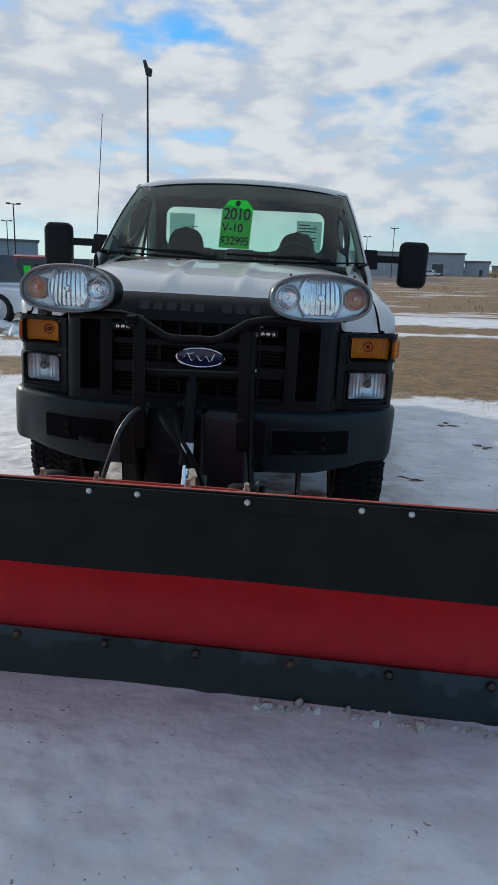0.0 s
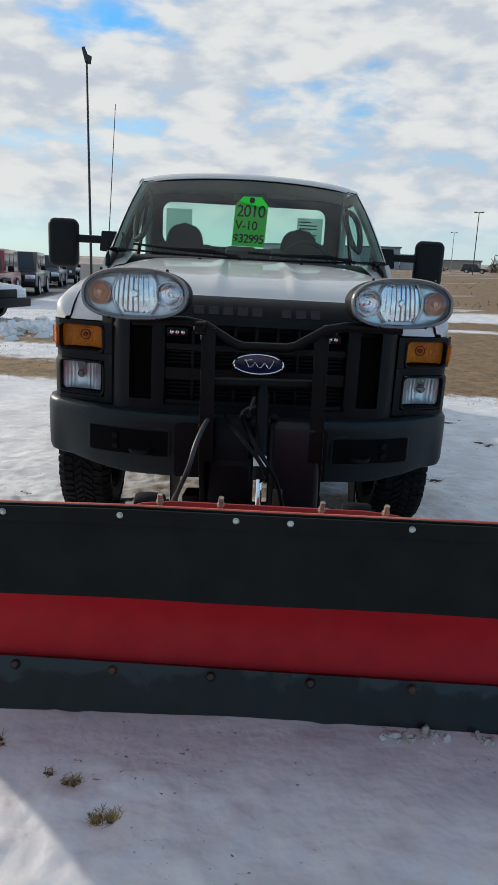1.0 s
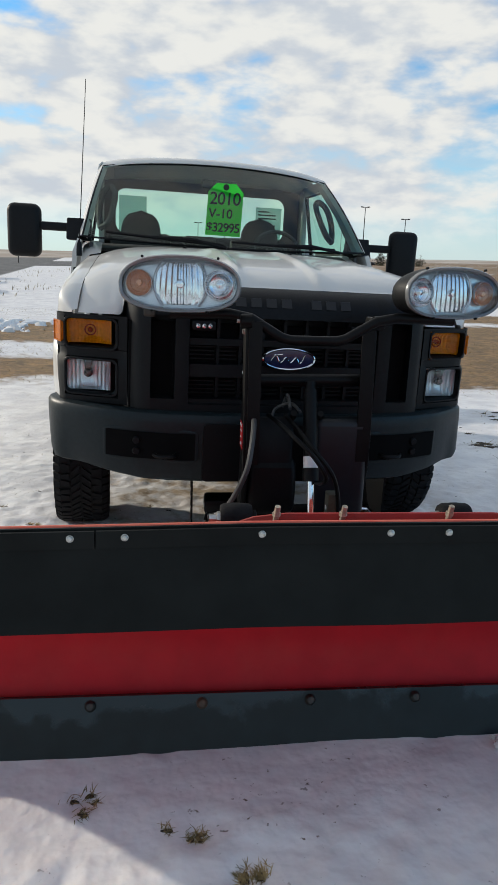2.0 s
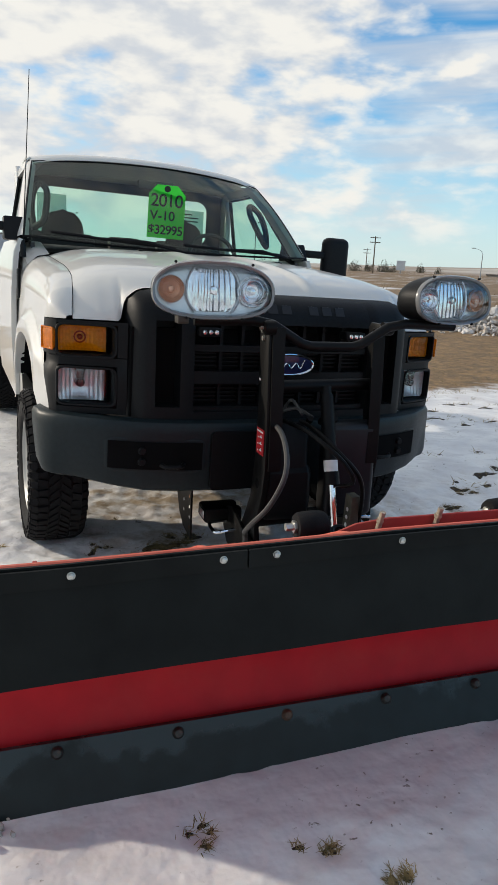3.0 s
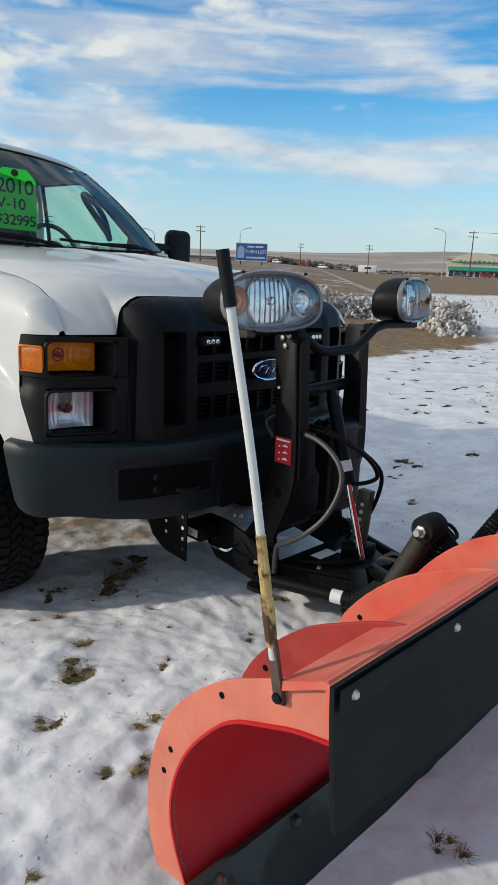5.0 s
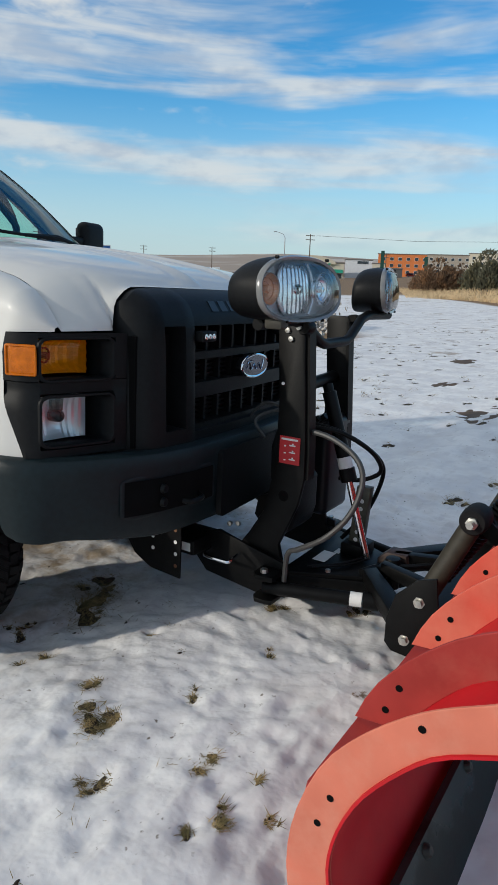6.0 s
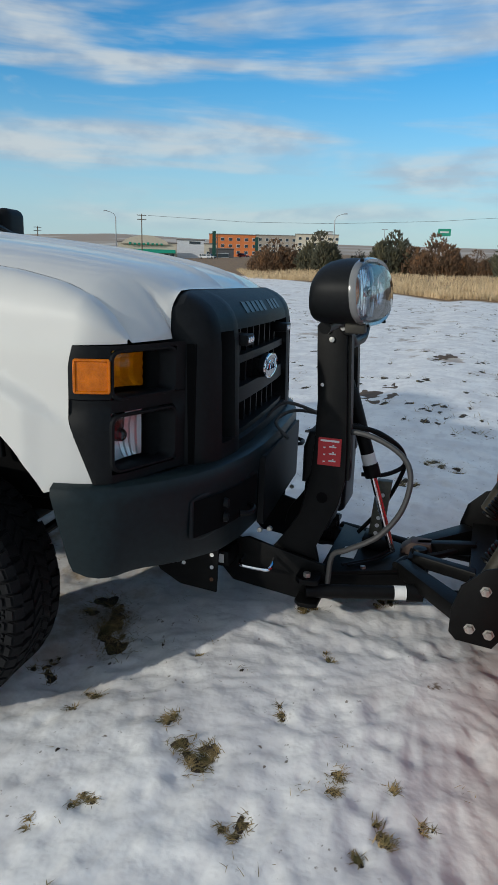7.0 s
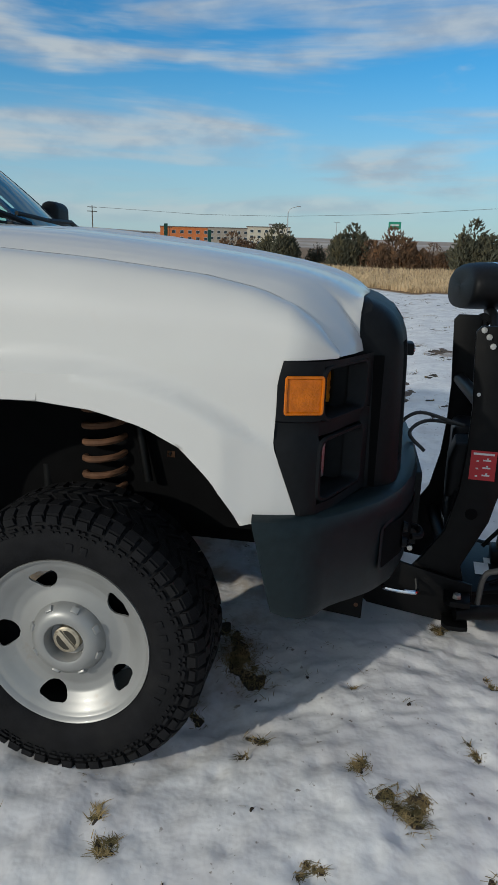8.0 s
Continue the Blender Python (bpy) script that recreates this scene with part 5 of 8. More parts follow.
writing("2010", 0.118, 0.0, 0.070, tag, "year", 0.92, weight=0.0012)
writing("V-10", 0.088, -0.025, -0.030, tag, "engine", weight=0.0012)
writing("$32995", 0.086, 0.0, -0.124, tag, "price", 0.9, weight=0.0012)

# bed: sides, tailgate, floor
for s in (-1, 1):
    out = [(3.14, 0.56), (3.75, 0.56), (3.78, 0.75), (3.95, 0.95), (4.25, 1.02), (4.55, 0.95), (4.72, 0.75), (4.75, 0.56), (5.35, 0.60), (5.36, 1.40), (3.14, 1.40)]
    side = part("bed_side", prism(out, "x", s * 0.96, s * 1.005, 0.008), WHITE, truck, smooth=False)
    part("tail_lamp", box(s * 0.985 - 0.025, s * 0.985 + 0.025, 5.33, 5.37, 0.98, 1.32, 0.008), STICKER_RED, side)
part("tailgate", box(-0.84, 0.84, 5.31, 5.36, 0.62, 1.40, 0.012), WHITE, truck)
part("bed_front", box(-0.96, 0.96, 3.14, 3.18, 0.62, 1.38), WHITE, truck, smooth=False)
part("bed_floor", box(-0.96, 0.96, 3.14, 5.33, 0.60, 0.66), BLACK_PLASTIC, truck, smooth=False)
part("rear_bumper", box(-0.95, 0.95, 5.38, 5.50, 0.52, 0.70, 0.02), BLACK_STEEL, truck)
part("rear_axle", tube([(-0.85, 4.25, 0.355), (0.85, 4.25, 0.355)], 0.05, 12), BLACK_STEEL, truck)


# ---- the snow plow ----
plow = thing("snow_plow", "red straight-blade snow plow with black rubber deflector and auxiliary headlamps", "snow plow", pose(0, 0, 0))
BX0, BX1 = -2.14, 0.72
OUTER = [(1.820, 0.757), (1.88, 0.738), (1.94, 0.712), (1.994, 0.683), (2.06, 0.650), (2.12, 0.611), (2.20, 0.540), (2.272, 0.449), (2.320, 0.33), (2.338, 0.222), (2.330, 0.12), (2.30, 0.035)]
INNER = [(1.822, 0.645), (1.90, 0.626), (1.97, 0.598), (2.062, 0.555), (2.13, 0.490), (2.193, 0.405), (2.232, 0.31), (2.243, 0.220), (2.222, 0.14), (2.180, 0.06)]


def smooth2(pts, n):
    return [(p.x, p.y) for p in curve_pts([(a, b, 0) for a, b in pts], n)]


def lift(x):
    """How far the blade's upper part has sprung up at x."""
    return table(x, (-1.80, 0.0), (-1.36, 0.008), (-1.04, 0.015), (-0.60, 0.016), (0.10, 0.020), (0.72, 0.022))


def sprung(bm):
    for v in bm.verts:
        v.co.z += lift(v.co.x) * max(0.0, min(1.0, (v.co.z - 0.1) / 0.5))
    return bm


def rail(outline, x0, x1, n=24):
    """A bar of one cross-section (y, z) along x, in short lengths."""
    bm = grid([[(lerp(x0, x1, k / n), y, z) for y, z in outline] for k in range(n + 1)], closed=True)
    bm.verts.ensure_lookup_table()
    bm.faces.new(bm.verts[:len(outline)])
    bm.faces.new(bm.verts[len(bm.verts) - len(outline):][::-1])
    bmesh.ops.recalc_face_normals(bm, faces=bm.faces[:])
    return bm


inner = smooth2(INNER, 26)
outer = smooth2(OUTER, 26)
NX = 40
bm = grid([[(lerp(BX0 + 0.012, BX1 - 0.012, k / NX), y, z) for k in range(NX + 1)] for y, z in inner])
bmesh.ops.recalc_face_normals(bm, faces=bm.faces[:])
for f in bm.faces:
    f.normal_update()
if sum(f.normal.y for f in bm.faces) > 0:
    bmesh.ops.reverse_faces(bm, faces=bm.faces[:])
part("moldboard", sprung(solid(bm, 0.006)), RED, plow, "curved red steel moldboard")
part("top_lip", sprung(rail([(1.820, 0.695), (1.832, 0.695), (1.836, 0.752), (1.850, 0.756), (1.848, 0.763), (1.820, 0.763)], BX0, BX1)), RED_SUNLIT, plow)

part("top_flange", sprung(rail([(1.822, 0.758), (1.834, 0.766), (1.935, 0.716), (1.93, 0.700)], BX0 + 0.002, BX1 - 0.002)), RED_SUNLIT, plow)
for x0 in (-1.30, -0.15):
    part("torn_sticker", prism([(x0, 1.868), (x0 + 0.10, 1.862), (x0 + 0.11, 1.885), (x0 + 0.05, 1.893), (x0 + 0.01, 1.884)], "z", -0.0008, 0.0008), PAPER, plow, "torn white sticker remains", loc=Matrix.Translation((0, 1.868, 0.7525 + lift(x0))) @ Matrix.Rotation(radians(-26.5), 4, "X") @ Matrix.Translation((0, -1.868, 0)))


def c_plate(x0, x1, grow, foot=-1.0):
    """A C-shaped rib that follows the back of the moldboard."""
    a = [(y + (0.007 if grow else 0.0), z) for y, z in inner]
    b = []
    for i, (y, z) in enumerate(outer):
        f = i / (len(outer) - 1)
        g = grow * math.sin(math.pi * min(1.0, f * 1.15)) ** 0.7 if f < 0.86 else 0.0
        b.append((y + g * 0.8, z + g * 0.75 * (1 - f)))
    a, b = [p for p in a if p[1] > foot], [p for p in b if p[1] > foot]
    return sprung(prism(a + b[::-1], "x", x0, x1, 0.0015, 1))


SALMON = material("pale_salmon_paint", (0.56, 0.165, 0.105), 0.6, scale=8, vary=0.10, bump=0.04, bump_scale=60, dirt=(0.60, 0.26, 0.18), dirt_scale=5, dirt_range=(0.45, 0.75), spec=0.22)
# dull copy of the plow red with shade put into its colour
SHADED_RED = material("shaded_dark_red_paint", (0.33, 0.042, 0.036), 0.55, scale=9, vary=0.15, bump=0.04, bump_scale=60, dirt=(0.40, 0.10, 0.075), dirt_scale=4, dirt_range=(0.5, 0.8), spec=0.22)
for x0 in (BX0 + 0.018, BX1 - 0.026):
    end = part("end_plate", c_plate(x0, x0 + 0.008, 0.0), SALMON, plow, "red curved end plate")
    for y, z in ((2.095, 0.598), (2.252, 0.382), (2.275, 0.315)):
        part("hole", lathe([(0.0, x0 - 0.0015), (0.007, x0 - 0.0015), (0.007, x0 + 0.0095), (0.0, x0 + 0.0095)], "x", 14, (0, y, z)), DEEP, end)
# the leftmost rib's shadow is painted: it takes the darker red
for x0 in (-1.86, -1.49, -1.13, -0.29, 0.07, 0.44):
    rib = part("rib", c_plate(x0 - 0.005, x0 + 0.005, 0.022, 0.37), SHADED_RED if x0 < -1.7 else RED_SUNLIT, plow, "red curved stiffening rib")
    for y, z in ((2.222, 0.487), (2.248, 0.425)):
        part("hole", lathe([(0.0, x0 - 0.0065), (0.008, x0 - 0.0065), (0.008, x0 + 0.0065), (0.0, x0 + 0.0065)], "x", 12, (0, y, z)), DEEP, rib)
part("back_channel", prism([(2.222, 0.368), (2.314, 0.372), (2.327, 0.29), (2.333, 0.21), (2.325, 0.12), (2.322, 0.10), (2.250, 0.10), (2.262, 0.21), (2.245, 0.31)], "x", BX0 + 0.04, BX1 - 0.04, 0.004), SHADED_RED, plow, "red boxed channel along the blade's back")
part("back_angle", prism([(2.225, 0.05), (2.29, 0.05), (2.29, 0.092), (2.235, 0.096)], "x", BX0 + 0.04, BX1 - 0.04, 0.004), RED_SUNLIT, plow)

# cutting edge
BOLT_STEEL = material("worn_dark_bolt", (0.035, 0.033, 0.03), 0.5, 0.4, scale=60, vary=0.4, dirt=(0.10, 0.05, 0.025), dirt_scale=50)
RUSTY_BOLT = material("rusty_bolt", (0.075, 0.042, 0.026), 0.7, scale=60, vary=0.4)
edge = part("cutting_edge", prism([(2.076, -0.055), (2.096, -0.060), (2.170, 0.098), (2.151, 0.103)], "x", BX0 - 0.012, BX1 + 0.012, 0.003), EDGE_STEEL, plow, "worn black steel cutting edge")
for k in range(9):
    x0 = -2.069 + 0.25 * min(k, 1) + 0.3325 * max(0, k - 1)
    part("edge_bolt", lathe([(0.0, -0.012), (0.010, -0.011), (0.016, -0.004), (0.018, 0.004)], "y", 12), BOLT_STEEL if k % 3 else RUSTY_BOLT, edge, loc=pose(x0, 2.137, 0.080, -26))

# rubber deflector
rows = []
for k in range(NX + 1):
    x = lerp(BX0 - 0.008, BX1 + 0.01, k / NX)
    w = 0.006 * noise.noise(Vector((x * 1.3, 0, 9.1)))
    e = min(1.0, min(x - BX0, BX1 - x) / 0.36)
    e = e * e * (3 - 2 * e)
    fy, fz = lerp(1.790, 1.766, e), lerp(0.508, 0.530, e) + 0.003 * noise.noise(Vector((x * 2.1, 4, 2)))
    rows.append([(x, lerp(1.813, fy, t ** 1.25) + w * t, lerp(0.768, fz, t ** 0.95)) for t in [i / 8 for i in range(9)]])
bm = grid(rows)
bm.normal_update()
if sum(f.normal.y for f in bm.faces) > 0:
    bmesh.ops.reverse_faces(bm, faces=bm.faces[:])
flap = part("deflector", sprung(solid(bm, 0.009)), FLAP_RUBBER, plow, "black rubber snow deflector")
BOLTS = (-2.111, -1.791, -1.472, -1.350, -1.036, -0.730, -0.588, -0.276, 0.034, 0.165, 0.49, 0.66)
strip = part("clamp_strip", sprung(joined(rail([(1.800, 0.722), (1.807, 0.722), (1.807, 0.764), (1.800, 0.764)], BX0, -1.418, 8), rail([(1.800, 0.722), (1.807, 0.722), (1.807, 0.764), (1.800, 0.764)], -1.414, BX1, 20))), FLAP_RUBBER, flap, smooth=False)
for x0 in BOLTS:
    part("deflector_bolt", lathe([(0.0, -0.006), (0.004, -0.0065), (0.0068, -0.0045), (0.0076, -0.001), (0.0088, -0.0005), (0.0088, 0.003)], "y", 14, (x0, 1.799, 0.748 + lift(x0))), ZINC, flap, "zinc-plated bolt head")
DULL_ZINC = material("dull_stained_zinc", (0.40, 0.35, 0.27), 0.55, 0.35, scale=60, vary=0.4, dirt=(0.16, 0.10, 0.05), dirt_scale=60)
# top bolts that stand above the edge in the middle
for x0 in (-0.975, -0.795, -0.50, -0.315):
    stud = part("stud", tube([(x0, 2.03, 0.68), (x0 + 0.006, 2.012, 0.754)], 0.008, 8), DULL_ZINC, plow)
    part("nut", lathe([(0.0, -0.005), (0.0115, -0.005), (0.0115, 0.005), (0.0, 0.005)], "z", 6), DULL_ZINC, stud, loc=pose(x0 + 0.004, 2.020, 0.730))
part("crown_plate", prism([(-1.10, 0.60), (-0.20, 0.60), (-0.20, 0.690), (-0.27, 0.714), (-0.36, 0.724), (-0.94, 0.724), (-1.03, 0.714), (-1.10, 0.690)], "y", 2.040, 2.050, 0.003), SHADED_RED, plow)

# marker rods at the blade's ends
def sheared(bm, lean):
    """A strap bent outwards above the blade's edge."""
    for v in bm.verts:
        v.co.x += lean * 0.024 * max(0.0, (v.co.z - 0.70) / 0.10)
    return bm


RUSTY_FOOT = material("rusty_rod_bracket", (0.085, 0.052, 0.034), 0.65, scale=25, vary=0.35, dirt=(0.16, 0.13, 0.10), dirt_scale=14)
for x0, lean in ((BX0 + 0.012, -1), (BX1 - 0.012, 1)):
    rod = part("marker_rod", tube(curve_pts([(x0 + lean * 0.020, 1.944, 0.76), (x0 + lean * 0.034, 1.953, 0.88), (x0 + lean * 0.056, 1.976, 1.10), (x0 + lean * 0.082, 2.017, 1.37)], 14), 0.0074, 10), material("white_plastic_rod", (0.60, 0.595, 0.57), 0.45, scale=20, vary=0.06), plow, "white plastic blade marker with black tip")
    part("tip", tube([(x0 + lean * 0.079, 2.012, 1.340), (x0 + lean * 0.087, 2.025, 1.422)], 0.0104, 10), BLACK_PLASTIC, rod)
    part("taped_sleeve", tube([(x0 + lean * (0.020 + 0.1167 * (z - 0.76)), 1.944 + 0.075 * (z - 0.76), z) for z in (0.785, 0.83, 0.872, 0.876, 0.925, 0.929, 0.985)], [0.0100, 0.0112, 0.0116, 0.0096, 0.0100, 0.0090, 0.0084], 9), material("rusty_tape", (0.50, 0.34, 0.12), 0.7, scale=30, vary=0.25, dirt=(0.07, 0.032, 0.014), dirt_scale=20, dirt_range=(0.46, 0.56)), rod)
    foot = part("rod_bracket", sheared(prism([(1.928, 0.668), (1.950, 0.663), (1.957, 0.80), (1.935, 0.80)], "x", x0 - 0.006, x0 + 0.004, 0.002), lean), RUSTY_FOOT, rod)
    for y, z in ((1.940, 0.68), (1.944, 0.725)):
        part("rod_bolt", lathe([(0.0, x0 - 0.014), (0.010, x0 - 0.013), (0.011, x0 - 0.006)], "x", 8, (0, y, z)), BLACK_STEEL, rod)

# headgear: two towers, lamp bar, lift ram, pump cover, hoses
PX = -0.71
for s in (-1, 1):
    x0 = PX + s * 0.255
    out = [(2.962, 1.165), (2.975, 1.185), (3.055, 1.185), (3.072, 1.165), (3.066, 1.04), (3.057, 0.90), (3.060, 0.74), (3.072, 0.60), (3.105, 0.45), (3.17, 0.345), (3.225, 0.27), (3.24, 0.20), (3.20, 0.165), (3.08, 0.145), (3.02, 0.17), (3.02, 0.26), (3.035, 0.32), (3.005, 0.39), (2.958, 0.50), (2.937, 0.60), (2.938, 0.72), (2.945, 0.84), (2.950, 0.94), (2.958, 1.05)]
    tower = part("tower", prism(out, "x", x0 - 0.012, x0 + 0.012, 0.004), BLACK_STEEL, plow, "black steel headgear tower", loc=Matrix.Translation((0.0, 0.0 if s < 0 else 0.058, 0.0)))
    part("tower_flange", prism([(2.962, 1.165), (2.950, 1.165), (2.938, 0.94), (2.933, 0.84), (2.926, 0.72), (2.925, 0.60), (2.937, 0.60), (2.938, 0.72), (2.945, 0.84), (2.950, 0.94)], "x", min(x0, x0 - s * 0.05), max(x0, x0 - s * 0.05), 0.0), BLACK_STEEL, tower)
    part("lamp_knuckle", lathe([(0.0, x0 + s * 0.036), (0.024, x0 + s * 0.036), (0.028, x0 + s * 0.028), (0.028, x0 - s * 0.008), (0.0, x0 - s * 0.008)], "x", 18, (0, 2.958, 1.165)), BLACK_STEEL, tower)
    for y, z in ((3.030, 1.150), (3.015, 1.12), (3.048, 1.172), (2.972, 1.165)):
        part("tower_bolt", lathe([(0.0, x0 + s * (0.022 if y > 3.0 else 0.048)), (0.010, x0 + s * (0.021 if y > 3.0 else 0.047)), (0.011, x0 + s * 0.010)], "x", 8, (0, y, z)), ZINC, tower)
    part("rivet", lathe([(0.0, x0 + s * 0.0155), (0.006, x0 + s * 0.015), (0.007, x0 + s * 0.012)], "x", 8, (0, 3.042, 0.955)), PAPER, tower)
    part("lock_slot", lathe([(0.0, x0 + s * 0.014), (0.016, x0 + s * 0.0135), (0.022, x0 + s * 0.012)], "x", 10, (0, 3.02, 0.525)), DEEP, tower)
    part("pin_plate", prism([(2.98, 0.125), (3.06, 0.10), (3.36, 0.135), (3.42, 0.20), (3.40, 0.30), (3.30, 0.33), (3.22, 0.31), (2.99, 0.26)], "x", min(x0 + s * 0.018, x0 + s * 0.034), max(x0 + s * 0.018, x0 + s * 0.034), 0.003), BLACK_STEEL, tower)
    part("hitch_pin", tube(curve_pts([(x0 + s * 0.05, 3.305, 0.262), (x0 + s * 0.125, 3.30, 0.258), (x0 + s * 0.14, 3.28, 0.256), (x0 + s * 0.14, 3.20, 0.254), (x0 + s * 0.125, 3.18, 0.256), (x0 + s * 0.05, 3.185, 0.262)], 16), 0.0075, 7), CHROME, tower, "chrome hitch pin handle")
    for z0, z1 in ((0.118, 0.136), (0.210, 0.232)):
        part("pivot_jaw", prism([(x0 - s * 0.01, 2.995), (x0 + s * 0.115, 2.995), (x0 + s * 0.125, 3.02), (x0 + s * 0.125, 3.065), (x0 + s * 0.10, 3.085), (x0 - s * 0.01, 3.085)], "z", z0, z1, 0.003), BLACK_STEEL, tower)
    part("pivot_bolt", lathe([(0.0, 0.250), (0.014, 0.250), (0.016, 0.235)], "z", 6, (x0 + s * 0.095, 3.042, 0)), ZINC, tower)
    for y, z in ((3.26, 0.36), (3.22, 0.37), (3.30, 0.30)):
        part("latch_bolt", lathe([(0.0, x0 + s * 0.022), (0.010, x0 + s * 0.021), (0.011, x0 + s * 0.010)], "x", 8, (0, y, z)), ZINC, tower)
    # punched receiver plate that hangs under the truck's nose
    recv = part("receiver_plate", prism([(3.355, 0.46), (3.76, 0.46), (3.60, 0.215), (3.515, 0.170), (3.365, 0.160)], "x", min(x0 + s * 0.20, x0 + s * 0.208), max(x0 + s * 0.20, x0 + s * 0.208), 0.0), BLACK_STEEL, plow, "punched black receiver plate")
    for k in range(6):
        part("hole", lathe([(0.0, x0 + s * 0.2095), (0.008, x0 + s * 0.2095), (0.008, x0 + s * 0.207)], "x", 10, (0, 3.385 if k < 4 else 3.50, 0.21 + 0.05 * (k if k < 4 else k - 3))), PAPER if k % 3 else SPRING_RUST, recv)
sticker = part("warning_sticker", box(PX - 0.2705, PX - 0.2675, 2.958, 3.044, 0.655, 0.760), STICKER_RED, plow, "red instruction sticker", smooth=False)
part("print_bar", box(PX - 0.2725, PX - 0.2707, 2.966, 3.036, 0.746, 0.753), PAPER, sticker, smooth=False)
for k in range(3):
    for y0, y1, dz in ((3.016, 3.024, 0.0), (2.976, 3.002, 0.004), (2.984, 2.990, 0.010)):
        part("print_bar", box(PX - 0.2725, PX - 0.2707, y0, y1, 0.721 - 0.027 * k + dz, 0.726 - 0.027 * k + dz), PAPER, sticker, smooth=False)
part("cross_tube", tube([(PX - 0.26, 3.03, 0.925), (PX + 0.26, 3.085, 0.925)], 0.026, 14), BLACK_STEEL, plow)
part("lower_cross_tube", tube([(PX - 0.26, 3.08, 0.34), (PX + 0.26, 3.135, 0.34)], 0.03, 12), BLACK_STEEL, plow)
lamp_bar = part("lamp_bar", tube([(PX - 0.56, 2.98, 1.185), (PX - 0.33, 2.98, 1.19), (PX - 0.25, 2.975, 1.175), (PX - 0.13, 2.97, 1.105), (PX - 0.09, 2.97, 1.094), (PX + 0.09, 2.97, 1.094), (PX + 0.13, 2.97, 1.105), (PX + 0.25, 2.975, 1.175), (PX + 0.33, 2.98, 1.19), (PX + 0.56, 2.98, 1.185)], 0.020, 12), BLACK_STEEL, plow, "bent black lamp bar")
part("lamp_bracket", prism(rounded(2.84, 2.90, 1.180, 1.215, 0.008, 3), "x", PX - 0.65, PX - 0.61, 0.004), DUSTY_STEEL, lamp_bar)


def lamp_outline(n=12):
    """The front of a plow lamp: round ends, the crown arched, the foot nearly flat."""
    pts = []
    for k in range(4 * n):
        a = 2 * math.pi * k / (4 * n)
        c, q = math.cos(a), math.sin(a)
        x = math.copysign(abs(c) ** 0.80, c)
        z = abs(q) ** 0.92 if q > 0 else -(abs(q) ** 0.70)
        pts.append((x, z))
    return pts


SATIN = material("satin_bowl", (0.70, 0.73, 0.76), 0.26, 0.55, scale=30, vary=0.08)
RIM = material("clouded_rim", (0.19, 0.19, 0.188), 0.25, 0.2, scale=30, vary=0.1, coat=0.4)


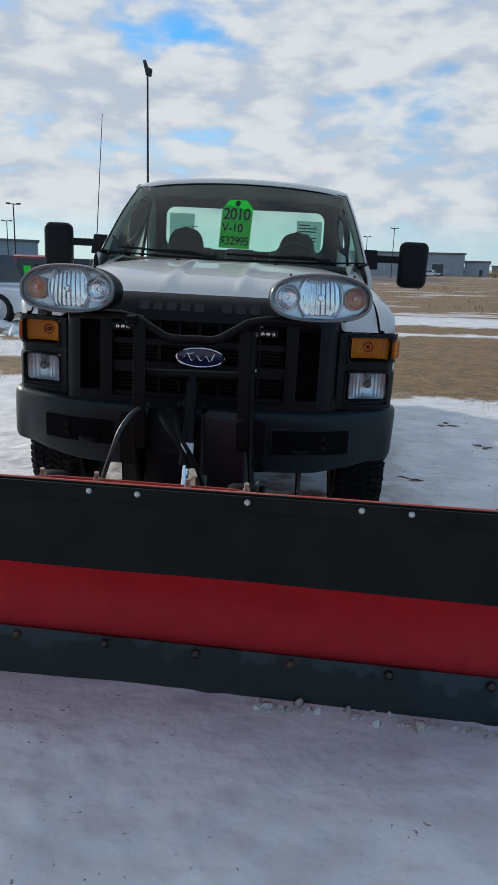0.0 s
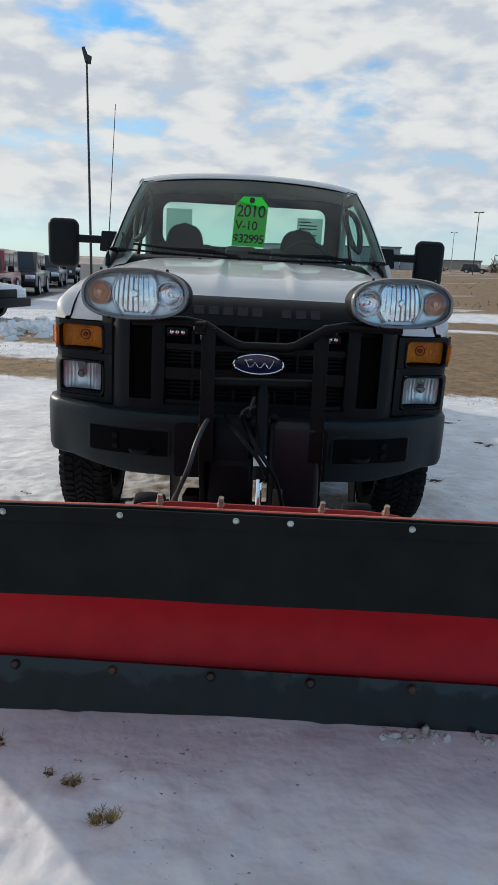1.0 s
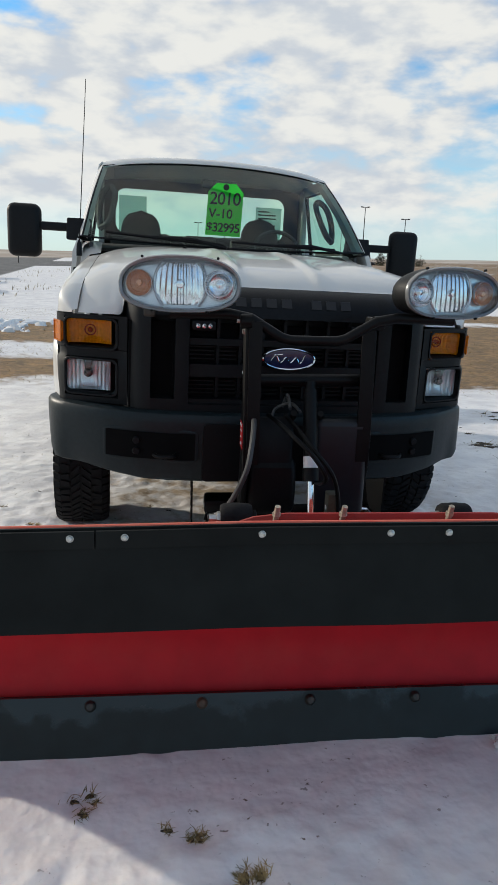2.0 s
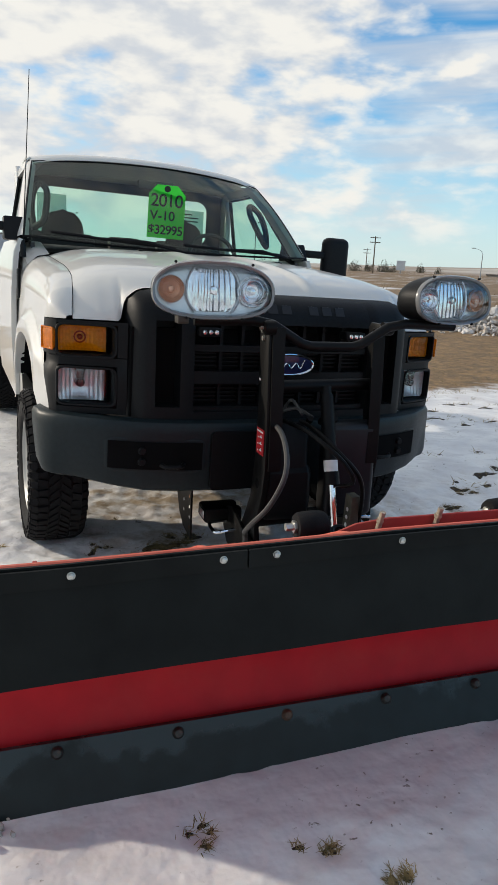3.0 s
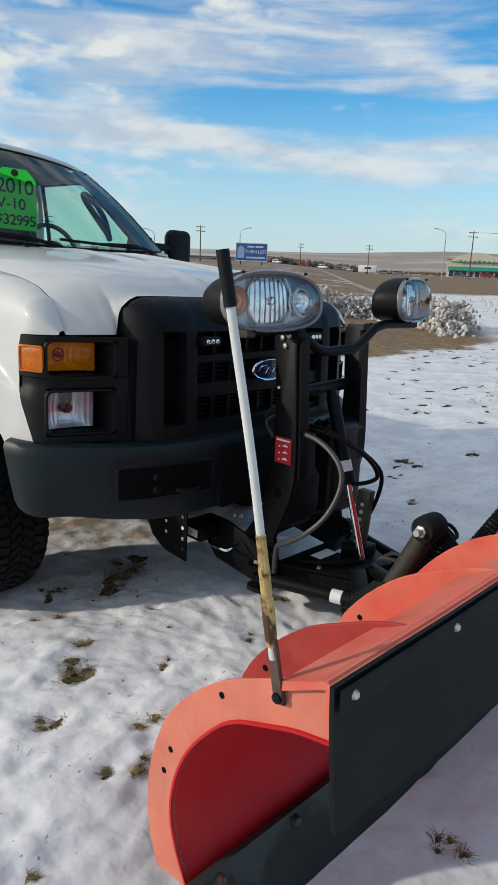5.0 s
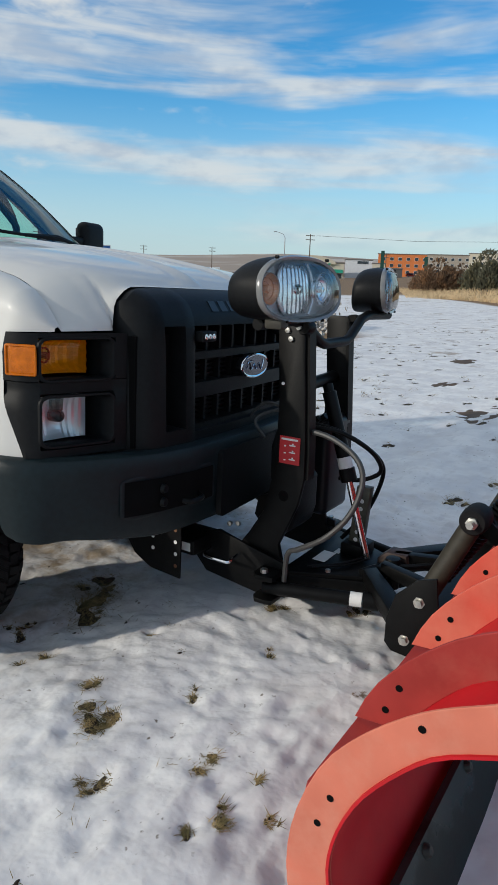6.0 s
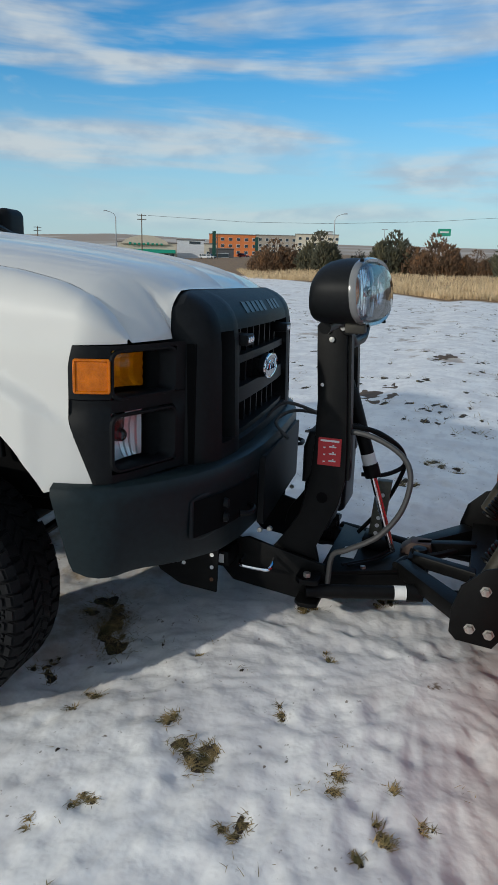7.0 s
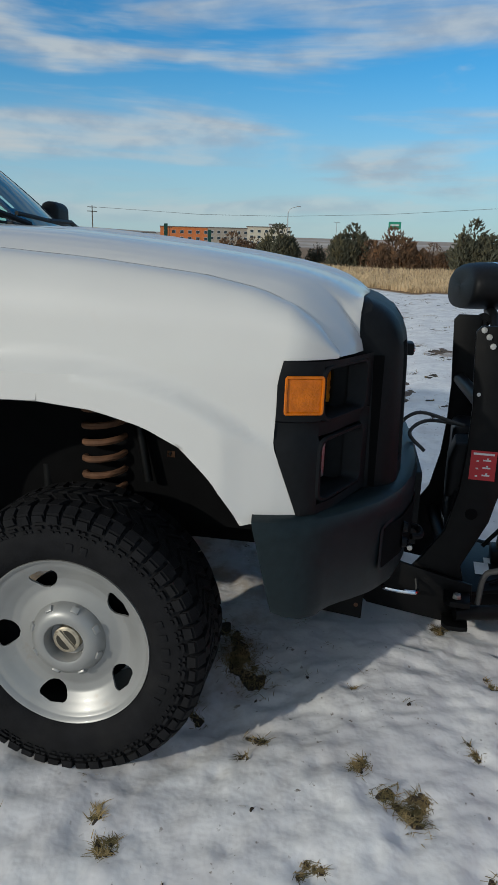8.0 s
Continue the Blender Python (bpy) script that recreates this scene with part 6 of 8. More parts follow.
def plow_lamp(s):
    """Auxiliary lamp: deep black housing, clear lens with a rim, chrome bowls, high and low beam and an amber corner."""
    cx, cy, cz = PX + (-0.520 if s < 0 else 0.55), 2.862 if s < 0 else 2.995, 1.298 if s < 0 else 1.292
    W, H = 0.218, 0.099
    o = lamp_outline()
    def ring(w, h, y, dz=0.0, lean=0.10):
        return [(w * a, y + lean * (h * b + dz), h * b + dz) for a, b in o]
    def back(w, top, foot, y):
        return [(w * a, y - 0.10 * b * H * 0.5, (top if b > 0 else foot) * abs(b) * (1 if b > 0 else -1)) for a, b in o]
    lamp = part("plow_lamp", grid([ring(W, H, -0.012), ring(W, H, 0.030), back(W * 0.995, H * 0.99, H, 0.056), back(W * 0.985, H * 0.965, H, 0.078), back(W * 0.965, H * 0.91, H * 0.995, 0.097), back(W * 0.94, H * 0.83, H * 0.99, 0.110), back(W * 0.90, H * 0.72, H * 0.97, 0.117), back(W * 0.83, H * 0.58, H * 0.92, 0.120), back(W * 0.40, H * 0.28, H * 0.5, 0.122), back(0.001, 0.0005, 0.0005, 0.122)], closed=True), BLACK_PLASTIC, plow, "oval auxiliary headlamp with black housing", loc=pose(cx, cy, cz, 0, 0, -6.0 if s < 0 else 14.0))
    part("lens_rim", grid([ring(W * 1.004, H * 1.01, -0.006), ring(W * 1.012, H * 1.03, -0.016), ring(W * 0.99, H * 0.99, -0.026), ring(W * 0.95, H * 0.90, -0.022), ring(W * 0.945, H * 0.89, -0.004)], closed=True), RIM, lamp)
    part("lens", grid([ring(W * 0.950, H * 0.895, -0.020), ring(W * 0.85, H * 0.80, -0.036), ring(W * 0.5, H * 0.45, -0.046), ring(0.001, 0.001, -0.048)], closed=True), CLEAR_LENS, lamp).visible_shadow = False
    part("bowl", grid([ring(W * 0.945, H * 0.89, -0.006), ring(W * 0.93, H * 0.87, 0.022), ring(0.001, 0.001, 0.024)], closed=True), SATIN, lamp)
    # middle reflector: a tall fluted bowl between two arched frames
    rows = []
    for j in range(11):
        f = 2 * j / 10 - 1
        half = 0.092 * math.sqrt(1 - 0.55 * f * f)
        rows.append([(half * g, 0.016 - 0.010 * (1 - abs(g) ** 1.5) * (1 - 0.6 * f * f) + 0.0020 * math.sin(half * g * 300 + 2.0 * f * g) + 0.1 * f * 0.07, 0.074 * f) for g in [-1 + 2 * k / 48 for k in range(49)]])
    part("low_beam_reflector", grid(rows), REFLECTOR, lamp)
    part("low_beam_bulb", lathe([(0.0, -0.014), (0.012, -0.012), (0.017, 0.0), (0.014, 0.012)], "y", 16), CHROME, lamp)
    for side in (-1, 1):
        pts = [(side * 0.096 * math.sqrt(1 - 0.55 * f * f), 0.008 + 0.1 * f * 0.07, 0.078 * f) for f in [-1 + 2 * k / 14 for k in range(15)]]
        part("frame_arch", tube(pts, 0.0045, 6), SATIN, lamp)
    for side, r, amber in ((-s, 0.053, False), (s, 0.045, True)):
        x0 = side * (0.142 if not amber else 0.149)
        part("corner_lamp" if amber else "high_beam_bowl", lathe([(r * 1.07, 0.010), (r * 1.06, -0.004), (r * 0.99, -0.004), (r * 0.8, 0.008), (r * 0.45, 0.017), (0.0, 0.018)], "y", 28, (x0, 0, 0.0)), AMBER_BULB if amber else REFLECTOR, lamp)
        for q in (1.0, 0.72, 0.45):
            part("bezel_ring", lathe([(r * q * 1.06, table(q, (0.45, 0.0165), (0.72, 0.010), (1.0, -0.003))), (r * q * 1.03, table(q, (0.45, 0.0135), (0.72, 0.006), (1.0, -0.007))), (r * q, table(q, (0.45, 0.0165), (0.72, 0.010), (1.0, -0.003)))], "y", 28, (x0, 0, 0.0)), AMBER_BULB if amber and q < 1 else SATIN, lamp)
        part("bulb", lathe([(0.0, -0.004), (0.009, -0.002), (0.012, 0.004), (0.011, 0.017)], "y", 14, (x0, 0, 0.0)), AMBER_BULB if amber else CHROME, lamp)
    for a, b in ((-0.62, 0.93), (0.62, 0.93), (-0.45, -0.96), (0.45, -0.96)):
        part("rim_screw", lathe([(0.0, -0.031), (0.0045, -0.030), (0.0055, -0.02)], "y", 8, (a * W, 0.1 * b * H, b * H)), BLACK_STEEL, lamp)
    return lamp


for s in (-1, 1):
    plow_lamp(s)

# lift ram
RAM_TOP, RAM_FOOT = Vector((PX, 2.990, 0.925)), Vector((PX, 2.775, 0.255))


def on_ram(z):
    return RAM_FOOT.lerp(RAM_TOP, (z - RAM_FOOT.z) / (RAM_TOP.z - RAM_FOOT.z))


part("lift_ram", joined(tube([on_ram(0.90), on_ram(0.56)], 0.028, 14), tube([on_ram(0.93), on_ram(0.89)], 0.021, 10), tube([on_ram(0.60), on_ram(0.55)], 0.033, 14)), BLACK_STEEL, plow, "black lift cylinder")
part("ram_rod", tube([on_ram(0.56), on_ram(0.24)], 0.014, 12), CHROME, plow)
part("ram_label", tube([on_ram(0.645), on_ram(0.602)], 0.0292, 14), PAPER, plow)
# pump cover: two black moulded boxes either side of the ram
# bluer and lighter than the other cover parts: sky sheen is in the base
COVER_PLASTIC = material("smooth_black_cover_plastic", (0.0085, 0.0105, 0.0135), 0.38, spec=0.34, scale=30, vary=0.15)
cover = part("pump_cover", box(PX + 0.03, PX + 0.258, 2.985, 3.10, 0.36, 0.775, 0.030, 4), COVER_PLASTIC, plow, "black moulded pump cover")
part("cover_base", prism([(2.985, 0.44), (3.00, 0.385), (3.03, 0.355), (3.08, 0.355), (3.105, 0.45), (3.10, 0.56), (3.085, 0.600), (3.01, 0.600), (2.985, 0.57)], "x", PX - 0.240, PX - 0.035, 0.028, 4), BLACK_PLASTIC, cover)
part("cover_shoulder", prism([(3.00, 0.56), (3.115, 0.56), (3.115, 0.70), (3.095, 0.765), (3.04, 0.770), (3.005, 0.72)], "x", PX - 0.225, PX - 0.05, 0.024, 4), BLACK_PLASTIC, cover)
# punched lift post
post = part("stand_post", prism([(2.825, 0.22), (2.885, 0.22), (2.860, 0.516), (2.800, 0.516)], "x", PX + 0.06, PX + 0.10, 0.003), POST_STEEL, plow, "dull galvanised stand post with punched holes")
for k in range(6):
    part("post_hole", lathe([(0.0, PX + 0.0585), (0.009, PX + 0.0585), (0.009, PX + 0.0605)], "x", 10, (0, 2.850 - 0.0034 * k, 0.285 + 0.034 * k)), PAPER, post)


def hose(pts, r=0.010, mat=None, name="hydraulic_hose"):
    return part(name, tube(curve_pts(pts, 36), r, 9), mat or HOSE, plow)


hose([(-0.93, 3.02, 0.785), (-0.945, 2.86, 0.775), (-0.965, 2.74, 0.72), (-0.985, 2.70, 0.64), (-1.03, 2.72, 0.53), (-1.07, 2.79, 0.44), (-1.06, 2.90, 0.365), (-1.04, 2.955, 0.325), (-1.035, 2.968, 0.21)], 0.0105, material("grey_hose", (0.042, 0.042, 0.042), 0.5, scale=60, vary=0.15))
hose([(-0.87, 3.02, 0.785), (-0.835, 2.89, 0.775), (-0.79, 2.82, 0.74), (-0.72, 2.765, 0.675), (-0.675, 2.755, 0.60), (-0.685, 2.83, 0.555), (-0.70, 2.92, 0.55)], 0.009, BLACK_STEEL)
hose([(-0.80, 3.02, 0.785), (-0.77, 2.90, 0.76), (-0.72, 2.80, 0.70), (-0.655, 2.755, 0.62), (-0.62, 2.775, 0.52), (-0.60, 2.84, 0.38), (-0.61, 2.93, 0.26)], 0.009, BLACK_STEEL)
hose([(PX - 0.02, 3.06, 0.79), (PX - 0.04, 3.20, 0.80), (PX - 0.10, 3.26, 0.76), (PX - 0.12, 3.20, 0.70)], 0.007)
hose([(PX - 0.06, 3.08, 0.80), (PX - 0.05, 3.24, 0.83), (PX - 0.06, 3.32, 0.74), (PX - 0.08, 3.24, 0.70)], 0.007)
for x0 in (-0.06, 0.0, 0.05):
    part("hose_fitting", tube([(PX + x0, 3.02, 0.775), (PX + x0, 2.99, 0.80)], 0.014, 8), BLACK_STEEL, plow)

# A-frame, angle rams and push frame
part("frame_plate", prism([(PX - 0.275, 3.02), (PX + 0.275, 3.02), (PX + 0.10, 2.66), (PX - 0.10, 2.66)], "z", 0.206, 0.222, 0.003), BLACK_STEEL, plow)
part("pivot_pin", joined(lathe([(0.0, 0.275), (0.028, 0.272), (0.032, 0.262), (0.032, 0.15), (0.0, 0.15)], "z", 16, (PX, 2.66, 0)), box(PX - 0.07, PX + 0.07, 2.625, 2.70, 0.222, 0.252, 0.006)), BLACK_STEEL, plow)
CLEVIS = material("rust_brown_steel", (0.040, 0.022, 0.016), 0.6, scale=30, vary=0.35)
part("pivot_clevis", prism([(2.60, 0.17), (2.74, 0.17), (2.74, 0.24), (2.70, 0.275), (2.62, 0.275)], "x", PX + 0.035, PX + 0.115, 0.006), CLEVIS, plow, "rust-brown pivot clevis")
part("quadrant_rim", tube(curve_pts([(PX - 0.12, 2.74, 0.232), (PX - 0.04, 2.70, 0.235), (PX + 0.02, 2.60, 0.238), (PX + 0.10, 2.52, 0.24)], 14), 0.016, 8), BLACK_STEEL, plow)
for s in (-1, 1):
    arm = part("a_frame_arm", prism([(PX + s * 0.285, 3.06), (PX + s * 0.245, 3.06), (PX + s * 0.055, 2.64), (PX + s * 0.095, 2.62)], "z", 0.125, 0.2045, 0.005), BLACK_STEEL, plow)
    part("arm_bolt", lathe([(0.0, 0.232), (0.011, 0.231), (0.012, 0.222)], "z", 6, (PX + s * 0.17, 2.86, 0)), ZINC, arm)
    ram = part("angle_ram", tube([(PX + s * 0.350, 3.045, 0.175), (PX + s * 0.235, 2.69, 0.178)], 0.027, 14), BLACK_STEEL, plow, "black angle cylinder")
    part("ram_rod", tube([(PX + s * 0.225, 2.66, 0.178), (PX + s * 0.175, 2.46, 0.185)], 0.016, 10), BLACK_STEEL, ram)
    part("ram_gland", tube([(PX + s * 0.232, 2.680, 0.178), (PX + s * 0.214, 2.625, 0.179)], 0.034, 14), BLACK_STEEL, ram)
    part("ram_label", tube([(PX + s * 0.2468, 2.727, 0.1776), (PX + s * 0.2332, 2.684, 0.178)], 0.0278, 14), PAPER, ram)
    plate = part("ram_plate", prism([(2.36, 0.43), (2.42, 0.41), (2.49, 0.34), (2.515, 0.25), (2.515, 0.165), (2.49, 0.138), (2.37, 0.128), (2.33, 0.19)], "x", PX + s * 0.435 - 0.006, PX + s * 0.435 + 0.006, 0.003), BLACK_STEEL, plow)
    for y, z in ((2.410, 0.335), (2.448, 0.190), (2.385, 0.180)):
        part("plate_bolt", lathe([(0.0, s * 0.020), (0.014, s * 0.019), (0.015, s * 0.006), (0.020, s * 0.006), (0.020, 0.0)], "x", 6), ZINC, plate, loc=Matrix.Translation((PX + s * 0.436, y, z)))
    # trip cylinders leaning from the push frame up to the blade's top
    sp0, sp1 = Vector((PX + s * 0.375, 2.405, 0.345)), Vector((PX + s * 0.345, 2.285, 0.620))
    part("trip_damper", tube([sp0, sp0.lerp(sp1, 0.86)], 0.034, 14), DUSTY_STEEL, plow, "dusty black trip cylinder behind the blade")
    part("damper_eye", lathe([(0.0, -0.048), (0.038, -0.048), (0.044, -0.038), (0.046, 0.0), (0.044, 0.038), (0.038, 0.048), (0.0, 0.048)], "x", 20, sp1), RUBBER, plow)
    part("eye_clevis", prism([(2.300, 0.640), (2.325, 0.61), (2.310, 0.575), (2.20, 0.505), (2.175, 0.54)], "x", sp1.x + 0.052, sp1.x + 0.064, 0.003), BLACK_STEEL, plow)
    part("eye_bolt", lathe([(0.0, sp1.x - 0.082), (0.012, sp1.x - 0.082), (0.012, sp1.x - 0.060), (0.020, sp1.x - 0.058), (0.020, sp1.x - 0.046)], "x", 6, (0, sp1.y, sp1.z)), ZINC, plow)
    foot = part("eye_foot", prism([(sp1.x - 0.07, 2.10), (sp1.x + 0.07, 2.10), (sp1.x + 0.07, 2.21), (sp1.x - 0.07, 2.21)], "z", -0.006, 0.006, 0.002), BLACK_STEEL, plow, loc=Matrix.Translation((0, 2.155, 0.585)) @ Matrix.Rotation(radians(-38), 4, "X") @ Matrix.Translation((0, -2.155, 0)))
    for d in (-0.045, 0.045):
        part("foot_bolt", lathe([(0.0, 0.022), (0.011, 0.021), (0.012, 0.006)], "z", 6, (sp1.x + d, 2.155, 0)), ZINC, foot)
    q0, q1 = Vector((PX + s * 0.25, 2.40, 0.36)), Vector((PX + s * 0.25, 2.26, 0.60))
    ax = (q1 - q0).normalized()
    e1 = ax.cross(Vector((1, 0, 0))).normalized()
    e2 = ax.cross(e1)
    part("trip_spring", tube([q0.lerp(q1, k / 150) + 0.030 * (math.cos(k * 0.6) * e1 + math.sin(k * 0.6) * e2) for k in range(151)], 0.007, 6), BLACK_STEEL, plow)
    part("frame_brace", prism([(PX + s * 0.07, 2.70), (PX + s * 0.12, 2.735), (PX + s * 0.42, 2.50), (PX + s * 0.37, 2.44)], "z", 0.19, 0.25, 0.006), BLACK_STEEL, plow)
    part("frame_fork", prism([(PX + s * 0.04, 2.68), (PX + s * 0.08, 2.68), (PX + s * 0.17, 2.44), (PX + s * 0.12, 2.44)], "z", 0.225, 0.275, 0.006), BLACK_STEEL, plow)
part("push_beam", prism([(2.36, 0.14), (2.46, 0.14), (2.46, 0.26), (2.36, 0.26)], "x", PX - 0.42, PX + 0.42, 0.006), BLACK_STEEL, plow)
part("post_foot", box(PX + 0.02, PX + 0.13, 2.79, 2.90, 0.222, 0.275, 0.008), BLACK_STEEL, plow)
for d, r in ((0.0, 0.006), (0.022, 0.004)):
    part("feed_pipe", tube(curve_pts([(PX - 0.19, 2.94 - d, 0.232), (PX - 0.10, 2.84 - d, 0.236), (PX - 0.02, 2.78 - d, 0.250)], 10), r, 6), BLACK_STEEL, plow)
part("decal", box(PX - 0.10, PX + 0.01, 2.91, 2.965, 0.2235, 0.225), PAPER, plow, smooth=False)
part("decal_tail", box(PX + 0.015, PX + 0.065, 2.90, 2.925, 0.2235, 0.225), PAPER, plow, smooth=False)
part("winch_block", box(PX - 0.40, PX - 0.22, 3.34, 3.48, 0.235, 0.305, 0.015), BLACK_STEEL, plow)
part("latch_decal", box(PX - 0.402, PX - 0.4005, 3.36, 3.44, 0.255, 0.290), PAPER, plow, smooth=False)


# ---- grass, snow lumps and litter on the ground ----
STRAW = material("dry_straw", (0.35, 0.255, 0.11), 0.8, scale=12, vary=0.4, dirt=(0.10, 0.085, 0.03), dirt_scale=22, dirt_range=(0.42, 0.62))
SOIL = material("dark_soil", (0.035, 0.026, 0.018), 0.95, scale=30, vary=0.4, bump=0.5, bump_scale=60)
CRUST = material("crusted_snow", (0.66, 0.65, 0.64), 0.7, scale=14, vary=0.12, bump=0.4, bump_scale=40, dirt=(0.30, 0.24, 0.18), dirt_scale=2.2, dirt_range=(0.38, 0.62))
rnd = random.Random(7)


def blade(bm, x, y, z, ang, lean, length, width, curl=0.0):
    """One narrow leaf: two segments, bent over."""
    dx, dy = math.cos(ang), math.sin(ang)
    px, py = -dy * width / 2, dx * width / 2
    h1, h2 = length * 0.55 * math.cos(lean), length * math.cos(lean + curl)
    d1, d2 = length * 0.55 * math.sin(lean), length * 0.55 * math.sin(lean) + length * 0.45 * math.sin(lean + curl)
    h2 = h1 + length * 0.45 * math.cos(lean + curl)
    v = [bm.verts.new(p) for p in ((x - px, y - py, z), (x + px, y + py, z), (x + dx * d1 + px * 0.8, y + dy * d1 + py * 0.8, z + h1), (x + dx * d1 - px * 0.8, y + dy * d1 - py * 0.8, z + h1), (x + dx * d2, y + dy * d2, z + max(h2, 0.004)))]
    bm.faces.new((v[0], v[1], v[2], v[3]))
    bm.faces.new((v[3], v[2], v[4]))


def soil_patch(bm, x, y, r, stretch=1.0):
    """A low lump of bare soil with a ragged rim."""
    n = 16
    c = bm.verts.new((x, y, ground_height(x, y) + 0.003))
    rim, mid, ph = [], [], rnd.random() * 6.283
    for k in range(n):
        a = 2 * math.pi * k / n
        q = r * (0.8 + 0.22 * math.sin(2 * a + ph) + 0.16 * math.sin(3 * a + 2 * ph) + 0.12 * rnd.random())
        px, py = x + q * math.cos(a) * stretch, y + q * math.sin(a)
        rim.append(bm.verts.new((px, py, ground_height(px, py) - 0.006)))
        qx, qy = x + q * 0.6 * math.cos(a) * stretch, y + q * 0.6 * math.sin(a)
        mid.append(bm.verts.new((qx, qy, ground_height(qx, qy) + 0.001 + 0.002 * rnd.random())))
    for k in range(n):
        j = (k + 1) % n
        bm.faces.new((mid[k], mid[j], c))
        bm.faces.new((rim[k], rim[j], mid[j], mid[k]))


bm, bs = bmesh.new(), bmesh.new()
for x, y, r, n in TUFTS:
    spots = [(x + rnd.gauss(0, 0.42) * r * 1.3, y + rnd.gauss(0, 0.42) * r, r * rnd.uniform(0.28, 0.55)) for k in range(4)]
    for px, py, q in spots:
        soil_patch(bs, px, py, q * 0.88, rnd.uniform(0.9, 1.6))
    lie = rnd.random() * 6.283
    for k in range(int(n * 4.2)):
        sx, sy, q = rnd.choice(spots)
        px, py = sx + rnd.gauss(0, 0.55) * q, sy + rnd.gauss(0, 0.55) * q
        blade(bm, px, py, ground_height(px, py) + 0.003, lie + rnd.gauss(0, 1.1), radians(rnd.uniform(62, 90)), rnd.uniform(0.010, 0.034), rnd.uniform(0.0014, 0.0030), radians(rnd.uniform(0, 22)))
# loose wisps and small holes melted into the snow
for k in range(420):
    x, y = rnd.uniform(-3.2, 3.5), rnd.uniform(0.9, 8.4)
    dense = 1.0 if (x < -1.0 and y > 2.3) or x > 0.3 else 0.35
    if rnd.random() > dense or (y < 2.2 and x > -2.1):
        continue
    if rnd.random() < 0.3:
        soil_patch(bs, x, y, rnd.uniform(0.004, 0.010), rnd.uniform(1.0, 2.6))
    for j in range(rnd.randint(1, 6)):
        px, py = x + rnd.gauss(0, 0.02), y + rnd.gauss(0, 0.02)
        blade(bm, px, py, ground_height(px, py) + 0.002, rnd.random() * 6.283, radians(rnd.uniform(60, 89)), rnd.uniform(0.010, 0.036), 0.0018, radians(6))
# open snow over +x: many thin dark wisps of lawn
for k in range(1500):
    az, d = radians(rnd.uniform(28, 104)), rnd.uniform(4.5, 25)
    x, y = -1.5 + d * math.sin(az), 0.6 + d * math.cos(az)
    if noise.noise(Vector((x * 0.35, y * 0.35, 2))) < rnd.uniform(-0.5, 0.25) or y > 8.5 or x < 1.0:
        continue
    soil_patch(bs, x, y, rnd.uniform(0.02, 0.085), rnd.uniform(1.2, 2.4))
    for j in range(8):
        px, py = x + rnd.gauss(0, 0.07), y + rnd.gauss(0, 0.04)
        blade(bm, px, py, ground_height(px, py) + 0.002, rnd.random() * 6.283, radians(rnd.uniform(55, 88)), rnd.uniform(0.04, 0.09), 0.006, radians(8))
tagged(part("grass_tufts", bm, STRAW, smooth=False), "flattened straw-coloured grass tufts poking through snow", "grass", kind="stuff")
tagged(part("soil_patches", bs, SOIL), "bare dark soil spots melted out of snow", "soil", kind="stuff")
# matted straw of the dry lawn
lawn_bm = bmesh.new()
for k in range(42000):
    x, y = rnd.uniform(-9, 17), 8.2 + 12.5 * rnd.random() ** 1.3
    if noise.noise(Vector((x * 0.7, y * 0.9, 6))) + 0.35 * noise.noise(Vector((x * 3, y * 3, 1))) < -0.12 + 0.5 * (8.9 - y) or 17.3 < y < 17.9 or x - 1.15 * y > 3.0:
        continue
    blade(lawn_bm, x, y, ground_height(x, y) - 0.004, rnd.random() * 6.283, radians(rnd.uniform(50, 88)), rnd.uniform(0.03, 0.09), 0.006, radians(rnd.uniform(0, 14)))
tagged(part("lawn_straw", lawn_bm, STRAW, smooth=False), "matted brown winter lawn beyond the snow", "lawn", kind="stuff")
mud = bmesh.new()
for x, y, r, st in ((4.15, 3.55, 0.34, 1.8), (4.9, 3.5, 0.18, 1.6), (6.5, 4.6, 0.2, 2.2), (8.0, 3.0, 0.25, 2.4), (9.5, 5.2, 0.3, 2.6)):
    soil_patch(mud, x, y, r, st)
tagged(part("mud_patches", mud, material("wet_mud", (0.085, 0.053, 0.030), 0.8, scale=8, vary=0.4)), "brown bare mud patches in open snow", "mud", kind="stuff")


ball = bmesh.new()
bmesh.ops.create_icosphere(ball, subdivisions=1, radius=1.0)
BALL_V, BALL_F = [v.co.copy() for v in ball.verts], [[v.index for v in f.verts] for f in ball.faces]
ball.free()


def lump(bm, x, y, z, r, seed):
    """A broken clod: a small icosphere pushed out of shape."""
    m = Matrix.Translation((x, y, z)) @ Euler((seed * 1.3, seed * 2.1, seed * 0.7)).to_matrix().to_4x4() @ Matrix.Diagonal((r * 1.25, r, r * 0.75, 1))
    c, vs = Vector((x, y, z)), []
    for v in BALL_V:
        p = m @ v
        vs.append(bm.verts.new(p + (p - c) * 0.45 * noise.noise(p * (0.9 / r) + Vector((seed, 0, 0)))))
    for f in BALL_F:
        bm.faces.new([vs[i] for i in f])


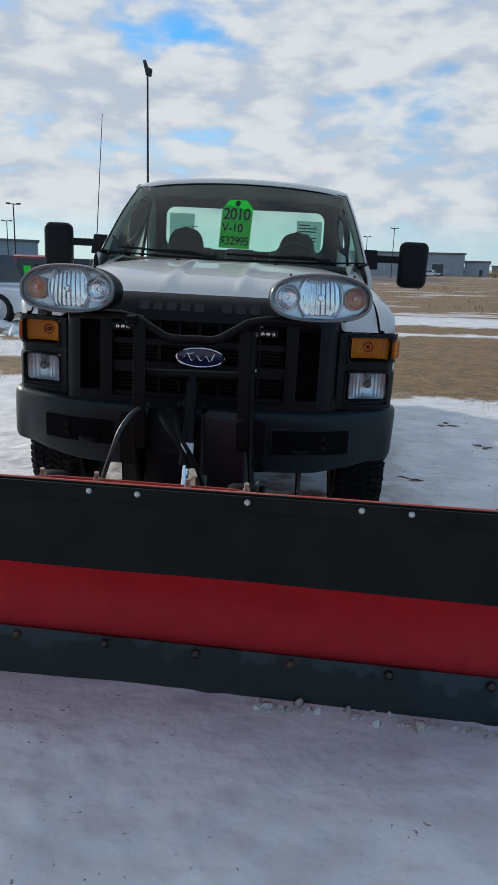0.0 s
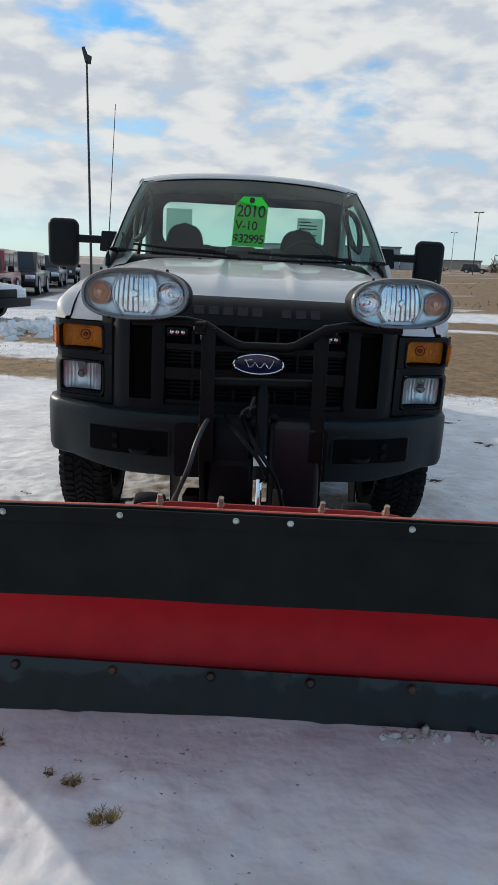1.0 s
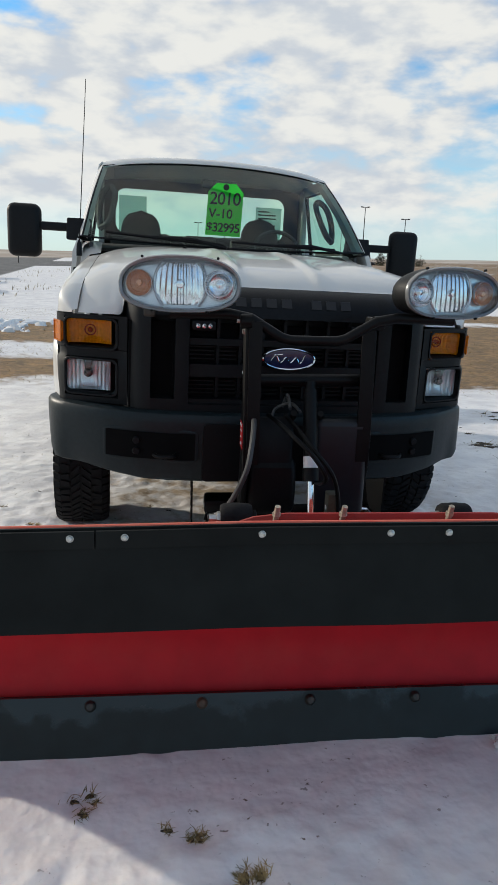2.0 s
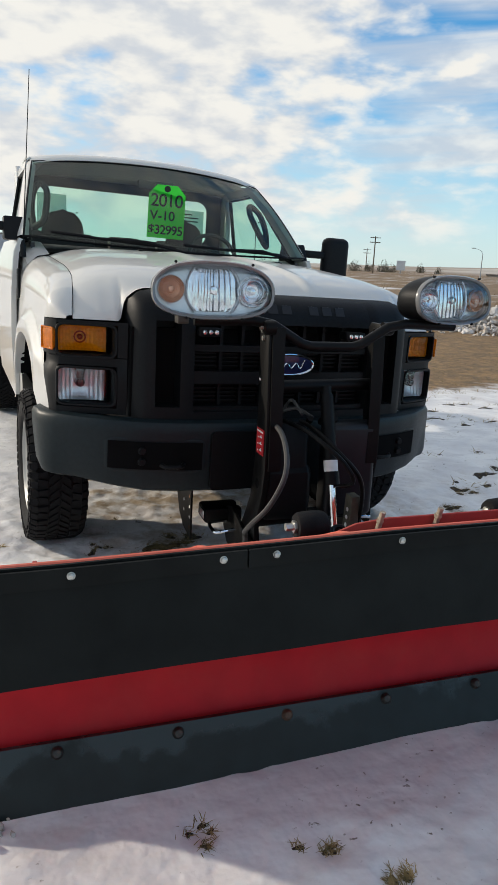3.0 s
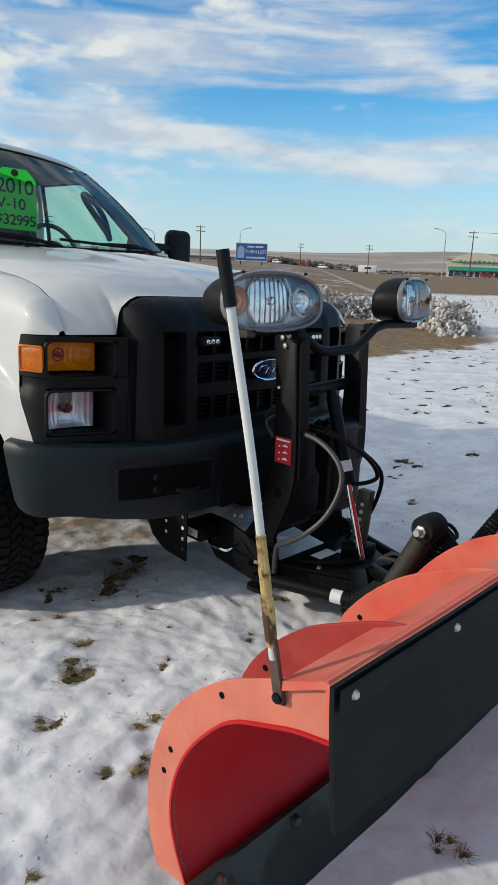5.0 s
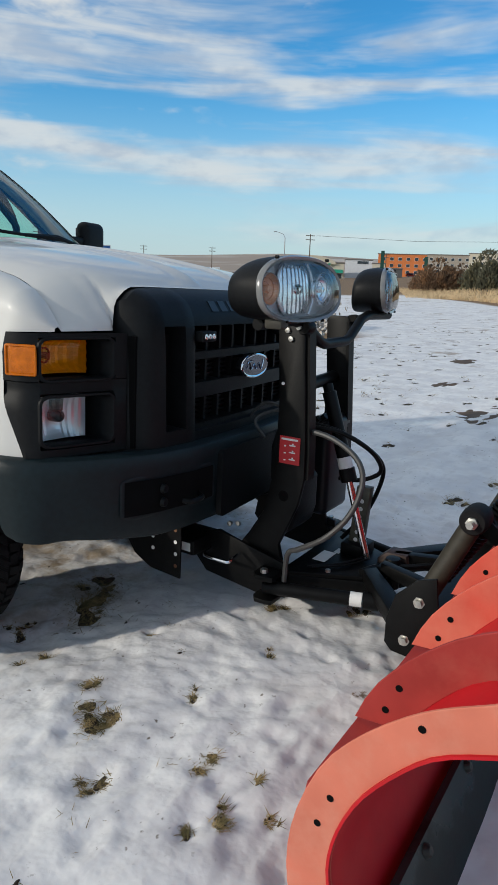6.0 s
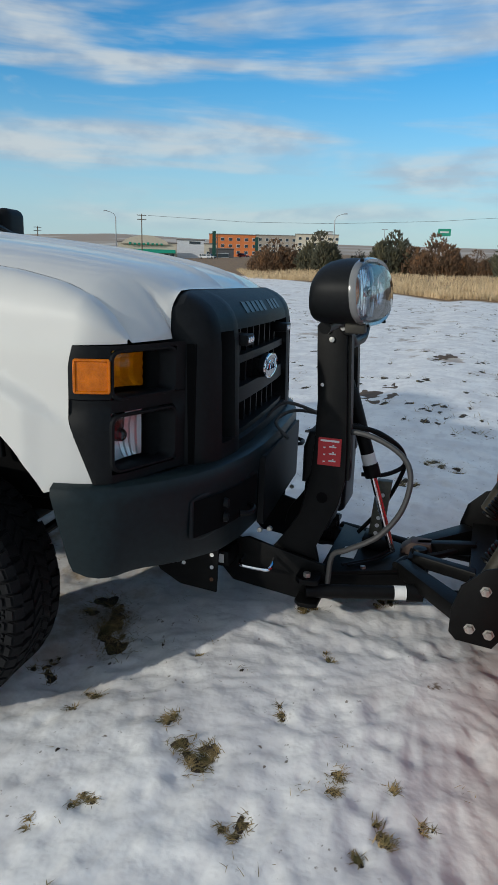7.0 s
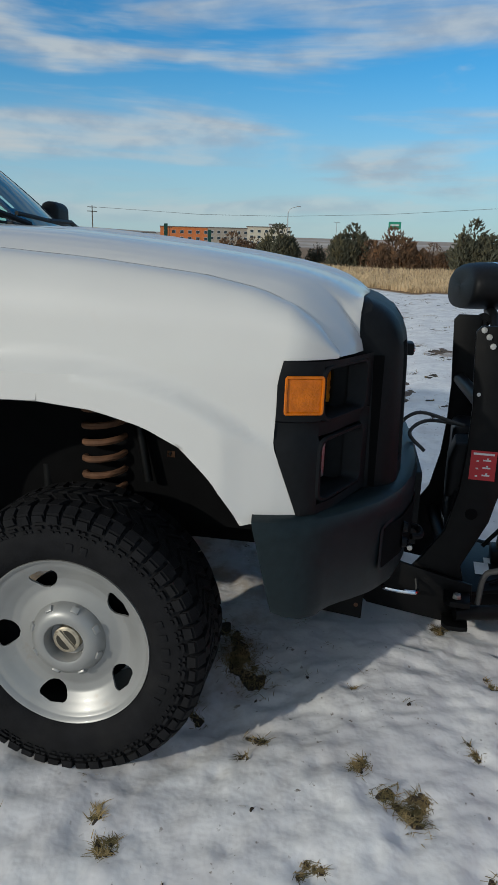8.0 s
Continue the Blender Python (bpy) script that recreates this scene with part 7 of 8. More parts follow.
bm = bmesh.new()
for k in range(90):
    x = -0.26 + 1.1 * rnd.random() ** 1.4
    y = 2.05 + rnd.gauss(0, 0.018) - 0.02 * (x > 0.2) * rnd.random()
    r = rnd.uniform(0.004, 0.012) * (1.9 if rnd.random() < 0.12 else 1)
    lump(bm, x, y, ground_height(x, y) + r * 0.5, r, k)
for k in range(60):
    x, y = rnd.uniform(-2.2, -1.9), 2.1 + rnd.gauss(0, 0.05)
    r = rnd.uniform(0.005, 0.014)
    lump(bm, x, y, ground_height(x, y) + r * 0.4, r, k + 200)
tagged(part("snow_crumbs", bm, CRUST), "broken snow crumbs along the blade's foot", "snow", kind="stuff")

# ploughed ridge of chunky snow beyond the lawn
bm = bmesh.new()
ridge = curve_pts([(9.6, 18.6, 0), (10.6, 16.8, 0), (12.0, 15.4, 0), (14.6, 15.2, 0), (16.0, 13.6, 0), (14.8, 11.6, 0), (14.0, 10.6, 0)], 60)
for k in range(8000):
    p = ridge[rnd.randrange(61)]
    w = rnd.gauss(0, 0.55)
    x, y = p.x + w + rnd.gauss(0, 0.3), p.y + w * 0.6 + rnd.gauss(0, 0.3)
    near = max(0.0, 1 - abs(w) / 1.3)
    r = rnd.uniform(0.022, 0.070) * (2.0 if rnd.random() < 0.06 else 1)
    lump(bm, x, y, ground_height(x, y) + near * rnd.uniform(0.02, 0.60) * table(x, (10.5, 0.9), (11.6, 1.7), (14.0, 1.5), (15.5, 1.0)), r, k)
tagged(part("snow_bank", bm, CRUST), "ploughed bank of dirty chunky snow beside the lawn", "snow bank", kind="stuff")
HEAP_SNOW = material("heaped_snow", (0.78, 0.77, 0.755), 0.75, scale=6, vary=0.08, bump=0.3, bump_scale=25, dirt=(0.34, 0.26, 0.18), dirt_scale=0.9, dirt_range=(0.56, 0.66))
bm = bmesh.new()
for k in range(700):
    x, y = rnd.gauss(-7.6, 1.5), rnd.gauss(15.2, 0.9)
    r = rnd.uniform(0.06, 0.22)
    lump(bm, x, y, ground_height(x, y) - r * rnd.uniform(0.25, 0.6), r, k + 900)
tagged(part("snow_heap", bm, HEAP_SNOW), "low heap of crusted snow at the car park's edge", "snow heap", kind="stuff")

# tall dry grass before the junipers, and shorter tussocks on the lawn's edge
bm = bmesh.new()
for k in range(26000):
    az = radians(rnd.uniform(68, 99))
    front = table(math.degrees(az), (68, 46), (73.8, 39), (79, 29), (83, 25.5), (90.9, 25.2), (100, 25))
    d = front + rnd.random() ** 1.7 * 26
    x, y = -1.5 + d * math.sin(az), 0.6 + d * math.cos(az)
    clump = noise.noise(Vector((x * 0.5, y * 0.5, 4)))
    if clump < -0.35 and rnd.random() < 0.6:
        continue
    blade(bm, x, y, ground_height(x, y) - 0.02, rnd.random() * 6.283, radians(rnd.uniform(2, 32)), (0.34 + 0.16 * clump) * rnd.uniform(0.6, 1.25), 0.022, radians(rnd.uniform(0, 35)))
tagged(part("tall_grass", bm, material("tall_dry_grass", (0.62, 0.47, 0.28), 0.85, scale=0.9, vary=0.3, dirt=(0.42, 0.30, 0.17), dirt_scale=0.6, dirt_range=(0.5, 0.7)), smooth=False), "strip of tall straw-coloured dry grass", "grass", kind="stuff")
bm = bmesh.new()
for k in range(9000):
    az = radians(rnd.uniform(-25, 62))
    d = rnd.uniform(26, 75)
    x, y = -1.5 + d * math.sin(az), 0.6 + d * math.cos(az)
    if x < -9.0 - 0.147 * (y - 18) + 0.5 or noise.noise(Vector((x * 0.22, y * 0.35, 11))) < 0.12:
        continue
    blade(bm, x, y, ground_height(x, y) - 0.02, rnd.random() * 6.283, radians(rnd.uniform(5, 50)), rnd.uniform(0.12, 0.34), 0.03, radians(rnd.uniform(0, 35)))
tagged(part("field_grass", bm, STRAW, smooth=False), "ragged dry grass on the open field", "grass", kind="stuff")


# ---- far things, placed by bearing (degrees east of +y) and distance ----
def far(az, d, turn=0.0, sink=0.0):
    x, y = -1.5 + d * math.sin(radians(az)), 0.6 + d * math.cos(radians(az))
    return pose(x, y, ground_height(x, y) - sink, 0, 0, -az + turn)


NEEDLE = {}
for nm, col in (("grey_green", (0.080, 0.080, 0.052)), ("rusty_green", (0.125, 0.076, 0.044)), ("dark_green", (0.050, 0.050, 0.034))):
    NEEDLE[nm] = material("juniper_" + nm, col, 0.9, scale=2.0, vary=0.45, dirt=(col[0] * 1.9, col[1] * 1.6, col[2] * 1.2), dirt_scale=1.3, dirt_range=(0.5, 0.68))
BARK = material("juniper_bark", (0.09, 0.06, 0.04), 0.95, scale=8, vary=0.3)


def juniper(m, h, w, mat, seed, n=1500, label=""):
    """A juniper: tapered trunk, limbs, and a dense crown down to the grass, of small upright sprays with an uneven outline."""
    r = random.Random(seed)
    tree = thing("juniper_tree", label or "bushy juniper tree among dry grass", "tree", m, group="junipers")
    limbs = [tube([(0, 0, -0.1), (0.03, 0, h * 0.5), (0, 0.02, h * 0.92)], [0.09, 0.06, 0.015], 7)]
    leaders = [(Vector((0, 0, h * 0.5)), h * 0.5, w * 0.34)]
    for k in range(11):
        a, f = r.random() * 6.283, r.uniform(0.25, 0.8)
        reach = w * 0.5 * r.uniform(0.35, 0.8)
        top = h * r.uniform(0.55, 0.98) * (1 - 0.35 * reach / (w * 0.5))
        c = Vector((math.cos(a) * reach, math.sin(a) * reach, top * 0.5))
        limbs.append(tube([(0, 0, h * 0.12), c, (c.x * 1.05, c.y * 1.05, top * 0.95)], [0.035, 0.02, 0.006], 5))
        leaders.append((c, top * 0.5, w * r.uniform(0.15, 0.25)))
    part("trunk", joined(*limbs), BARK, tree)
    bm = bmesh.new()
    for k in range(n):
        c, hh, ww = r.choice(leaders)
        f = r.uniform(-1, 1)
        a = r.random() * 6.283
        ring_r = ww * math.sqrt(max(0.0, 1 - max(f, -0.5 * abs(f)) ** 2)) * (1 - 0.45 * max(0, f)) * r.uniform(0.45, 1.12)
        p = Vector((c.x + ring_r * math.cos(a), c.y + ring_r * math.sin(a), c.z + f * hh))
        out = Vector((math.cos(a) * 0.7, math.sin(a) * 0.7, 0.9)) + Vector((r.gauss(0, 0.3), r.gauss(0, 0.3), r.gauss(0, 0.3)))
        size = r.uniform(0.09, 0.22) * h / 3
        t = Vector((r.gauss(0, 1), r.gauss(0, 1), r.gauss(0, 1))).cross(out).normalized() * size * 0.38
        u = t.cross(out).normalized() * size * 0.38
        top = bm.verts.new(p + out.normalized() * size * 1.5)
        ring = [bm.verts.new(p + e) for e in (t, u, -t, -u)]
        for i in range(4):
            bm.faces.new((ring[i], ring[(i + 1) % 4], top))
    part("crown", bm, NEEDLE[mat], tree, smooth=False)
    return tree


for az, d, h, w, mat, n in ((73.2, 62, 2.7, 3.4, "rusty_green", 1500), (76.9, 60, 3.1, 3.9, "grey_green", 1900), (80.3, 63, 1.7, 1.9, "dark_green", 700), (82.9, 58, 3.2, 3.0, "grey_green", 1800), (86.1, 57, 3.0, 3.6, "rusty_green", 1800), (89.4, 57, 1.9, 2.6, "rusty_green", 1100), (92.4, 55, 3.5, 3.6, "grey_green", 1900), (96.0, 56, 3.0, 3.4, "rusty_green", 1400), (72.0, 66, 1.6, 2.0, "rusty_green", 700), (75.0, 64, 2.2, 2.6, "rusty_green", 1000), (84.3, 60, 1.8, 1.8, "rusty_green", 700)):
    juniper(far(az - 2.3, d, 0, 0.05), h * 1.08, w * 1.22, mat, int(az * 10), int(n * 2.0))
for az, d, h, w in ((16.3, 165, 4.0, 3.4), (17.3, 170, 2.4, 2.4), (18.7, 160, 3.0, 3.2), (19.4, 165, 2.6, 2.6), (26.3, 190, 3.4, 4.5), (27.5, 190, 3.0, 4.0), (28.6, 195, 3.6, 4.0), (29.2, 200, 2.8, 4.0), (8.9, 230, 5.0, 4.5), (31.5, 260, 3.6, 4.0), (33.0, 260, 3.0, 3.0)):
    juniper(far(az, d, 0, 0.2), h, w, "dark_green", int(az * 10) + 3, 420, "dark conifer on the far roadside")
# low far scrub along the valley
bm = bmesh.new()
for k in range(900):
    az = rnd.uniform(44, 53) if rnd.random() < 0.75 else rnd.uniform(53, 66)
    d = rnd.uniform(330, 520)
    x, y = -1.5 + d * math.sin(radians(az)), 0.6 + d * math.cos(radians(az))
    lump(bm, x, y, ground_height(x, y) + 0.8, rnd.uniform(0.8, 2.2) * (1.0 if az < 53 else 0.5), k)
tagged(part("far_scrub", bm, material("bare_scrub", (0.13, 0.095, 0.07), 0.95, scale=0.6, vary=0.4)), "bare brown scrub in the far valley", "scrub", kind="stuff")

POLE_STEEL = material("bronze_pole_paint", (0.035, 0.032, 0.03), 0.5, scale=2, vary=0.15)
POLE_WOOD = material("weathered_pole_wood", (0.12, 0.09, 0.065), 0.9, scale=3, vary=0.25)
GALV = material("galvanised_pole", (0.34, 0.35, 0.36), 0.5, 0.4, scale=2, vary=0.1)
CONCRETE = material("concrete_base", (0.34, 0.32, 0.29), 0.9, scale=5, vary=0.15, bump=0.2, bump_scale=30)

# tall lot lamp with a double flood head
lamp = thing("lot_lamp", "tall dark car-park lamp pole with twin floodlights on a concrete base", "lamp post", far(-15.25, 45))
part("pole", tube([(0, 0, 0.5), (0.0, 0, 13.0)], [0.085, 0.06], 12), POLE_STEEL, lamp)
part("base", lathe([(0.0, 0.62), (0.30, 0.62), (0.32, 0.55), (0.34, -0.3)], "z", 18), CONCRETE, lamp)
part("flood_head", prism([(-0.10, 12.95), (0.20, 13.00), (-0.10, 13.75), (-0.28, 13.70)], "y", -0.25, 0.10, 0.02), POLE_STEEL, lamp)
part("flood_head", prism([(-0.02, 12.92), (0.24, 12.90), (0.30, 13.25), (0.06, 13.36)], "y", -0.2, 0.15, 0.02), POLE_STEEL, lamp)


def lot_light(az, d, h, mat):
    ob = thing("light_pole", "distant car-park light pole with a crossbar of lamps", "lamp post", far(az, d), group="car-park light poles")
    part("pole", tube([(0, 0, -0.3), (0, 0, h)], [0.09, 0.06], 8), mat, ob)
    part("lamp_bar", box(-0.55, 0.55, -0.06, 0.06, h, h + 0.09), mat, ob, smooth=False)
    for x in (-0.55, 0.55):
        part("lamp_head", box(x - 0.22, x + 0.22, -0.16, 0.16, h + 0.03, h + 0.17, 0.02), mat, ob)


def h_at(az, d, el):
    m = far(az, d).translation
    return 1.36 + d * math.tan(radians(el)) - m.z


for az, d, el in ((14.85, 120, 5.16), (18.05, 125, 4.30), (13.05, 160, 3.66), (1.45, 140, 3.6), (3.6, 130, 4.28), (-26.3, 80, 5.02), (-27.05, 110, 3.75), (-12.6, 130, 4.0), (81.2, 190, 2.96)):
    lot_light(az, d, h_at(az, d, el), POLE_STEEL if d < 150 else GALV)


def utility_pole(az, d, el):
    h = h_at(az, d, el)
    ob = thing("utility_pole", "wooden utility pole with crossarms beside the far road", "utility pole", far(az, d, 20), group="utility poles")
    part("pole", tube([(0, 0, -0.3), (0, 0, h)], [0.16, 0.11], 8), POLE_WOOD, ob)
    for k in (0.35, 1.3):
        part("crossarm", box(-1.15, 1.15, -0.06, 0.06, h - k - 0.07, h - k + 0.07), POLE_WOOD, ob, smooth=False)
        for x in (-1.0, -0.5, 0.5, 1.0):
            part("insulator", lathe([(0.05, h - k + 0.06), (0.06, h - k + 0.14), (0.0, h - k + 0.2)], "z", 6, (x, 0, 0)), CONCRETE, ob)


for az, d, el in ((27.75, 150, 3.68), (27.2, 210, 2.7), (39.8, 165, 3.45), (48.15, 230, 2.37), (53.65, 220, 2.42), (61.5, 170, 3.66), (-23.5, 260, 2.6), (67.9, 260, 2.3)):
    utility_pole(az, d, el)


def street_lamp(az, d, el, side):
    h = h_at(az, d, el)
    ob = thing("street_lamp", "galvanised street lamp with a curved arm", "street lamp", far(az, d), group="street lamps")
    part("pole", tube([(0, 0, -0.3), (0, 0, h - 1.3)], [0.13, 0.09], 8), GALV, ob)
    part("arm", tube(curve_pts([(0, 0, h - 1.3), (side * 0.5, 0, h - 0.5), (side * 1.9, 0, h)], 10), 0.06, 6), GALV, ob)
    part("lamp_head", box(min(side * 1.8, side * 2.6), max(side * 1.8, side * 2.6), -0.14, 0.14, h - 0.08, h + 0.10, 0.03), GALV, ob)


for az, d, el, s in ((59.4, 160, 3.78, -1), (43.0, 160, 3.4, 1), (36.1, 170, 2.99, -1), (77.0, 150, 4.12, 1)):
    street_lamp(az, d, el, s)

# overhead wire that sags between far poles
part("overhead_wire", tube([far(a, 170).translation + Vector((0, 0, h_at(a, 170, e))) for a, e in ((62, 3.55), (70, 3.3), (77, 3.35), (85, 3.65), (94, 4.2), (104, 4.9))], 0.035, 5), POLE_STEEL)
tagged(bpy.data.objects["overhead_wire"], "thin overhead wire across the far field", "wire")

# buildings
STUCCO = material("cream_stucco", (0.55, 0.50, 0.40), 0.9, scale=1.0, vary=0.06)
GREYWALL = material("grey_metal_cladding", (0.33, 0.35, 0.38), 0.6, scale=0.8, vary=0.08)
TANWALL = material("tan_block_wall", (0.34, 0.30, 0.25), 0.9, scale=1.0, vary=0.1)
ORANGE = material("orange_cladding", (0.55, 0.17, 0.05), 0.8, scale=0.8, vary=0.08)
DARKWALL = material("charcoal_cladding", (0.08, 0.08, 0.085), 0.7, scale=0.8, vary=0.08)
DARKGLASS = material("dark_window_glass", (0.03, 0.04, 0.05), 0.08, scale=1, vary=0.2)
GREEN = material("green_awning", (0.02, 0.26, 0.17), 0.6, scale=2, vary=0.1)
WHITEWALL = material("white_wall", (0.62, 0.63, 0.65), 0.8, scale=1, vary=0.06)
ROOF = material("flat_roof_edge", (0.16, 0.15, 0.14), 0.8, scale=1, vary=0.1)


def building(name, label, az, d, az0, az1, el_top, mat, depth=14.0, windows=(), turn=0.0, roof=ROOF):
    """A flat-roofed block seen between two bearings, with windows given as (x0, x1, z0, z1) in shares of its front."""
    ob = thing(name, label, "building", far(az, d, turn))
    x0, x1 = d * math.tan(radians(az0 - az)), d * math.tan(radians(az1 - az))
    h = h_at(az, d, el_top)
    part("wall", box(x0, x1, 0, depth, -1.5, h), mat, ob, smooth=False)
    part("roof", box(x0 - 0.3, x1 + 0.3, -0.3, depth + 0.3, h, h + 0.35), roof, ob, smooth=False)
    for a, b, c, e in windows:
        w = part("window", box(lerp(x0, x1, a) - 0.1, lerp(x0, x1, b) + 0.1, -0.14, 0.0, h * c - 0.1, h * e + 0.1), WHITEWALL, ob, smooth=False)
        part("pane", box(lerp(x0, x1, a), lerp(x0, x1, b), -0.18, -0.14, h * c, h * e), DARKGLASS, w, smooth=False)
    return ob, x0, x1, h


building("warehouse", "long grey metal warehouse beyond the road", 5, 180, -2.0, 9.0, 2.42, GREYWALL, 25, ((0.78, 0.86, 0.0, 0.55), (0.62, 0.66, 0.0, 0.4)))
building("annex", "low grey warehouse annex", 9.9, 182, 9.05, 10.9, 1.84, GREYWALL, 18, ((0.6, 0.75, 0.0, 0.5),))
building("storage_shed", "low brown storage building behind a fence", 13.5, 230, 11.0, 15.2, 1.55, TANWALL, 20, ((0.1, 0.2, 0.0, 0.5),))
building("shed", "pale metal shed at the car park's far side", -27, 130, -33, -24.9, 2.3, GREYWALL, 20, ((0.3, 0.5, 0.1, 0.5),))
building("low_house", "low tan roadside building", 39.5, 260, 36.6, 43.5, 1.0, TANWALL, 16, ((0.2, 0.3, 0.2, 0.7), (0.6, 0.7, 0.2, 0.7)))
# storefront with an arched sign gable and green awning
shop, sx0, sx1, sh = building("storefront", "cream shop with an arched gable and green awning", 62, 270, 59.9, 64.6, 1.45, STUCCO, 25)
gable = [(sx0 + 1.2 + (sx1 - sx0 - 4) * k / 16, sh - 0.5 + 3.2 * math.sin(math.pi * k / 16) ** 0.6) for k in range(17)]
part("gable", prism(gable, "y", -0.8, 0.2), STUCCO, shop, smooth=False)
part("awning", prism([(-1.6, sh * 0.40), (0.0, sh * 0.62), (0.0, sh * 0.40)], "x", sx0 + 0.5, sx1 - 0.5), GREEN, shop, smooth=False)
for k in range(9):
    a = lerp(sx0 + 0.8, sx1 - 2.6, k / 8)
    w = part("window", box(a, a + 1.8, -0.16, 0.0, 0.0, sh * 0.38), WHITEWALL, shop, smooth=False)
    part("pane", box(a + 0.12, a + 1.68, -0.2, -0.16, 0.12, sh * 0.36), DARKGLASS, w, smooth=False)
for k in range(8):
    a = lerp(sx0 + 4.2, sx1 - 6.2, k / 7.0)
    part("sign_block", box(a, a + 0.85, -0.95, -0.8, sh * 0.86, sh * (1.02 if k in (0, 4) else 0.98)), GREEN, shop, smooth=False)
building("shop", "white shop with a dark green sign", 65.6, 300, 64.7, 66.9, 1.75, WHITEWALL, 20, ((0.45, 0.85, 0.80, 0.94),))
building("shop_annex", "low cream shop annex", 67.3, 300, 66.9, 67.9, 1.5, STUCCO, 18, ((0.2, 0.8, 0.0, 0.45),))
building("black_shop", "charcoal-clad shop block beside other shops", 68.2, 290, 67.3, 69.3, 1.15, DARKWALL, 14, ((0.2, 0.8, 0.1, 0.5),))
hw = [(0.08 + 0.17 * k, 0.15 + 0.17 * k, z0, z0 + 0.13) for k in range(6) for z0 in (0.12, 0.42, 0.72)]
building("hotel", "three-storey orange and grey hotel", 70.0, 380, 67.4, 71.2, 2.28, ORANGE, 18, hw)
building("hotel_wing", "grey hotel wing with rows of windows", 72.9, 380, 71.2, 74.4, 2.30, TANWALL, 18, hw)
building("hotel_tower", "pale hotel end block", 76.1, 380, 74.4, 77.9, 2.45, STUCCO, 18, hw)
building("roof_plant", "small rooftop plant room on the hotel", 76.7, 385, 76.2, 77.4, 2.68, WHITEWALL, 6)
# road signs on posts
def post_sign(name, label, az, d, el0, el1, w, mat, bars=0):
    ob = thing(name, label, "sign", far(az, d))
    z0, z1 = h_at(az, d, el0), h_at(az, d, el1)
    part("post", tube([(0, 0.15, -0.3), (0, 0.15, z1)], 0.14, 8), GALV, ob)
    part("panel", box(-w / 2, w / 2, -0.1, 0.1, z0, z1, 0.03), mat, ob, smooth=False)
    for k in range(bars):
        part("print_bar", box(-w * 0.34, w * 0.34, -0.12, -0.1, lerp(z1, z0, (k + 0.35) / bars), lerp(z1, z0, (k + 0.65) / bars) + 0.2), WHITEWALL, ob, smooth=False)


PYLON = material("dark_green_pylon", (0.008, 0.055, 0.042), 0.5, scale=1, vary=0.1)
post_sign("pylon_sign", "tall dark green pylon sign", 67.6, 250, 0.6, 2.52, 1.25, PYLON)
post_sign("pylon_sign", "slim dark green pylon sign", 70.95, 200, 0.0, 2.15, 0.95, PYLON)
post_sign("pole_sign", "small green and blue sign on a tall post", 85.9, 210, 2.55, 3.1, 3.6, GREEN, 1)
post_sign("notice_board", "pale roadside notice board", 29.95, 180, 1.1, 1.85, 2.2, WHITEWALL)
# blue billboard with its lettering
BLUE = material("billboard_blue", (0.035, 0.12, 0.36), 0.5, scale=0.5, vary=0.08)
bb = thing("billboard", "blue roadside billboard with white lettering on steel posts", "billboard", far(43.95, 150))
bz0, bz1 = h_at(43.95, 150, 0.85), h_at(43.95, 150, 2.18)
bw = 150 * math.tan(radians(1.25))
part("panel", box(-bw, bw, -0.12, 0.12, bz0, bz1), BLUE, bb, smooth=False)
part("border", joined(box(-bw - 0.12, bw + 0.12, -0.16, 0.14, bz1, bz1 + 0.14), box(-bw - 0.12, bw + 0.12, -0.16, 0.14, bz0 - 0.14, bz0), box(-bw - 0.12, -bw, -0.16, 0.14, bz0, bz1), box(bw, bw + 0.12, -0.16, 0.14, bz0, bz1)), WHITEWALL, bb, smooth=False)
part("emblem_panel", prism([(-bw + 0.25, bz0 + 0.5), (-bw + 1.75, bz0 + 0.5), (-bw + 1.75, bz1 - 1.0), (-bw + 1.0, bz1 - 0.35), (-bw + 0.25, bz1 - 1.0)], "y", -0.15, -0.12), material("billboard_pale_blue", (0.30, 0.44, 0.66), 0.6), bb, smooth=False)
for x in (-bw * 0.7, bw * 0.7):
    part("post", tube([(x, 0.2, -0.3), (x, 0.2, bz1)], 0.13, 8), POLE_STEEL, bb)
writing("TURN LEFT", 0.95, 0.95, lerp(bz0, bz1, 0.52), bb, "lettering", mat=WHITEWALL, y=-0.16, weight=0.02)
for x0, x1, f in ((-0.9, 0.55, 0.82), (0.8, 2.5, 0.82), (-1.1, 2.9, 0.18)):
    part("print_bar", box(x0, x1, -0.15, -0.12, lerp(bz0, bz1, f) - 0.17, lerp(bz0, bz1, f) + 0.17), WHITEWALL, bb, smooth=False)

# ---- parked vehicles ----
TYRE_FAR = material("parked_tyre", (0.012, 0.012, 0.013), 0.8)
ALLOY = material("parked_wheel", (0.45, 0.45, 0.46), 0.35, 0.6)
LAMP_CLEAR = material("parked_headlamp", (0.75, 0.76, 0.78), 0.15, 0.3)


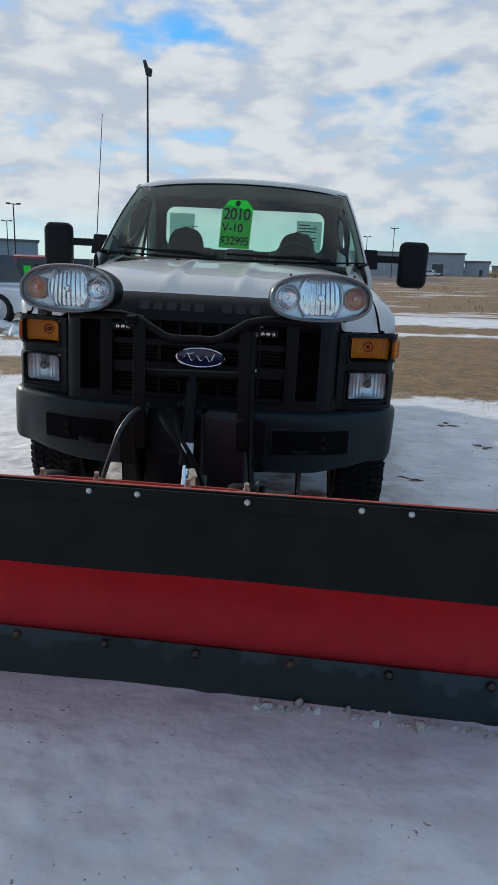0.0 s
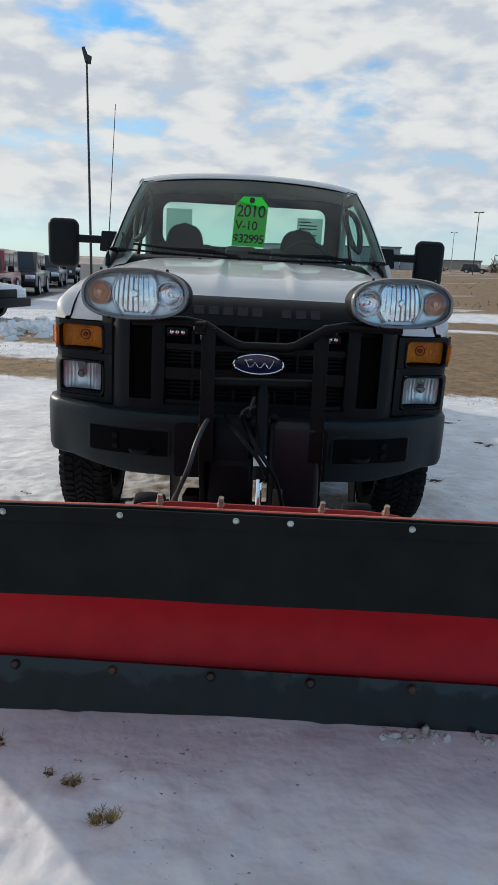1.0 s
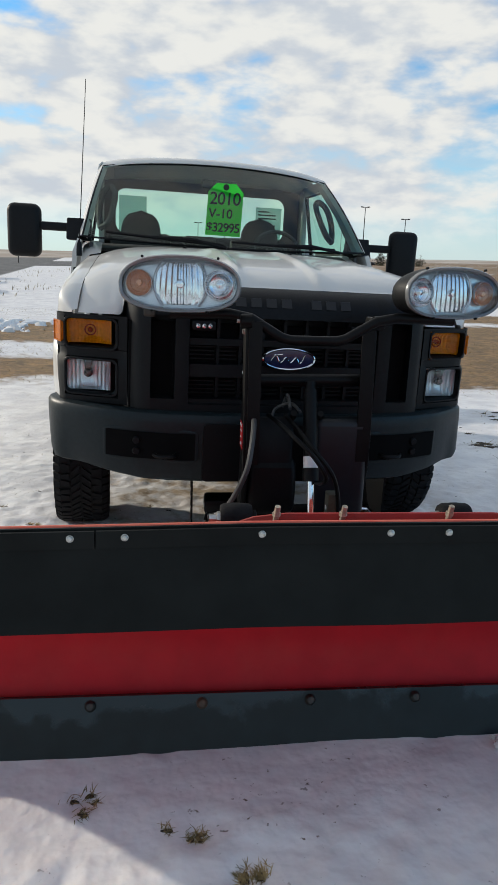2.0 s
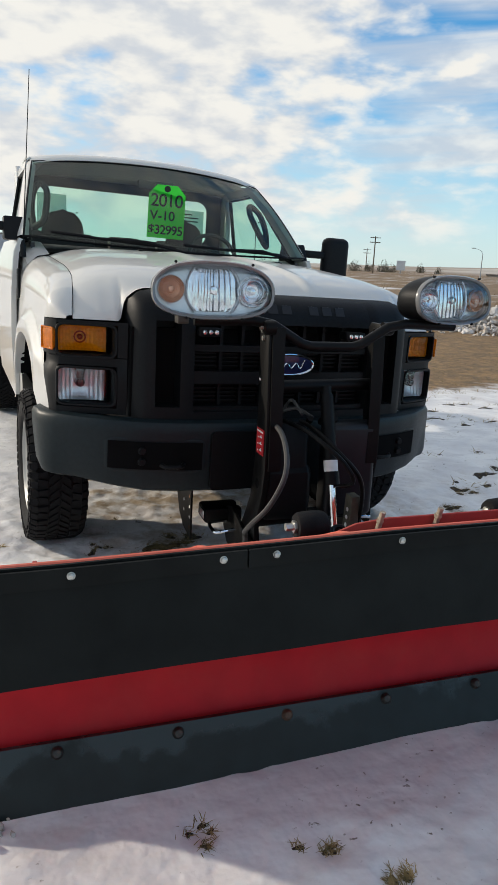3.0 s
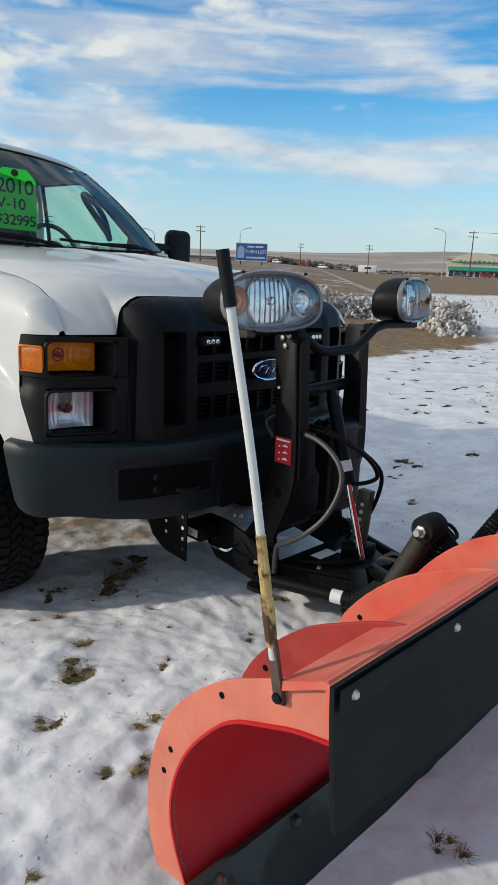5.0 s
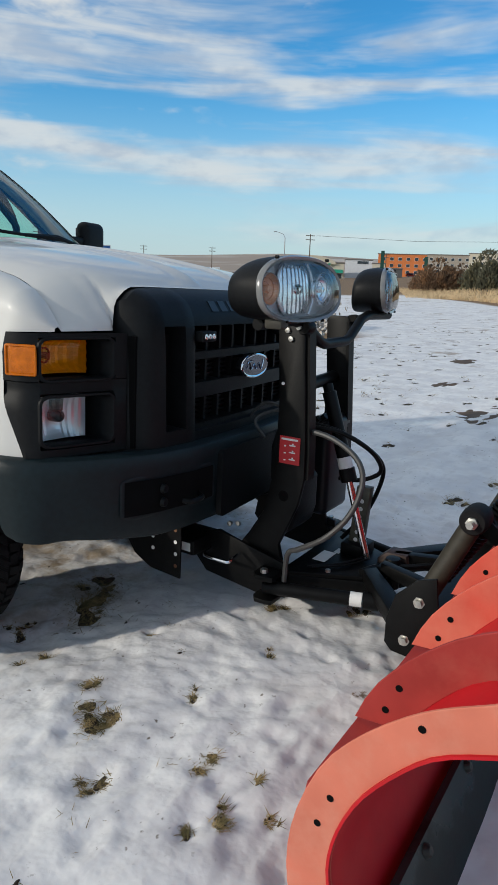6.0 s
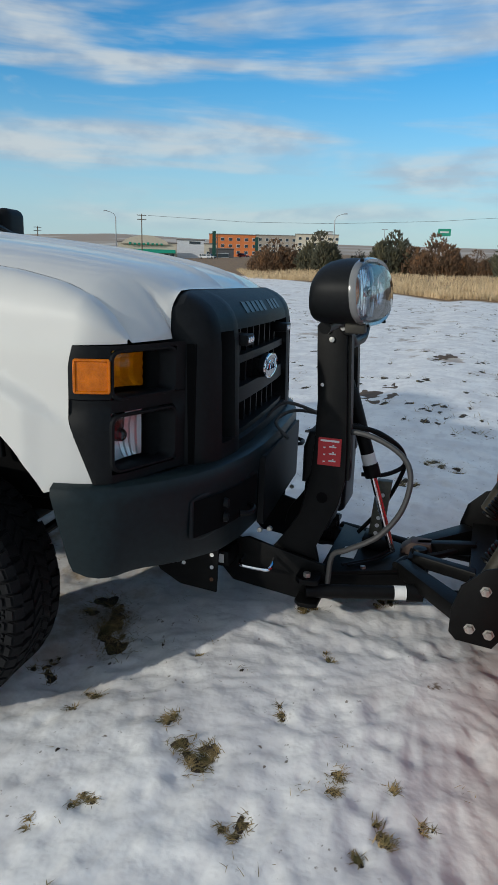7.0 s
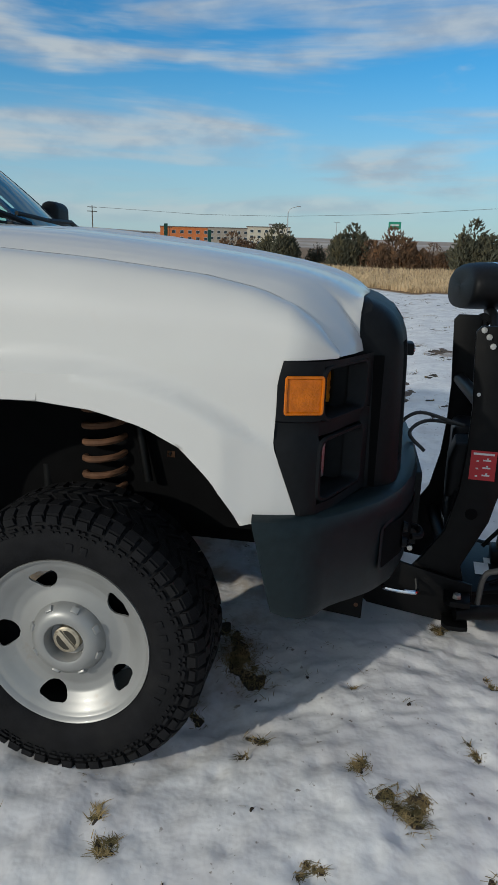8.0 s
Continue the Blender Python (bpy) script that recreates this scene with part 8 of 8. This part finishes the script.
def parked(name, label, category, m, paint, L=4.7, W=1.85, H=1.75, boxy=False, wheel=0.36, tag_on=False, trim=None, pickup=False):
    """A parked vehicle: shaped lower body, narrower glasshouse with panes, lamps, bumpers, mirrors and four wheels. Its nose points to -y."""
    ob = thing(name, label, category, m, group="vehicles parked on the lot")
    trim = trim or BLACK_PLASTIC
    hl, b0, b1 = L / 2, 0.32 * H / 1.75, 0.98 * H / 1.75
    nose = b1 - (0.02 if boxy else 0.12)
    out = [(-hl, b0 + 0.08), (-hl - 0.02, nose - 0.2), (-hl + 0.12, nose), (-hl + L * (0.30 if boxy else 0.27), b1), (hl - 0.1, b1), (hl, b1 - 0.15), (hl, b0 + 0.1)]
    def with_arches(pts):
        res = list(pts)
        for c in (hl - L * 0.20, -hl + L * 0.19):
            res += [(c + (wheel + 0.06) * math.cos(a), b0 - 0.02 + (wheel + 0.08) * max(0.0, math.sin(a))) for a in [math.pi * k / 8 for k in range(9)]]
        return res
    part("body", prism(with_arches(out), "x", -W / 2, W / 2, 0.05, 2), paint, ob)
    c0, c1 = -hl + L * (0.32 if boxy else 0.28), (hl - 0.08 if not pickup else 0.35)
    rake = 0.10 if boxy else 0.55
    cab = [(c0, b1 - 0.02), (c0 + rake, H - 0.06), (c0 + rake + 0.15, H), (c1 - (0.08 if boxy else 0.35), H), (c1 - (0.05 if boxy else 0.2), H - 0.06), (c1, b1 - 0.02)]
    wi = W / 2 - (0.06 if boxy else 0.16)
    part("cabin", prism(cab, "x", -wi, wi, 0.05, 2), paint, ob)
    gz0, gz1 = b1 + 0.06, H - 0.14
    part("windscreen", prism([(-wi + 0.08, 0.0), (wi - 0.08, 0.0), (wi - 0.16, 1.0), (-wi + 0.16, 1.0)], "y", -0.01, 0.01), DARKGLASS, ob, loc=Matrix(((1, 0, 0, 0), (0, 1, rake * (gz1 - gz0) / (H - 0.06 - b1), c0 + rake * 0.12 - 0.02), (0, 0, gz1 - gz0, gz0), (0, 0, 0, 1))))
    part("rear_window", box(-wi + 0.12, wi - 0.12, c1 - (0.10 if boxy else 0.22), c1 - (0.03 if boxy else 0.13), gz0, gz1 - 0.04), DARKGLASS, ob, smooth=False)
    n = 2 if pickup else 3
    for s in (-1, 1):
        for k in range(n):
            y0, y1 = lerp(c0 + rake + 0.02, c1 - 0.3, k / n) + 0.05, lerp(c0 + rake + 0.02, c1 - 0.3, (k + 1) / n) - 0.03
            part("side_window", box(min(s * (wi - 0.02), s * (wi + 0.012)), max(s * (wi - 0.02), s * (wi + 0.012)), y0, y1, gz0, gz1), DARKGLASS, ob, smooth=False)
        part("mirror", box(min(s * W / 2, s * (W / 2 + 0.2)), max(s * W / 2, s * (W / 2 + 0.2)), c0 + 0.28, c0 + 0.40, b1 + 0.02, b1 + 0.22, 0.03), trim, ob)
        if boxy:
            part("headlamp", lathe([(0.0, -hl - 0.06), (0.09, -hl - 0.05), (0.10, -hl + 0.02)], "y", 14, (s * W * 0.31, 0, nose - 0.24)), LAMP_CLEAR, ob)
            part("fender_flare", prism([(-hl - 0.02, b0 + 0.22), (-hl + 0.05, b0 + 0.48), (-hl + L * 0.33, b0 + 0.50), (-hl + L * 0.37, b0 + 0.15), (-hl + L * 0.33, b0 + 0.40), (-hl + 0.12, b0 + 0.40)], "x", min(s * (W / 2 - 0.03), s * (W / 2 + 0.13)), max(s * (W / 2 - 0.03), s * (W / 2 + 0.13))), trim, ob, smooth=False)
        else:
            part("headlamp", box(min(s * W * 0.26, s * W * 0.48), max(s * W * 0.26, s * W * 0.48), -hl - 0.03, -hl + 0.2, nose - 0.24, nose - 0.06, 0.03), LAMP_CLEAR, ob)
        part("tail_lamp", box(min(s * W * 0.40, s * W * 0.50), max(s * W * 0.40, s * W * 0.50), hl - 0.08, hl + 0.02, b1 - 0.35, b1 - 0.05), STICKER_RED, ob, smooth=False)
        for c in (hl - L * 0.20, -hl + L * 0.19):
            w = part("wheel", lathe([(wheel - 0.10, s * 0.10), (wheel - 0.03, s * 0.11), (wheel, s * 0.07), (wheel, -s * 0.09), (wheel - 0.12, -s * 0.1)], "x", 24), TYRE_FAR, ob, loc=Matrix.Translation((s * (W / 2 - 0.08), c, wheel)))
            part("rim", lathe([(0.0, s * 0.085), (0.08, s * 0.09), (wheel - 0.13, s * 0.075), (wheel - 0.10, s * 0.10)], "x", 20), ALLOY, w)
    part("grille", box(-W * 0.25, W * 0.25, -hl - 0.04, -hl + 0.05, nose - 0.34, nose - 0.08, 0.02), trim if not boxy else paint, ob)
    if boxy:
        for k in range(7):
            part("grille_slot", box(-0.30 + 0.09 * k, -0.255 + 0.09 * k, -hl - 0.05, -hl - 0.035, nose - 0.32, nose - 0.10), DEEP, ob, smooth=False)
    part("front_bumper", box(-W / 2 + 0.02, W / 2 - 0.02, -hl - 0.14, -hl + 0.05, b0 + 0.02, b0 + 0.24, 0.03), trim, ob)
    part("rear_bumper", box(-W / 2 + 0.02, W / 2 - 0.02, hl - 0.05, hl + 0.10, b0 + 0.04, b0 + 0.24, 0.03), trim, ob)
    if tag_on:
        part("price_tag", box(-0.42, -0.16, c0 + rake * 0.30 - 0.06, c0 + rake * 0.30 - 0.05, gz0 + 0.02, gz0 + 0.36), TAG_GREEN, ob, smooth=False)
    return ob


def car_paint(name, col):
    return material(name, col, 0.3, scale=2, vary=0.04, coat=0.5)


RED_CAR, BLACK_CAR, SILVER_CAR, WHITE_CAR, YELLOW_CAR, GREY_CAR = car_paint("car_red", (0.25, 0.02, 0.02)), car_paint("car_black", (0.012, 0.012, 0.014)), car_paint("car_silver", (0.32, 0.33, 0.34)), car_paint("car_white", (0.70, 0.71, 0.72)), car_paint("car_yellow", (0.50, 0.36, 0.12)), car_paint("car_grey", (0.10, 0.105, 0.11))
def on_lot(x, y, turn):
    return pose(x, y, ground_height(x, y), 0, 0, turn)


parked("off_roader", "red boxy off-roader with a green price tag on the wet lot", "car", on_lot(-11.5, 24.4, 12), RED_CAR, 4.2, 1.75, 1.82, True, 0.42, True)
parked("suv", "black sport utility vehicle with a green price tag", "car", on_lot(-12.7, 30.8, 13), BLACK_CAR, 4.8, 1.9, 1.82, False, 0.40, True)
parked("suv", "dark grey sport utility vehicle on the wet lot", "car", on_lot(-14.9, 40.3, 13), GREY_CAR, 4.8, 1.9, 1.75, False, 0.38)
parked("off_roader", "black boxy off-roader on the wet lot", "car", on_lot(-15.9, 46.5, 13), BLACK_CAR, 4.2, 1.8, 1.85, True, 0.42)
parked("suv", "white sport utility vehicle at the lot's corner", "car", on_lot(-9.85, 16.9, 80), WHITE_CAR, 4.8, 1.9, 1.72, False, 0.38)
parked("suv", "black sport utility vehicle behind a white one, with a green tag", "car", on_lot(-15.4, 28.5, 13), BLACK_CAR, 4.7, 1.9, 1.8, False, 0.38, True)
parked("pickup", "pale yellow old pickup by the far shed", "car", far(11.9, 170, 80), YELLOW_CAR, 5.2, 1.9, 1.75, False, 0.38, False, None, True)
parked("car", "white car parked by the warehouse", "car", far(6.6, 165, 70), WHITE_CAR, 4.6, 1.8, 1.5, False, 0.34)
parked("car", "white car parked by the warehouse", "car", far(5.4, 168, 85), WHITE_CAR, 4.6, 1.8, 1.5, False, 0.34)
parked("car", "dark car on the far road", "car", far(14.9, 140, 85), BLACK_CAR, 4.7, 1.85, 1.7, False, 0.36)
for k, (az, d, mat) in enumerate(((46.4, 330, WHITE_CAR), (47.3, 335, GREY_CAR), (48.6, 325, RED_CAR), (49.4, 330, BLACK_CAR), (50.2, 320, WHITE_CAR), (50.9, 325, BLACK_CAR), (51.6, 320, GREY_CAR), (52.2, 330, WHITE_CAR), (55.1, 300, BLACK_CAR), (56.2, 300, GREY_CAR), (61.0, 255, GREY_CAR), (63.0, 255, RED_CAR), (67.3, 270, SILVER_CAR), (70.1, 300, RED_CAR), (66.9, 265, WHITE_CAR))):
    parked("car", "distant car parked in the valley lot", "car", far(az, d, 60 + 10 * (k % 4)), mat, 4.8, 1.9, 1.7, False, 0.36)
trailer = thing("camper_trailer", "white camper trailer parked in the valley", "trailer", far(53.7, 270, 85))
part("body", box(-1.2, 1.2, -3.4, 3.4, 0.5, 3.2, 0.25), WHITE_CAR, trailer)
part("window", box(-1.23, -1.19, -1.5, 1.0, 1.7, 2.5), DARKGLASS, trailer, smooth=False)
part("wheel", tube([(-1.25, 0.2, 0.4), (1.25, 0.2, 0.4)], 0.36, 14), TYRE_FAR, trailer)
